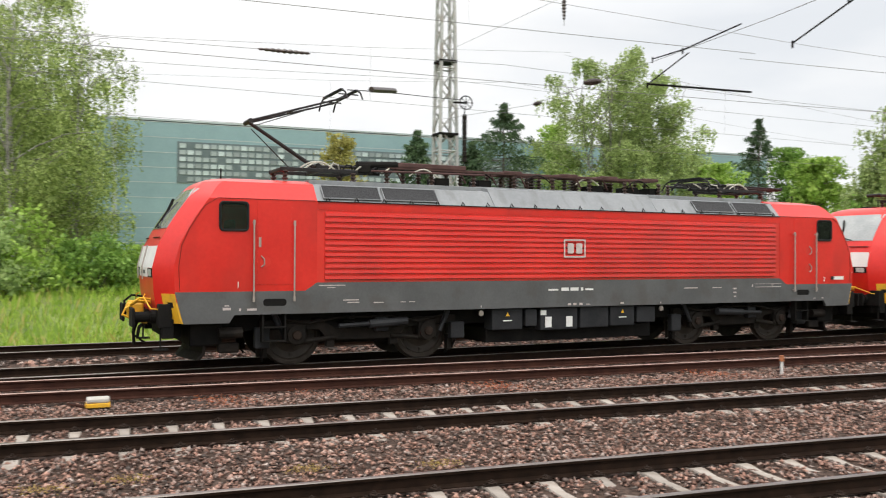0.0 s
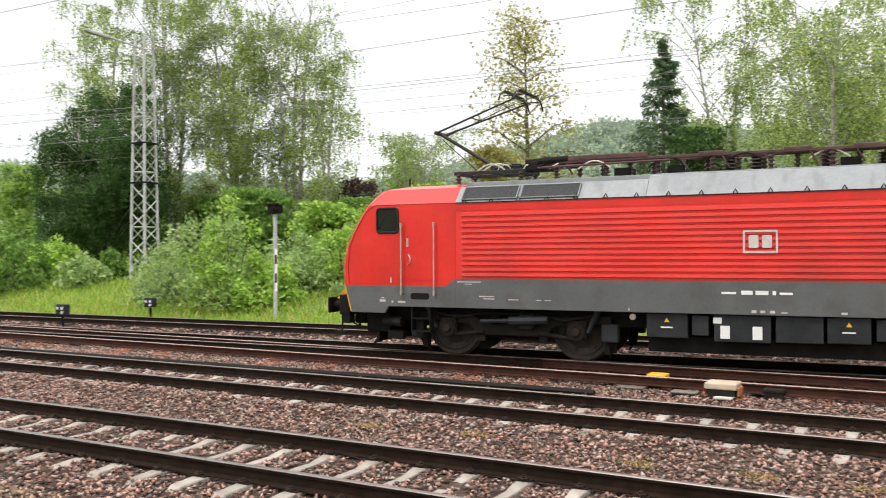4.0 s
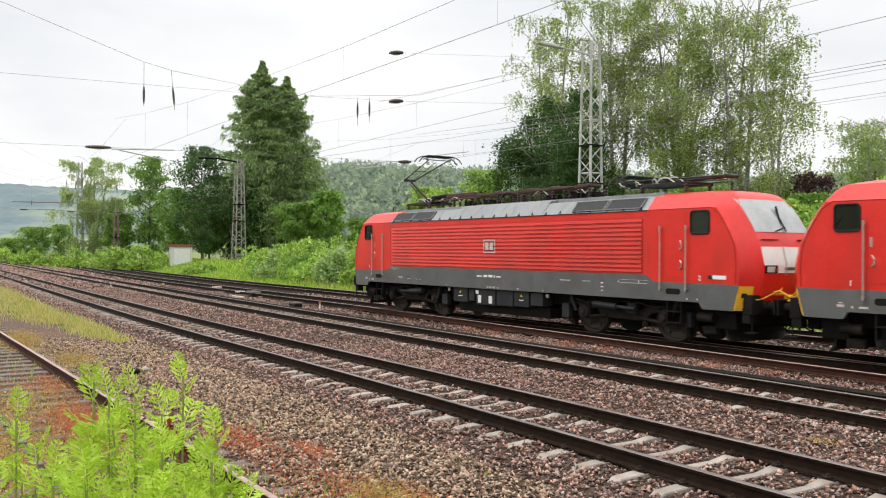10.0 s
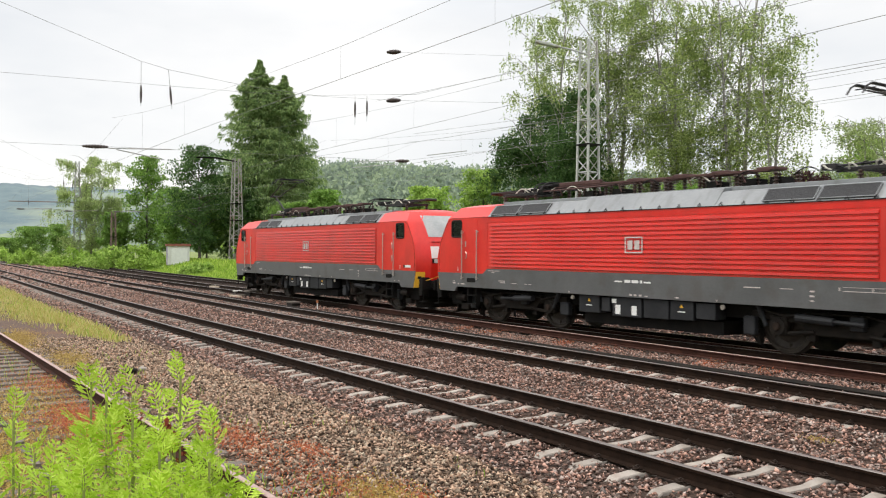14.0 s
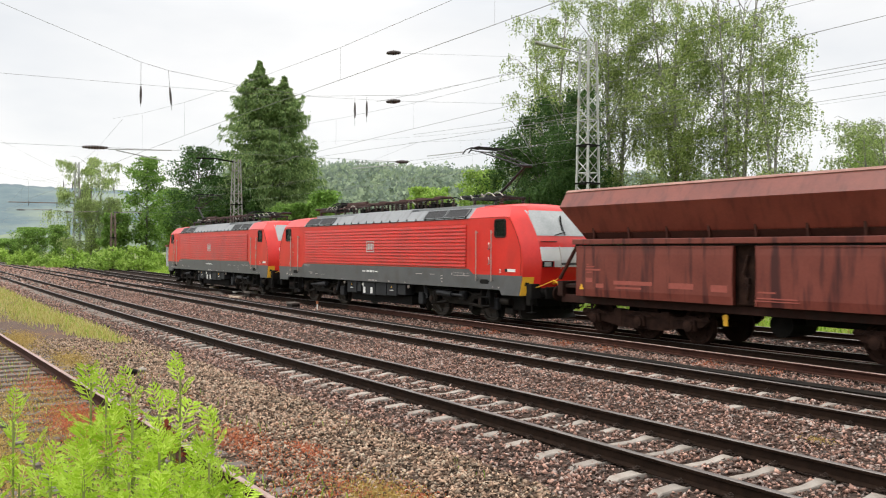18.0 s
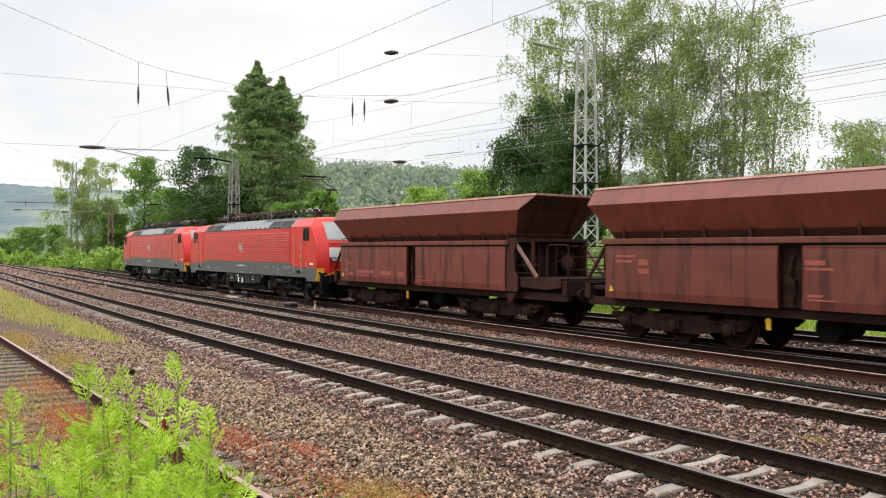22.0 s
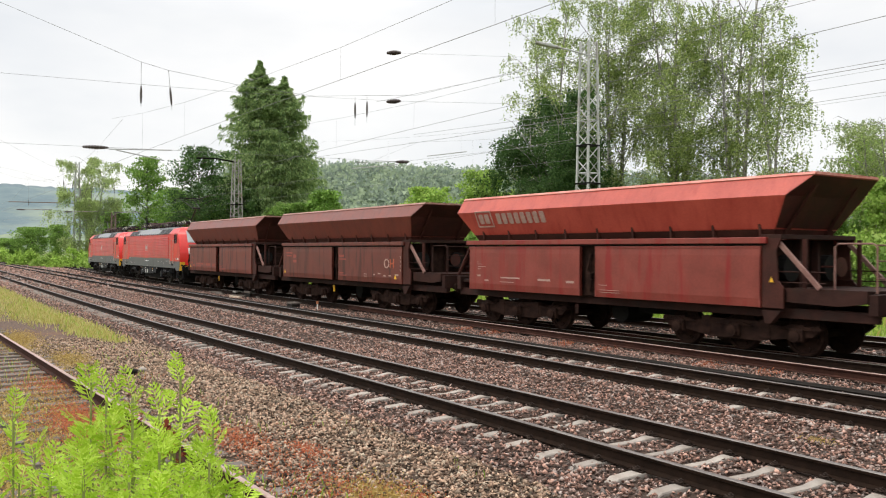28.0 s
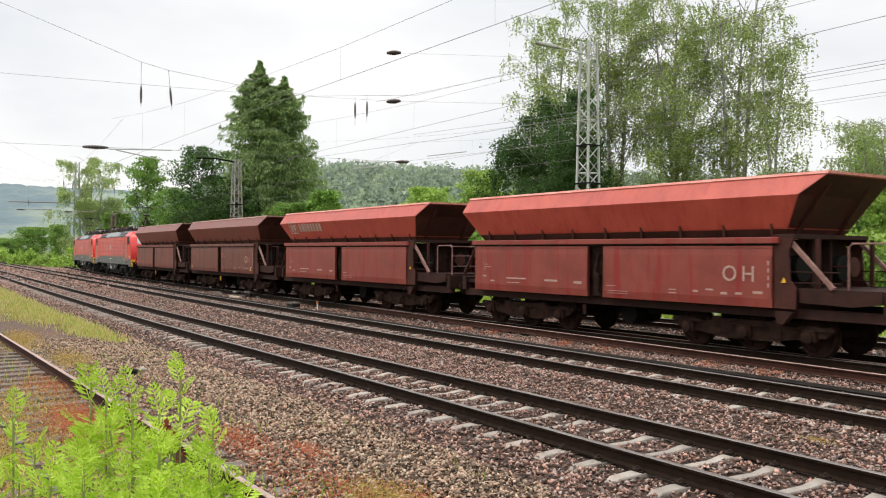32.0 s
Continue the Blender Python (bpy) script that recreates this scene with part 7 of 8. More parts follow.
def birch_tree(x, y, z, h, r, leaf, label, leaf_size, stems, dense, low=0.16):
    """Steep pale limbs that arch over, with long curtains of leaves hanging from them."""
    t = tagged(empty("birch_tree", pose(x, y, z)), label, "tree", group="trees behind the tracks")
    limbs = bmesh.new()
    pts, ta, tb = [], [], []
    turn = rng.uniform(0, 2 * math.pi)
    for st in range(stems):
        sa = turn + st * 2 * math.pi / stems + rng.uniform(-0.5, 0.5)
        lean = Vector((math.cos(sa), math.sin(sa), 0)) * r * (0.12 if stems == 1 else 0.48)
        sh = h * (1.0 - 0.10 * st * rng.uniform(0.5, 1.2))
        trunk = [lean * q ** 1.3 + Vector((0.15 * math.sin(6 * q + st), 0.1 * math.cos(5 * q + st), sh * q)) for q in np.linspace(-0.01, 0.96, 10)]
        bm = bmesh.new()
        pipe_taper(bm, trunk, 0.008 * h + 0.03, 0.015, 7)
        part("trunk", bm, BIRCH_BARK, t)
        nl = int((20 + 0.95 * h) / (1 if stems == 1 else 1.35))
        for i in range(nl):
            q = low + (0.95 - low) * (i + rng.random()) / nl
            u = (q - low) / (1 - low)
            f = min(8.999, q / 0.96 * 9)
            base = trunk[int(f)].lerp(trunk[int(f) + 1], f % 1)
            a = i * 2.4 + rng.uniform(-0.7, 0.7)
            env = min(1.0, 0.75 + 1.1 * u) if u < 0.3 else 1.05 - 0.85 * max(0.0, u - 0.32) ** 1.35
            reach = r * max(0.16, env) * (0.35 + 0.70 * rng.random() ** 0.7)
            out = Vector((math.cos(a), math.sin(a), 0))
            rise = reach * rng.uniform(0.35, 1.05)
            rise = min(rise, max(0.3, h - base.z - 0.3))
            limb = [base + out * reach * s_ + Vector((0, 0, rise * (1.9 * s_ - 0.95 * s_ * s_ * s_))) for s_ in (0, 0.3, 0.6, 0.85, 1.0)]
            limb_rods(limbs, limb, 0.014 + 0.006 * reach, 0.005, 4)
            full = 0.74 + 2.2 * noise.noise(limb[4] * 0.36 + Vector((x, y, 0)))
            full *= 1.15 - 0.45 * u
            if full < 0.50:
                continue
            for k in range(int((5 + 3.6 * reach) * min(1.5, full))):
                j = int(rng.choice(4, p=(0.16, 0.28, 0.28, 0.28)))
                c = limb[j].lerp(limb[j + 1], rng.random())
                e = c + out * rng.uniform(0.0, 0.35) + Vector((rng.normal(0, 0.36), rng.normal(0, 0.36), rng.uniform(-0.15, 0.30)))
                ta.append(c)
                tb.append(e)
                clump = 0.16 + 0.12 * rng.random()
                for m in range(dense):
                    top = np.array(e) + rng.normal(0, 1, 3) * [clump, clump, 0.12]
                    ln = 0.3 + 1.7 * rng.random() ** 1.8 * (1.25 if u < 0.6 else 0.8)
                    n = int(4 + 6 * ln)
                    q_ = rng.random(n)
                    sw = rng.normal(0, 0.12, 2)
                    pts.append(np.stack([top[0] + sw[0] * q_ + rng.normal(0, 0.04, n), top[1] + sw[1] * q_ + rng.normal(0, 0.04, n), top[2] - ln * q_], 1))
    part("branch", limbs, BIRCH_BARK, t)["kind"] = "stuff"
    tw = new("twig", quad_mesh("twig", twig_quads(np.array(ta), np.array(tb), 0.012), BARK))
    tw.parent = t
    tw["kind"] = "stuff"
    p = np.concatenate(pts)
    p[:, 2] = np.where(p[:, 2] > h, h - 0.6 * rng.random(len(p)), p[:, 2])
    p = p[p[:, 2] > 0.5]
    cr = new("crown", tri_mesh("crown", small_leaves(p, leaf_size, 0.7), leaf))
    cr.parent = t
    return t


def leafy_tree(kind, x, y, z, h, r, leaf, bark, label, leaf_size, count):
    t = tagged(empty("deciduous_tree", pose(x, y, z)), label, "tree", group="trees behind the tracks")
    bm, limbs = bmesh.new(), bmesh.new()
    clusters, widths = [], []
    lo = 0.12
    lean = rng.uniform(-0.3, 0.3, 2)
    trunk = [Vector((lean[0] * q * q * r * 0.6 + 0.12 * math.sin(5 * q), lean[1] * q * q * r * 0.6, h * q)) for q in np.linspace(-0.02, 0.93, 9)]
    pipe_taper(bm, trunk, 0.011 * h + 0.04, 0.02, 7)
    nl = int(20 + 1.2 * h)
    for i in range(nl):
        q = lo + (0.95 - lo) * (i + rng.random()) / nl
        u = (q - lo) / (1 - lo)
        f = min(7.999, q / 0.93 * 8)
        base = trunk[int(f)].lerp(trunk[int(f) + 1], f % 1)
        a = i * 2.4 + rng.uniform(-0.6, 0.6)
        reach = r * crown_radius(kind, u) * rng.uniform(0.5, 1.0)
        tip = base + Vector((math.cos(a) * reach, math.sin(a) * reach, rng.uniform(0.1, 0.55) * reach))
        mid = base.lerp(tip, 0.55) + Vector((0, 0, 0.12 * reach))
        limb_rods(limbs, [base, mid, tip], 0.03 + 0.012 * reach, 0.008, 4)
        for k in range(6):
            clusters.append(mid.lerp(tip, rng.uniform(-0.5, 1.0)) + Vector(rng.normal(0, 0.13 * reach + 0.08, 3)))
            widths.append(0.17 * r * rng.uniform(0.5, 1.25) + 0.13)
    part("trunk", bm, bark, t)
    part("branch", limbs, bark, t)["kind"] = "stuff"
    C, Wd = np.array(clusters), np.array(widths)
    idx = rng.integers(0, len(C), count)
    p = C[idx] + ball(count) * Wd[idx][:, None] * [1.25, 1.25, 0.85]
    p[:, 2] = np.where(p[:, 2] > h, h - 0.25 * h * rng.random(count), np.maximum(p[:, 2], 0.4))
    cr = new("crown", tri_mesh("crown", small_leaves(p, leaf_size * 1.12, 0.3), leaf))
    cr.parent = t
    return t


def fir_tree(x, y, z, h, r, leaf, label, count, double=False):
    """A conifer: tiers of boughs that sag and lift at their tips, each fringed with hanging sprays."""
    t = tagged(empty("fir_tree", pose(x, y, z)), label, "tree", group="trees behind the tracks")
    limbs = bmesh.new()
    tris = []
    big = h > 20
    tops = ((0, 0, 1.0, 0.95), (r * 0.11, r * 0.37, 0.93, 0.85)) if double else ((0, 0, 1.0, 1.0),)
    for ox, oy, hs, ws in tops:
        hh = h * hs
        bm = bmesh.new()
        rod(bm, (ox, oy, -0.1), (ox, oy, hh), 0.012 * h + 0.05, 8, 0.02)
        part("trunk", bm, BARK, t)
        nb = int(300 + 7 * h) if big else 150
        per = max(12, count // (nb * len(tops)))
        for i in range(nb):
            u = ((i + rng.random()) / nb) ** 0.85
            zz = hh * (0.05 + 0.94 * u)
            reach = r * ws * min(1.0, (1 - u) ** (0.58 if big else 0.85) * 1.12) * (0.50 + 0.62 * rng.random()) + 0.10
            reach *= min(1.0, 0.16 + (1 - u) * (5.5 if big else 8.0))
            a = rng.uniform(0, 2 * math.pi)
            dx, dy = math.cos(a), math.sin(a)
            drop = reach * rng.uniform(0.10, 0.38) - reach * 0.75 * max(0, u - 0.50)
            lift = reach * rng.uniform(0.05, 0.22)
            if i % 3 == 0:
                rod(limbs, (ox, oy, zz), (ox + dx * reach * 0.9, oy + dy * reach * 0.9, zz - drop + lift * 0.8), 0.02 + 0.006 * reach, 4, 0.006, cap=False)
            s = 0.12 + 0.88 * rng.random(per) ** 0.6
            side = rng.normal(0, 0.34, per) * reach * (1.15 - s) + rng.normal(0, 0.14, per)
            px = ox + dx * reach * s - dy * side
            py = oy + dy * reach * s + dx * side
            hang = np.abs(rng.normal(0, 0.16 + 0.09 * reach, per)) * (1.1 - s * 0.5)
            pz = zz - drop * s + lift * s ** 3 - hang
            d = np.stack([dx * 0.8 + rng.normal(0, 0.4, per), dy * 0.8 + rng.normal(0, 0.4, per), -0.35 - 1.2 * hang + rng.normal(0, 0.3, per)], 1)
            d = unit(d)
            sd = unit(np.cross(d, rng.normal(size=(per, 3))))
            L = (0.50 if big else 0.26) * rng.uniform(0.5, 1.3, per)[:, None]
            p = np.stack([px, py, pz], 1)
            tris.append(np.stack([p - d * L / 2 + sd * L * 0.16, p - d * L / 2 - sd * L * 0.16, p + d * L / 2], 1))
    part("branch", limbs, BARK, t)["kind"] = "stuff"
    cr = new("crown", tri_mesh("crown", np.concatenate(tris), leaf))
    cr.parent = t
    return t


def hill_woods(dist, table, n, width, tones, label):
    """Tree crowns standing on a ridge, a dozen leaf masses to a crown."""
    az = rng.uniform(table[0][0], table[-1][0], n)
    el = np.interp(az, [a for a, _ in table], [e for _, e in table])
    u = 1 - 0.75 * rng.random(n) ** 1.4
    d = dist * (0.62 + 0.38 * u)
    top = dist * np.tan(np.radians(el))
    x, y = -d * np.sin(np.radians(az)), d * np.cos(np.radians(az))
    z = -6 + (top + 6) * (np.sin(np.pi * (u - 0.5)) + 1) / 2
    w = width * rng.uniform(0.6, 1.4, n)
    pick = rng.integers(0, len(tones), n)
    for k, tone in enumerate(tones):
        i = np.repeat(np.nonzero(pick == k)[0], 12)
        p = np.stack([x[i], y[i], z[i] + w[i] * 0.35], 1) + ball(len(i)) * w[i][:, None] * [0.5, 0.5, 0.62]
        tagged(new("hill_woods", tri_mesh("hill_woods", small_leaves(p, width * 0.36, 0.0, 0.9), tone)), label, "woods", kind="stuff")


# crown tones are paled and greyed to carry the distance haze
HAZED_TONES = [leaf_material("hazed_hill_leaves_" + k, *c) for k, c in (("dark", ((0.223, 0.283, 0.239), (0.267, 0.334, 0.272), (0.319, 0.394, 0.314))),
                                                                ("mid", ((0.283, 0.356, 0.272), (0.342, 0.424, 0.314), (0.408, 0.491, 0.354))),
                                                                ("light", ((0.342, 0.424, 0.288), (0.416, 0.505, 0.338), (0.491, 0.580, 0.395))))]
hill_woods(900, HILL_NEAR[4:15], 9000, 13.0, HAZED_TONES, "tree crowns of the wooded hill, paled by haze in their colour")

TREES = (
    ("birch", -54.0, 38.4, 22.0, 3.0),
    ("birch", -51.6, 42.4, 25.0, 3.8),
    ("birch", -47.0, 44.4, 24.5, 4.1),
    ("birch", -42.8, 45.8, 23.4, 3.5),
    ("birch", -39.4, 45.4, 18.2, 2.0),
    ("birch_dark", -49.4, 35.4, 13.2, 3.3),
    ("fir_big", -121.5, 35.4, 29.5, 6.4),
    ("broad_dark", -115.6, 25.8, 16.0, 4.6),
    ("broad_dark", -122.0, 31.0, 12.6, 3.6),
    ("broad", -119.0, 27.5, 9.5, 3.0),
    ("broad", -101.0, 34.0, 8.0, 3.0),
    ("broad", -128.3, 21.2, 15.4, 3.6),
    ("birch_far", -139.2, 15.1, 16.6, 3.4),
    ("broad", -122.7, 23.9, 10.8, 3.1),
    ("broad", -128.9, 17.0, 7.4, 2.4),
    ("broad", -98.4, 36.6, 9.5, 2.4),
    ("broad", -92.2, 38.8, 6.0, 2.3),
    ("broad_light", -80.0, 41.2, 8.9, 2.6),
    ("broad_light", -64.3, 38.6, 9.3, 2.2),
    ("broad", -209.7, 10.8, 7.1, 4.3),
    ("broad", -229.3, 17.4, 8.3, 3.4),
    ("broad", -239.9, 7.3, 4.9, 4.2),
    ("broad_dark", -115.8, 31.4, 10.7, 2.7),
    ("broad", -33.0, 41.0, 5.6, 2.2),
    ("broad_light", -29.0, 43.0, 6.4, 2.2),
    ("broad", -36.0, 36.0, 6.0, 2.3),
    ("broad", -25.5, 45.0, 5.8, 2.2),
    ("broad_light", -31.0, 36.0, 5.0, 2.0),
    ("broad", -58.0, 44.0, 6.5, 2.6),
    ("broad", -55.7, 46.0, 7.0, 2.8),
    ("broad", -50.1, 45.0, 6.6, 2.6),
    ("broad", -48.0, 47.0, 6.4, 2.6),
    ("broad", -62.4, 43.0, 6.5, 2.6),
    ("maple", -21.5, 40.7, 15.3, 3.9),
    ("maple", -22.3, 37.9, 7.8, 1.7),
    ("fir", -16.3, 47.3, 14.3, 1.5),
    ("birch", -13.7, 50.1, 17.7, 3.0),
    ("birch", -7.9, 49.4, 17.5, 3.5),
    ("birch", -4.5, 51.8, 14.9, 2.1),
    ("broad_dark", -14.2, 45.9, 8.8, 2.5),
    ("birch_far", -40.0, 57.5, 12.6, 3.3),
    ("purple", -37.6, 46.7, 7.4, 1.7),
    ("broad_light", -43.8, 60.9, 11.6, 2.0),
    ("birch", -6.2, 39.5, 13.2, 2.8),
    ("birch", -4.1, 41.8, 12.1, 1.9),
    ("maple", 8.9, 45.1, 8.6, 1.6),
    ("fir", 15.9, 55.8, 10.7, 1.3),
    ("fir", 22.1, 55.8, 12.9, 2.0),
    ("fir", 20.7, 58.4, 10.5, 1.2),
    ("birch_far", 29.2, 54.1, 15.6, 3.8),
    ("birch_far", 32.9, 54.2, 14.6, 3.0),
    ("broad_light", 28.0, 59.8, 12.4, 1.9),
    ("fir", 45.8, 59.4, 13.6, 1.6),
    ("broad", 46.2, 55.2, 10.7, 2.4),
    ("broad_light", 39.2, 45.4, 8.6, 2.2),
    ("broad_light", 36.9, 52.3, 8.8, 2.2),
    ("birch_far", 38.6, 39.2, 10.8, 1.1),
    ("birch_far", 44.5, 40.2, 13.7, 2.7),
    ("broad", 46.7, 37.7, 10.7, 2.6),
)
for kind, x, y, top, r in TREES:
    z = land(x, y)
    h = top - z
    far = math.hypot(x, y) > 85
    if kind == "fir_big":
        fir_tree(x, y, z, h, r * 1.42, NEEDLE_LIGHT, "tall dark green fir with two leaders beside the line", 130000, True)
    elif kind == "fir":
        fir_tree(x, y, z, h, r * (2.5 if x < 0 else 3.0), NEEDLE, "dark spruce with drooping boughs", 15000)
    elif kind == "birch":
        birch_tree(x, y, z, h, r * 1.3, LEAF_BIRCH, "tall birch with pale limbs, hanging twigs and gaps of sky", 0.165, 3 if r > 3.2 else 2, 6 if x < -45 or x > -30 else 4)
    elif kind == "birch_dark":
        birch_tree(x, y, z, h, r * 1.3, LEAF_DARK, "dark green birch among paler birches", 0.19, 4, 10, 0.04)
    elif kind == "birch_far":
        birch_tree(x, y, z, h, r * 1.4, LEAF_FAR, "birch with light green drooping foliage", 0.18 if -60 < x < 0 else 0.22, 3, 5 if -60 < x < 0 else 8, 0.06)
    elif kind == "maple":
        leafy_tree(kind, x, y, z, h, r * 1.15, LEAF_MAPLE, BARK, "sparse tree with yellowish young leaves", 0.21, 6000)
    elif kind == "purple":
        leafy_tree(kind, x, y, z, h, r * 1.2, LEAF_PURPLE, BARK, "small tree with dark purple leaves", 0.18, 9000)
    else:
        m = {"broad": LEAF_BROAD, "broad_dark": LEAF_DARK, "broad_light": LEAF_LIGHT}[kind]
        leafy_tree(kind, x, y, z, h, r * 1.1, m, BARK, {"broad": "green broad-leaved tree", "broad_dark": "broad-leaved tree with dark green leaves", "broad_light": "light green broad-leaved tree"}[kind] + " behind the verge",
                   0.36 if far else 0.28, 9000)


def bush(x, y, z, h, r, leaf, label, count, size):
    b = tagged(empty("bush", pose(x, y, z)), label, "bush", group="bushes along the verge")
    bm = bmesh.new()
    n = 26
    c, w = [], []
    for i in range(n):
        a, q = rng.uniform(0, 2 * math.pi), math.sqrt(rng.random())
        zz = h * (1 - 0.75 * q * q) * rng.uniform(0.25, 1.0)
        p = (math.cos(a) * q * r * 0.9, math.sin(a) * q * r * 0.9, zz)
        limb_rods(bm, [Vector((p[0] * 0.2, p[1] * 0.2, -0.1)), Vector((p[0] * 0.7, p[1] * 0.7, zz * 0.6)), Vector(p)], 0.03, 0.006, 4)
        c.append(p)
        w.append(0.22 * min(r, h) * rng.uniform(0.6, 1.2))
    part("stem", bm, BARK, b)
    C, W = np.array(c), np.array(w)
    idx = rng.integers(0, n, count)
    g = unit(rng.normal(size=(count, 3))) * (W[idx] * rng.uniform(0.55, 1.25, count))[:, None]
    p = C[idx] + g
    low = int(count * 0.25)
    a, q = rng.uniform(0, 2 * np.pi, low), np.sqrt(rng.random(low))
    p[:low] = np.stack([np.cos(a) * q * r, np.sin(a) * q * r, h * 0.55 * rng.random(low) * (1.1 - q * 0.6)], 1)
    shoots = int(count * 0.06)
    p[-shoots:, 2] += rng.random(shoots) * 0.35 * h * 0.4
    p[:, 2] = np.maximum(p[:, 2], 0.05)
    o = new("foliage", quad_mesh("foliage", leaves_at(p, size, 0.1, 0.6), leaf))
    o.parent = b
    return b


BUSHES = (
    (-28.5, 25.2, 4.6, 2.6),
    (-31.9, 25.8, 3.0, 1.2),
    (-44.4, 22.9, 3.6, 2.1),
    (-48.9, 23.0, 3.4, 1.9),
    (-43.1, 25.3, 3.7, 1.8),
    (-44.0, 27.6, 2.8, 1.6),
    (-39.7, 26.9, 2.5, 1.2),
    (-54.3, 29.9, 3.9, 2.6),
    (-67.2, 33.3, 4.6, 2.9),
    (-56.5, 34.1, 5.2, 2.8),
    (-27.2, 25.1, 4.4, 1.6),
    (-25.9, 27.8, 3.6, 1.6),
    (-24.9, 30.0, 4.0, 1.8),
    (-22.5, 30.7, 3.5, 1.8),
    (-20.4, 30.9, 3.4, 1.5),
    (-25.4, 25.5, 2.6, 1.3),
    (-22.1, 28.4, 2.2, 1.6),
    (-18.3, 31.0, 2.9, 1.4),
    (-16.7, 33.0, 2.4, 1.6),
    (-9.2, 34.8, 2.6, 1.7),
    (-10.2, 33.5, 1.8, 1.4),
    (-7.6, 34.2, 2.1, 1.5),
    (-12.1, 33.9, 2.8, 1.6),
    (-4.5, 33.7, 3.6, 2.0),
    (-2.7, 33.9, 3.4, 1.7),
    (-1.4, 35.0, 3.1, 1.3),
    (-5.4, 32.6, 3.7, 1.4),
    (-0.1, 36.0, 2.7, 1.3),
    (-91.0, 27.2, 2.3, 2.7),
    (-80.3, 27.9, 3.4, 2.5),
    (-72.3, 29.3, 3.6, 2.8),
    (-63.6, 29.2, 2.8, 2.0),
    (-108.6, 17.2, 2.9, 2.4),
    (-114.0, 14.8, 2.9, 2.5),
    (-129.5, 11.6, 2.2, 2.7),
    (-139.7, 9.5, 1.8, 2.5),
    (-149.8, 6.9, 2.1, 2.6),
    (-87.9, 19.4, 1.2, 1.7),
    (-118.2, 20.9, 2.3, 2.2),
    (-124.2, 13.9, 2.2, 1.9),
    (-189.9, 4.8, 3.2, 3.3),
    (-56.9, 29.3, 4.0, 1.9),
    (-50.3, 28.9, 3.5, 1.7),
    (-45.5, 29.0, 3.1, 1.6),
    (-40.7, 29.0, 2.7, 1.5),
    (-35.3, 29.5, 2.7, 1.8),
    (-32.0, 30.2, 2.7, 1.7),
    (-20.9, 29.3, 3.7, 1.5),
    (-23.1, 30.2, 3.4, 1.4),
    (-19.2, 29.3, 3.7, 1.4),
    (-25.8, 30.5, 3.0, 1.5),
    (-28.7, 30.6, 2.7, 1.6),
    (2.3, 35.9, 2.7, 1.6),
    (5.1, 36.7, 2.7, 1.7),
    (30.5, 31.7, 5.5, 1.9),
    (31.5, 36.2, 5.6, 1.7),
    (14.2, 35.2, 3.6, 1.7),
    (18.4, 35.5, 3.6, 1.8),
    (22.7, 35.3, 3.7, 1.8),
    (9.3, 35.8, 3.0, 1.7),
    (26.6, 35.0, 4.3, 1.9),
) + tuple((-44.5 - 2.55 * k, y_back(-44.5 - 2.55 * k) + 6.0 + 0.6 * math.sin(k * 2.3), 2.55 + 0.35 * math.sin(k * 1.7), 1.7 + 0.2 * math.sin(k * 3.1)) for k in range(13))
for i, (x, y, top, r) in enumerate(BUSHES):
    z = land(x, y)
    d = math.hypot(x, y)
    m = (LEAF_BUSH, LEAF_GREY, LEAF_LIGHT, LEAF_BUSH, LEAF_BROAD)[i % 5] if i and d < 85 else (LEAF_LIGHT if i % 2 else LEAF_BUSH) if i else LEAF_GREY
    bush(x, y, z, max(0.9, top - z), r * 1.15, m, "dense grey-green bush beside the mast" if i == 0 else "leafy green bush on the verge",
         3600 if d < 45 else 2000, 0.19 if d < 45 else 0.27 if d < 80 else 0.40)


def grass_stuff(name, label, n, place, h0, h1, material, w=0.012):
    """Blades of grass scattered by place(n) -> x, y, z arrays."""
    x, y, z = place(n)
    k = len(x)
    a = rng.uniform(0, 2 * np.pi, k)
    h = rng.uniform(h0, h1, k)
    lean = rng.uniform(0.05, 0.55, k) * h
    ca, sa = np.cos(a), np.sin(a)
    ww = w * rng.uniform(0.7, 1.6, k)
    b0 = np.stack([x - sa * ww, y + ca * ww, z - 0.03], 1)
    b1 = np.stack([x + sa * ww, y - ca * ww, z - 0.03], 1)
    m1 = np.stack([x + ca * lean * 0.45 + sa * ww * 0.7, y + sa * lean * 0.45 - ca * ww * 0.7, z + h * 0.7], 1)
    t = np.stack([x + ca * lean, y + sa * lean, z + h], 1)
    o = new(name, quad_mesh(name, np.stack([b0, b1, m1, t], 1), material))
    return tagged(o, label, "grass", kind="stuff")


v_land = np.vectorize(land)
v_back = np.vectorize(y_back)
v_near = np.vectorize(y_near)
v_siding = np.vectorize(y_siding)
v_bed = np.vectorize(bed_height)


def verge_place(x0, x1, depth):
    def place(n):
        x = rng.uniform(x0, x1, n)
        y = v_back(x) + 2.35 + depth * rng.random(n) ** 1.3
        return x, y, v_land(x, y)
    return place


grass_stuff("verge_grass", "tall bright grass on the verge behind the tracks", 38000, verge_place(-46, 24, 8.0), 0.12, 0.42, GRASS, 0.018)
grass_stuff("verge_grass", "tall bright grass on the verge farther along", 22000, verge_place(-135, -46, 9.0), 0.15, 0.45, GRASS, 0.045)
grass_stuff("dry_verge_grass", "dry seed heads among the verge grass", 2500, verge_place(-60, 24, 7.0), 0.3, 0.6, GRASS_DRY, 0.010)


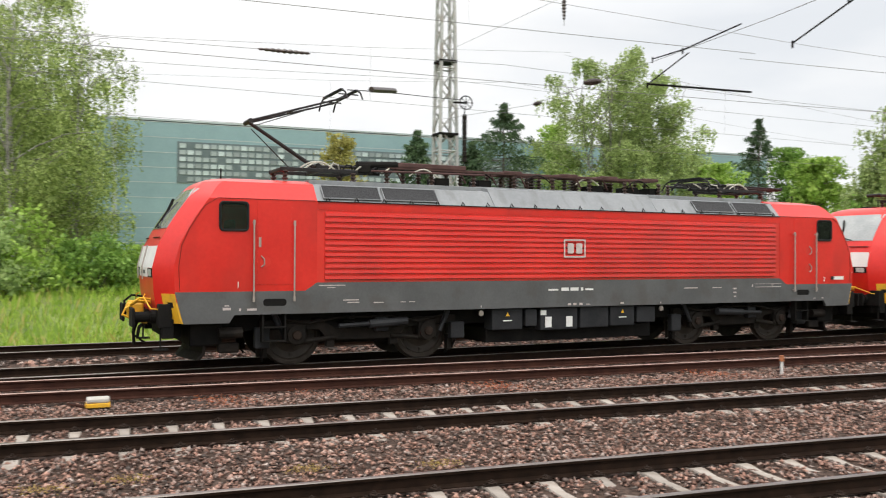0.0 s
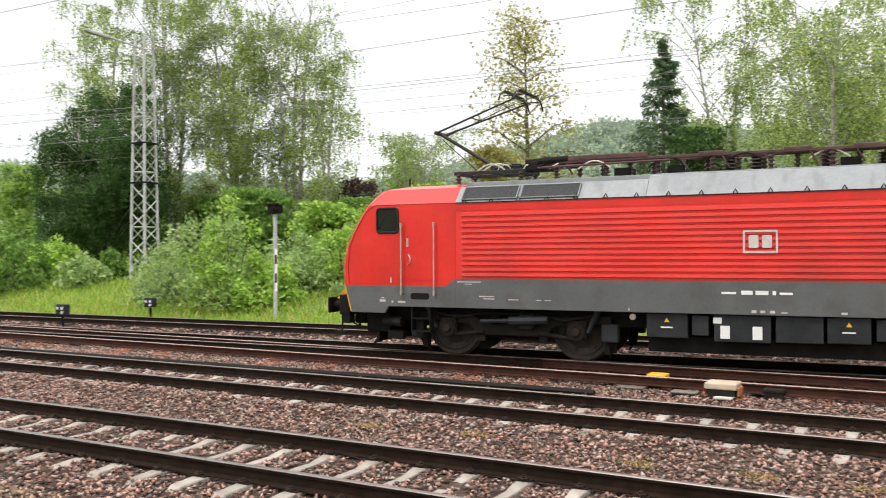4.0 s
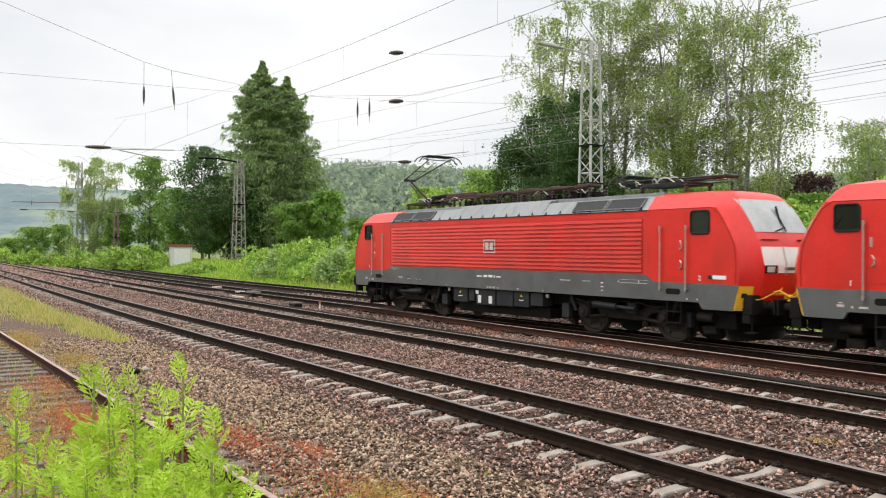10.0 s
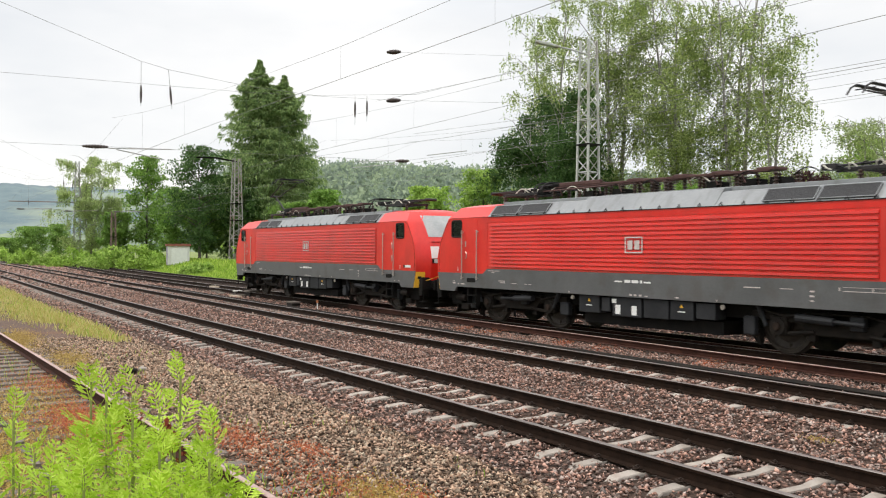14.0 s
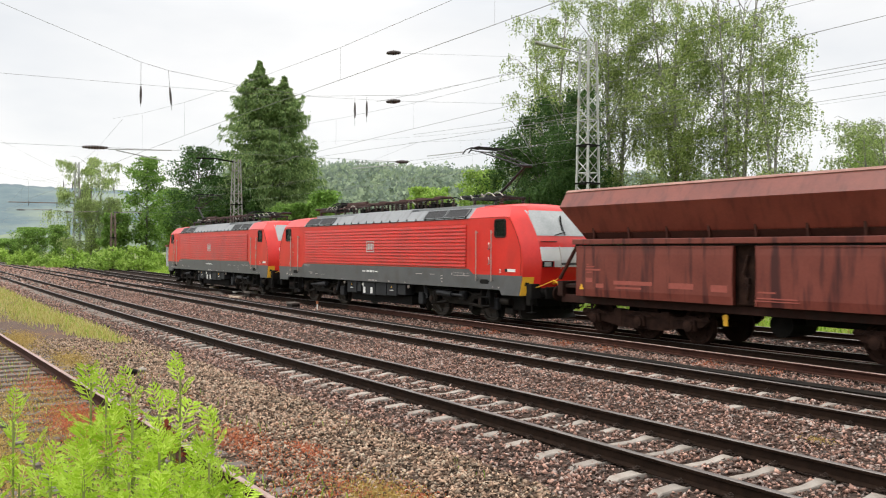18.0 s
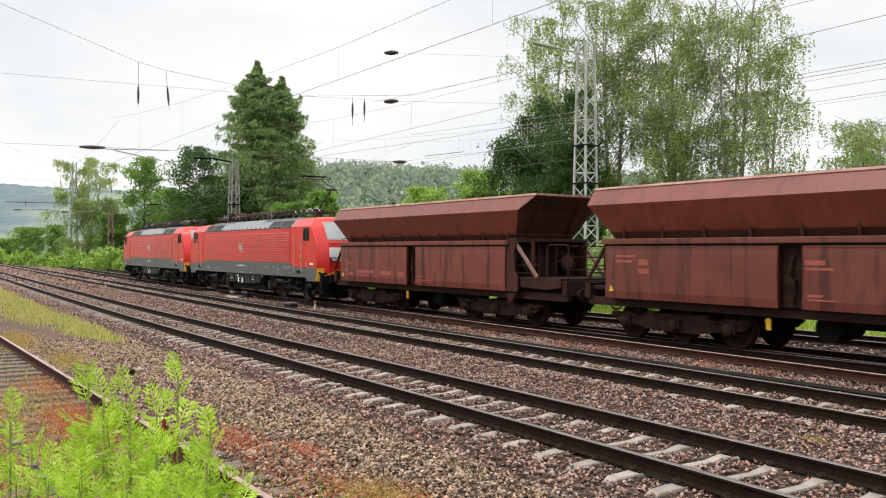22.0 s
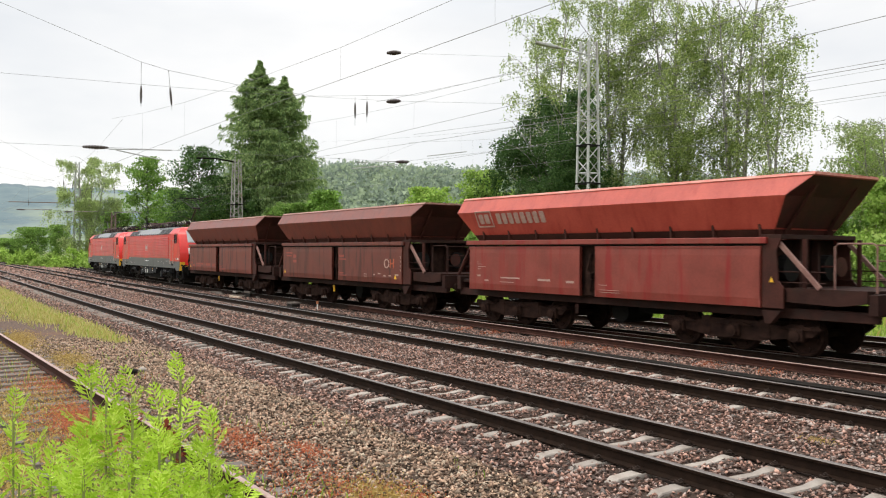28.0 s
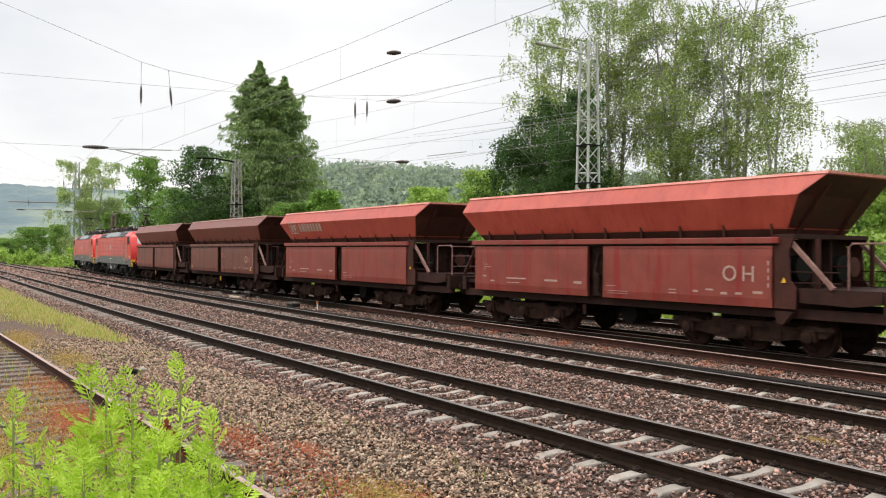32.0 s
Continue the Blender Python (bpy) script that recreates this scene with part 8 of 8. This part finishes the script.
def strip_place(n):
    x = -24.0 - 76 * rng.random(n) ** 1.15
    wide = np.clip((-x - 22.0) / 9, 0.25, 2.2)
    y = 3.45 - 0.45 * wide + 0.55 * rng.normal(0, 1, n) * wide
    lump = np.sin(x * 0.9) + np.sin(x * 0.37 + y * 1.7) + 0.8 * np.sin(x * 2.3 - y * 2.9)
    room = v_near(x) - 2.1 - y
    keep = (lump + 2.4 * rng.random(n) > 0.2) & (room > 0.9 * rng.random(n)) & (rng.random(n) < np.clip((-x - 23.5) / 7, 0.08, 1))
    x, y = x[keep], y[keep]
    return x, y, np.vectorize(apron_height)(x, y)


grass_stuff("wayside_grass", "low straw-coloured grass between siding and main track", 70000, strip_place, 0.05, 0.24, GRASS_STRAW, 0.009)
grass_stuff("wayside_grass", "fresh green grass between siding and main track", 16000, strip_place, 0.06, 0.22, GRASS, 0.009)


def left_place(n):
    x = -26 - 40 * rng.random(n)
    y = v_siding(x) - 1.2 - 3.5 * rng.random(n) ** 1.5
    return x, y, v_land(x, y)


grass_stuff("siding_grass", "grass beside the disused siding", 9000, left_place, 0.15, 0.5, GRASS, 0.016)


def woods_place(n):
    """Points of a thick belt of growth behind the hedge, uneven in height."""
    a = np.radians(rng.uniform(-62, 92, n))
    d = rng.uniform(66, 84, n) + 34 * np.clip((np.degrees(a) - 55) / 35, 0, 1) * rng.random(n)
    x, y = -d * np.sin(a), d * np.cos(a)
    keep = ~((x > -6) & (x < 54) & (y > 55) & (y < 84)) & (y > v_back(x) + 9)
    x, y = x[keep], y[keep]
    top = 4.2 + 1.6 * np.sin(np.arctan2(x, y) * 23) + 1.3 * np.sin(np.arctan2(x, y) * 61 + 1) + 0.9 * np.sin(np.arctan2(x, y) * 140)
    top *= 1 - 0.6 * np.clip((np.degrees(np.arctan2(-x, y)) - 48) / 10, 0, 1)
    return np.stack([x, y, 0.4 + np.maximum(1.2, top) * rng.random(len(x)) ** 0.6], 1)


woods = new("distant_woods", tri_mesh("distant_woods", small_leaves(woods_place(60000), 0.46, 0.1), LEAF_BUSH))
tagged(woods, "thick green growth behind the hedge", "woods", kind="stuff")

# ---- weeds in front of the camera, moss, stones ----
FERN = leaf_material("weed_leaves", (0.30, 0.46, 0.028), (0.45, 0.62, 0.06), (0.60, 0.75, 0.14))
STEM = surface("weed_stem", (0.16, 0.20, 0.05), (0.26, 0.26, 0.09), 0.05, 0.7, 0.1)
SORREL = leaf_material("red_sorrel", (0.34, 0.085, 0.042), (0.54, 0.155, 0.078), (0.64, 0.29, 0.13))
MOSS = leaf_material("straw_moss", (0.26, 0.17, 0.05), (0.44, 0.32, 0.10), (0.60, 0.46, 0.18))
FLOWER = leaf_material("wilted_red_heads", (0.12, 0.02, 0.02), (0.22, 0.035, 0.03), (0.30, 0.08, 0.05))


def feather_leaf(base, way, side, length, curl):
    """A pinnate leaf: broad toothed leaflets in pairs along a rib that arches over."""
    quads, rib = [], []
    n = 6
    down = Vector((0, 0, -1))
    for k in range(n + 1):
        u = k / n
        rib.append(base + way * length * u + down * length * curl * u ** 2.2)
    for k in range(1, n + 1):
        u = k / n
        p = rib[k]
        ax = (rib[k] - rib[k - 1]).normalized()
        w = length * 0.44 * (math.sin(math.pi * min(1, u * 0.74 + 0.14)) ** 0.8) * random.uniform(0.75, 1.2)
        for s in (-1, 1):
            bend = random.uniform(-0.05, 0.22)
            tip = p + side * s * w * 0.80 + ax * w * 0.62 + down * w * bend
            q = (ax - side * s * 0.5).normalized() * length * 0.048
            mid = p + (tip - p) * 0.45
            quads.append([p, mid - q, tip, mid + q])
            for f in (0.30, 0.58):
                b = p + (tip - p) * f
                t2 = b + ax * w * 0.34 + side * s * w * 0.16
                quads.append([b - q * 0.4, b + (t2 - b) * 0.5 - q * 0.45, t2, b + q * 0.7])
        c = side * length * 0.014
        quads.append([rib[k - 1] - c, rib[k - 1] + c, rib[k] + c, rib[k] - c])
    return quads


WEEDS = ((-2.70, 0.10, 1.83), (-2.74, 0.29, 1.91), (-2.58, 0.33, 1.88), (-2.47, 0.39, 1.90), (-2.72, 0.55, 1.92), (-2.42, 0.58, 1.80),
         (-2.31, 0.25, 1.75), (-2.31, 0.43, 1.77), (-2.25, 0.33, 1.72),
         (-2.36, 0.55, 1.72), (-2.22, 0.46, 1.68), (-2.12, 0.42, 1.66), (-2.40, 0.16, 1.70))
for wx, wy, wz in WEEDS:
    wz += 0.02
    g = land(wx, wy)
    w = tagged(empty("tall_weed", pose(wx, wy, g)), "bright green weed with feathery leaves", "plant", group="weeds by the siding")
    h = wz - g
    bm = bmesh.new()
    qs = []
    fork = Vector((0, 0, h * 0.5))
    a0 = random.uniform(0, 6.28)
    for shoot in range(4):
        a = a0 + shoot * 1.9
        sp = random.uniform(0.05, 0.095) if shoot else 0.015
        tip = Vector((math.cos(a) * sp, math.sin(a) * sp, h * (0.93 if shoot == 0 else random.uniform(0.74, 0.88))))
        st = Vector((0, 0, -0.05)) if shoot == 0 else fork * random.uniform(0.8, 1.3)
        knee = st.lerp(tip, 0.5) + Vector((math.cos(a) * sp * 0.3, math.sin(a) * sp * 0.3, 0))
        pipe(bm, [st, knee, tip], 0.0036 if shoot == 0 else 0.0026, 5)
        nl = 14 if shoot == 0 else 8
        for k in range(nl):
            v = k / (nl - 1)
            u = 1 - (1 - v) ** 1.25 * (0.55 if shoot == 0 else 0.60)
            p = st.lerp(knee, u * 2) if u < 0.5 else knee.lerp(tip, u * 2 - 1)
            b = k * 2.4 + a0 + random.uniform(-0.6, 0.6)
            rise = random.uniform(0.05, 0.55) + 2.6 * v ** 2.5
            L = (0.155 - 0.075 * v ** 1.5) * random.uniform(0.7, 1.2)
            way = Vector((math.cos(b), math.sin(b), rise)).normalized()
            side = Vector((-math.sin(b), math.cos(b), 0)) + Vector((0, 0, random.uniform(-0.4, 0.4)))
            qs += feather_leaf(p, way, side.normalized(), L, 0.55 * (1 - v) + 0.05)
    part("stem", bm, STEM, w)
    o = new("foliage", quad_mesh("foliage", np.array([[tuple(v) for v in q] for q in qs]), FERN))
    o.parent = w
for k, (px, py, pz) in enumerate(((-2.75, 0.42, 1.72), (-2.7, 0.50, 1.66), (-2.8, 0.55, 1.60))):
    g = land(px, py)
    w = tagged(empty("wilted_weed", pose(px, py, g)), "weed with wilted dark red heads", "plant", group="weeds by the siding")
    bm = bmesh.new()
    rod(bm, (0, 0, -0.03), (0, 0, pz - g), 0.005, 6)
    part("stem", bm, STEM, w)
    pts = np.array([0, 0, pz - g]) + rng.normal(0, 0.016, (34, 3)) * [1, 1, 2.0]
    o = new("seed_head", quad_mesh("seed_head", leaves_at(pts, 0.022, 0.2, 0.7), FLOWER))
    o.parent = w
    tagged(o, kind="stuff")


def moss_place(n):
    x = -3.5 - 20 * rng.random(n) ** 1.3
    y = v_siding(x) + rng.normal(0.9, 1.3, n)
    keep = (np.sin(x * 2.1 + 1) + np.sin(y * 2.7) + np.sin(x * 0.8 - y * 1.9) > 0.55) & (np.abs(np.abs(y - v_siding(x)) - 0.7535) > 0.07) & (y < v_near(x) - 2.2)
    x, y = x[keep], y[keep]
    return x, y, np.full(len(x), -0.235)


x, y, z = moss_place(10000)
pts = np.stack([x, y, z + rng.uniform(0.0, 0.05, len(x))], 1)
tagged(new("red_sorrel", quad_mesh("red_sorrel", leaves_at(pts, 0.026, -0.3, 0.6), SORREL)), "patches of low red and orange sorrel on the gravel", "plants", kind="stuff")


def patch(cx, cy, rx, ry, n):
    """A soft-edged patch of low growth on the gravel."""
    x, y = cx + rng.normal(0, rx, n), cy + rng.normal(0, ry, n)
    keep = np.abs(np.abs(y - v_siding(x)) - 0.7535) > 0.06
    x, y = x[keep], y[keep]
    return np.stack([x, y, np.maximum(np.vectorize(apron_height)(x, y), -0.235) + rng.uniform(0, 0.05, len(x))], 1)


pts = np.concatenate([patch(*q) for q in ((-9.4, 3.05, 1.1, 0.30, 1100), (-8.3, 3.4, 0.5, 0.20, 700), (-11.2, 3.0, 0.5, 0.18, 1500), (-10.2, 3.6, 0.3, 0.12, 700), (-7.6, 3.9, 0.35, 0.14, 600), (-13.6, 1.3, 0.8, 0.25, 5000), (-17.2, 1.2, 0.8, 0.3, 1800), (-12.2, 1.6, 0.9, 0.3, 2200))])
tagged(new("red_sorrel", quad_mesh("red_sorrel", leaves_at(pts, 0.026, -0.3, 0.6), SORREL)), "soft red cushions of sorrel beside the siding rail", "plants", kind="stuff")
pts = np.concatenate([patch(*q) for q in ((-11.2, 0.40, 1.2, 0.35, 6000), (-14.5, 0.3, 1.4, 0.25, 2500), (-7.8, 3.6, 0.5, 0.2, 2500), (-21, 1.9, 1.0, 0.25, 3000), (-26, 1.0, 1.5, 0.3, 5000), (-9.0, 1.2, 0.9, 0.4, 2400), (-11.8, 1.3, 1.2, 0.35, 1500), (-15.5, 1.0, 1.4, 0.35, 2000))])
tagged(new("straw_moss", quad_mesh("straw_moss", leaves_at(pts, 0.040, -0.3, 0.45), MOSS)), "straw-coloured moss spread over the old siding", "plants", kind="stuff")


def bed_moss_place(n):
    x = rng.uniform(-24, 12, n)
    y = np.vectorize(y_branch)(x) - 1.35 + rng.normal(0, 0.35, n)
    keep = np.sin(x * 1.3) + np.sin(x * 3.7 + y * 2) > 0.9
    x, y = x[keep], y[keep]
    return x, y, np.full(len(x), -0.20)


x, y, z = bed_moss_place(12000)
pts = np.stack([x, y, z + rng.uniform(0.0, 0.06, len(x))], 1)
tagged(new("red_sorrel", quad_mesh("red_sorrel", leaves_at(pts, 0.034, -0.3, 0.5), SORREL)), "red sorrel growing along the rusty turnout", "plants", kind="stuff")
clump = []
for cx, cy in ((-2.3, 9.6), (-1.2, 9.7), (-3.6, 9.5), (-0.4, 9.9), (1.5, 9.8), (-6.0, 9.9), (-7.6, 9.6), (3.0, 9.6)):
    clump.append(np.array([cx, cy, -0.17]) + rng.normal(0, 1, (220, 3)) * [0.14, 0.08, 0.015])
tagged(new("dry_moss", quad_mesh("dry_moss", leaves_at(np.concatenate(clump), 0.026, -0.3, 0.4), MOSS)), "yellowish dry moss tufts on the ballast", "plants", kind="stuff")
grass_stuff("siding_weeds", "thin weeds among the siding sleepers", 2500, moss_place, 0.04, 0.12, GRASS, 0.004)


def stones(name, label, x, y, z, size, material=M_STONE):
    """Crushed stones: lumps of eight uneven faces."""
    n = len(x)
    base = np.array([[1, 0, 0], [-1, 0, 0], [0, 1, 0], [0, -1, 0], [0, 0, 1], [0, 0, -1]], float)
    v = base[None] * rng.uniform(0.45, 1.2, (n, 6, 1)) + rng.normal(0, 0.28, (n, 6, 3))
    v *= (size * rng.uniform(0.6, 1.4, n))[:, None, None] * rng.uniform(0.7, 1.2, (n, 1, 3))
    v[:, :, 2] *= 0.8
    a = rng.uniform(0, 2 * np.pi, n)
    c, s = np.cos(a)[:, None], np.sin(a)[:, None]
    vx = v[:, :, 0] * c - v[:, :, 1] * s + x[:, None]
    vy = v[:, :, 0] * s + v[:, :, 1] * c + y[:, None]
    vz = v[:, :, 2] + z[:, None]
    co = np.stack([vx, vy, vz], 2).reshape(-1, 3)
    tri = np.array([[0, 2, 4], [2, 1, 4], [1, 3, 4], [3, 0, 4], [3, 1, 2], [0, 3, 2]])
    idx = (tri[None] + 6 * np.arange(n)[:, None, None]).reshape(-1)
    me = bpy.data.meshes.new(name)
    me.vertices.add(len(co))
    me.vertices.foreach_set("co", co.astype(np.float32).ravel())
    me.loops.add(len(idx))
    me.loops.foreach_set("vertex_index", idx.astype(np.int32))
    me.polygons.add(len(idx) // 3)
    me.polygons.foreach_set("loop_start", np.arange(0, len(idx), 3, dtype=np.int32))
    me.polygons.foreach_set("loop_total", np.full(len(idx) // 3, 3, dtype=np.int32))
    me.update(calc_edges=True)
    me.materials.append(material)
    return tagged(new(name, me), label, "ballast", kind="stuff")


v_mid = np.vectorize(y_middle)
v_train = np.vectorize(y_train)
v_branch = np.vectorize(y_branch)


def clear_of_track(x, y, f, pitch, first, ends):
    """False on rails and on the sleepers' tops; ends says how far out a sleeper stays bare."""
    d = y - f(x)
    on_rail = np.abs(np.abs(d) - 0.7535) < 0.10
    k = (x - first) / pitch
    near = np.abs(k - np.round(k)) * pitch < 0.094
    return ~(on_rail | (near & (d > -ends) & (d < 1.25)))


def bed_stones(n, x0, x1, lo, hi):
    x = rng.uniform(x0, x1, n)
    a, b = v_near(x) - 2.5, v_train(x) + 0.6
    y = a + (b - a) * (lo + (hi - lo) * rng.random(n))
    keep = clear_of_track(x, y, v_near, 0.63, -330, 1.15) & clear_of_track(x, y, v_mid, 0.63, -330, 0.98) & (np.abs(np.abs(y - v_branch(x)) - 0.7535) > 0.1) & (np.abs(np.abs(y - v_train(x)) - 0.7535) > 0.1)
    x, y = x[keep], y[keep]
    return x, y, v_bed(x, y) + rng.uniform(0.010, 0.036, len(x))


x, y, z = bed_stones(150000, -22, 13, 0, 0.97)
stones("ballast_stones", "brown, pinkish and grey crushed stones of the track bed", x, y, z, 0.0325)
x, y, z = bed_stones(42000, -60, -22, 0, 0.97)
stones("ballast_stones", "crushed stones of the track bed farther along", x, y, z, 0.043)
x, y, z = bed_stones(15000, -150, -60, 0, 0.97)
stones("ballast_stones", "crushed stones of the track bed in the distance", x, y, z, 0.10)
x, y, z = bed_stones(12000, 13, 26, 0.2, 0.97)
stones("ballast_stones", "crushed stones of the track bed beyond the turnout", x, y, z, 0.045)
n = 15000
x = rng.uniform(-48, 34, n)
y = v_train(x) + rng.uniform(0.9, 5.9, n)
keep = (np.abs(np.abs(y - np.vectorize(y_back)(x)) - 0.7535) > 0.1)
x, y = x[keep], y[keep]
stones("ballast_stones", "crushed stones between the train's track and the verge", x, y, v_bed(x, y) + rng.uniform(0.01, 0.04, len(x)), 0.062)
n = 46000
x = rng.uniform(-26, -0.5, n)
lo, hi = v_siding(x) + 0.9, v_near(x) - 2.0
y = lo + (hi - lo) * rng.random(n) ** 0.8
stones("shoulder_stones", "loose brown stones on the slope beside the track", x, y, np.vectorize(apron_height)(x, y) + rng.uniform(0.0, 0.026, n), 0.033, M_STONE_TAN)
n = 9000
x = rng.uniform(-24, -4, n)
y = v_siding(x) + rng.uniform(-2.4, 1.2, n)
keep = np.abs(np.abs(y - v_siding(x)) - 0.7535) > 0.08
x, y = x[keep], y[keep]
stones("siding_stones", "fine gravel lying round the siding", x, y, np.vectorize(apron_height)(x, y) + rng.uniform(-0.01, 0.015, len(x)), 0.030, M_STONE_TAN)
for nm, lab, sx, sy, rr, mat in (("pale_stone", "single pale stone lying on the gravel", -18.3, 2.95, 0.085, M_CONCRETE), ("dark_stone", "dark lump of stone beside a pale one", -18.1, 2.72, 0.105, M_GRIME)):
    lump = tagged(empty(nm, pose(sx, sy, -0.19)), lab, "stone")
    bm = bmesh.new()
    bmesh.ops.create_icosphere(bm, subdivisions=3, radius=rr)
    for v in bm.verts:
        v.co *= 1 + 0.45 * noise.noise(v.co * 11 + Vector((sx, 0, 0)))
        v.co.z *= 0.75
    part("stone", bm, mat, lump)


def mound_place(n):
    a, q = rng.uniform(0, 2 * np.pi, n), 4.4 * np.sqrt(rng.random(n))
    x, y = q * np.cos(a), q * np.sin(a) - 0.5
    keep = np.hypot(x, y) > 1.2
    x, y = x[keep], y[keep]
    return x, y, v_land(x, y)


grass_stuff("mound_grass", "short grass on the low mound beside the siding", 9000, mound_place, 0.04, 0.16, GRASS, 0.006)

# ---- the train runs along its track ----
RUN = ((0, 8.82), (2, 2.37), (4, -4.04), (6, -10.49), (8, -17.01), (10, -23.61), (12, -30.29), (14, -37.03), (16, -43.83), (18, -50.67),
       (20, -57.55), (22, -64.47), (24, -71.44), (26, -78.49), (28, -85.64), (30, -92.91), (32, -100.34))


def run(t):
    """Way of the leading locomotive's middle along the track at t seconds."""
    i = min(int(t // 2), len(RUN) - 2)
    p = [RUN[min(max(i + k, 0), len(RUN) - 1)] for k in (-1, 0, 1, 2)]
    u = (t - p[1][0]) / 2.0
    m1 = (p[2][1] - p[0][1]) / 2 if p[0][0] != p[1][0] else p[2][1] - p[1][1]
    m2 = (p[3][1] - p[1][1]) / 2 if p[3][0] != p[2][0] else p[2][1] - p[1][1]
    return ((2 * u ** 3 - 3 * u * u + 1) * p[1][1] + (u ** 3 - 2 * u * u + u) * m1
            + (-2 * u ** 3 + 3 * u * u) * p[2][1] + (u ** 3 - u * u) * m2)


def on_track(s, half):
    """Pose of a vehicle at s whose bogies stand half a metre count before and behind."""
    a, b = [(k / 1.009, y_train(k / 1.009)) for k in (s - half, s + half)]
    return pose((a[0] + b[0]) / 2, (a[1] + b[1]) / 2, 0, 0, 0, math.degrees(math.atan2(b[1] - a[1], b[0] - a[0])))


OFFSETS = ((0.15, 5.2), (19.73, 5.2), (37.1, 4.5), (52.1, 4.5), (67.1, 4.5), (82.1, 4.5))


def motions():
    times = [k * 0.5 for k in range(65)]
    for ob, (o, half) in zip(VEH, OFFSETS):
        walk(ob, [(t, on_track(run(t) + o, half)) for t in times])
    turns = [k / 6 for k in range(193)]
    ways = [(t, run(t)) for t in turns]
    for w, x, r in WHEELS:
        walk(w, [(t, pose(x, 0, r, 0, math.degrees(s / r), 0)) for t, s in ways])


motions()
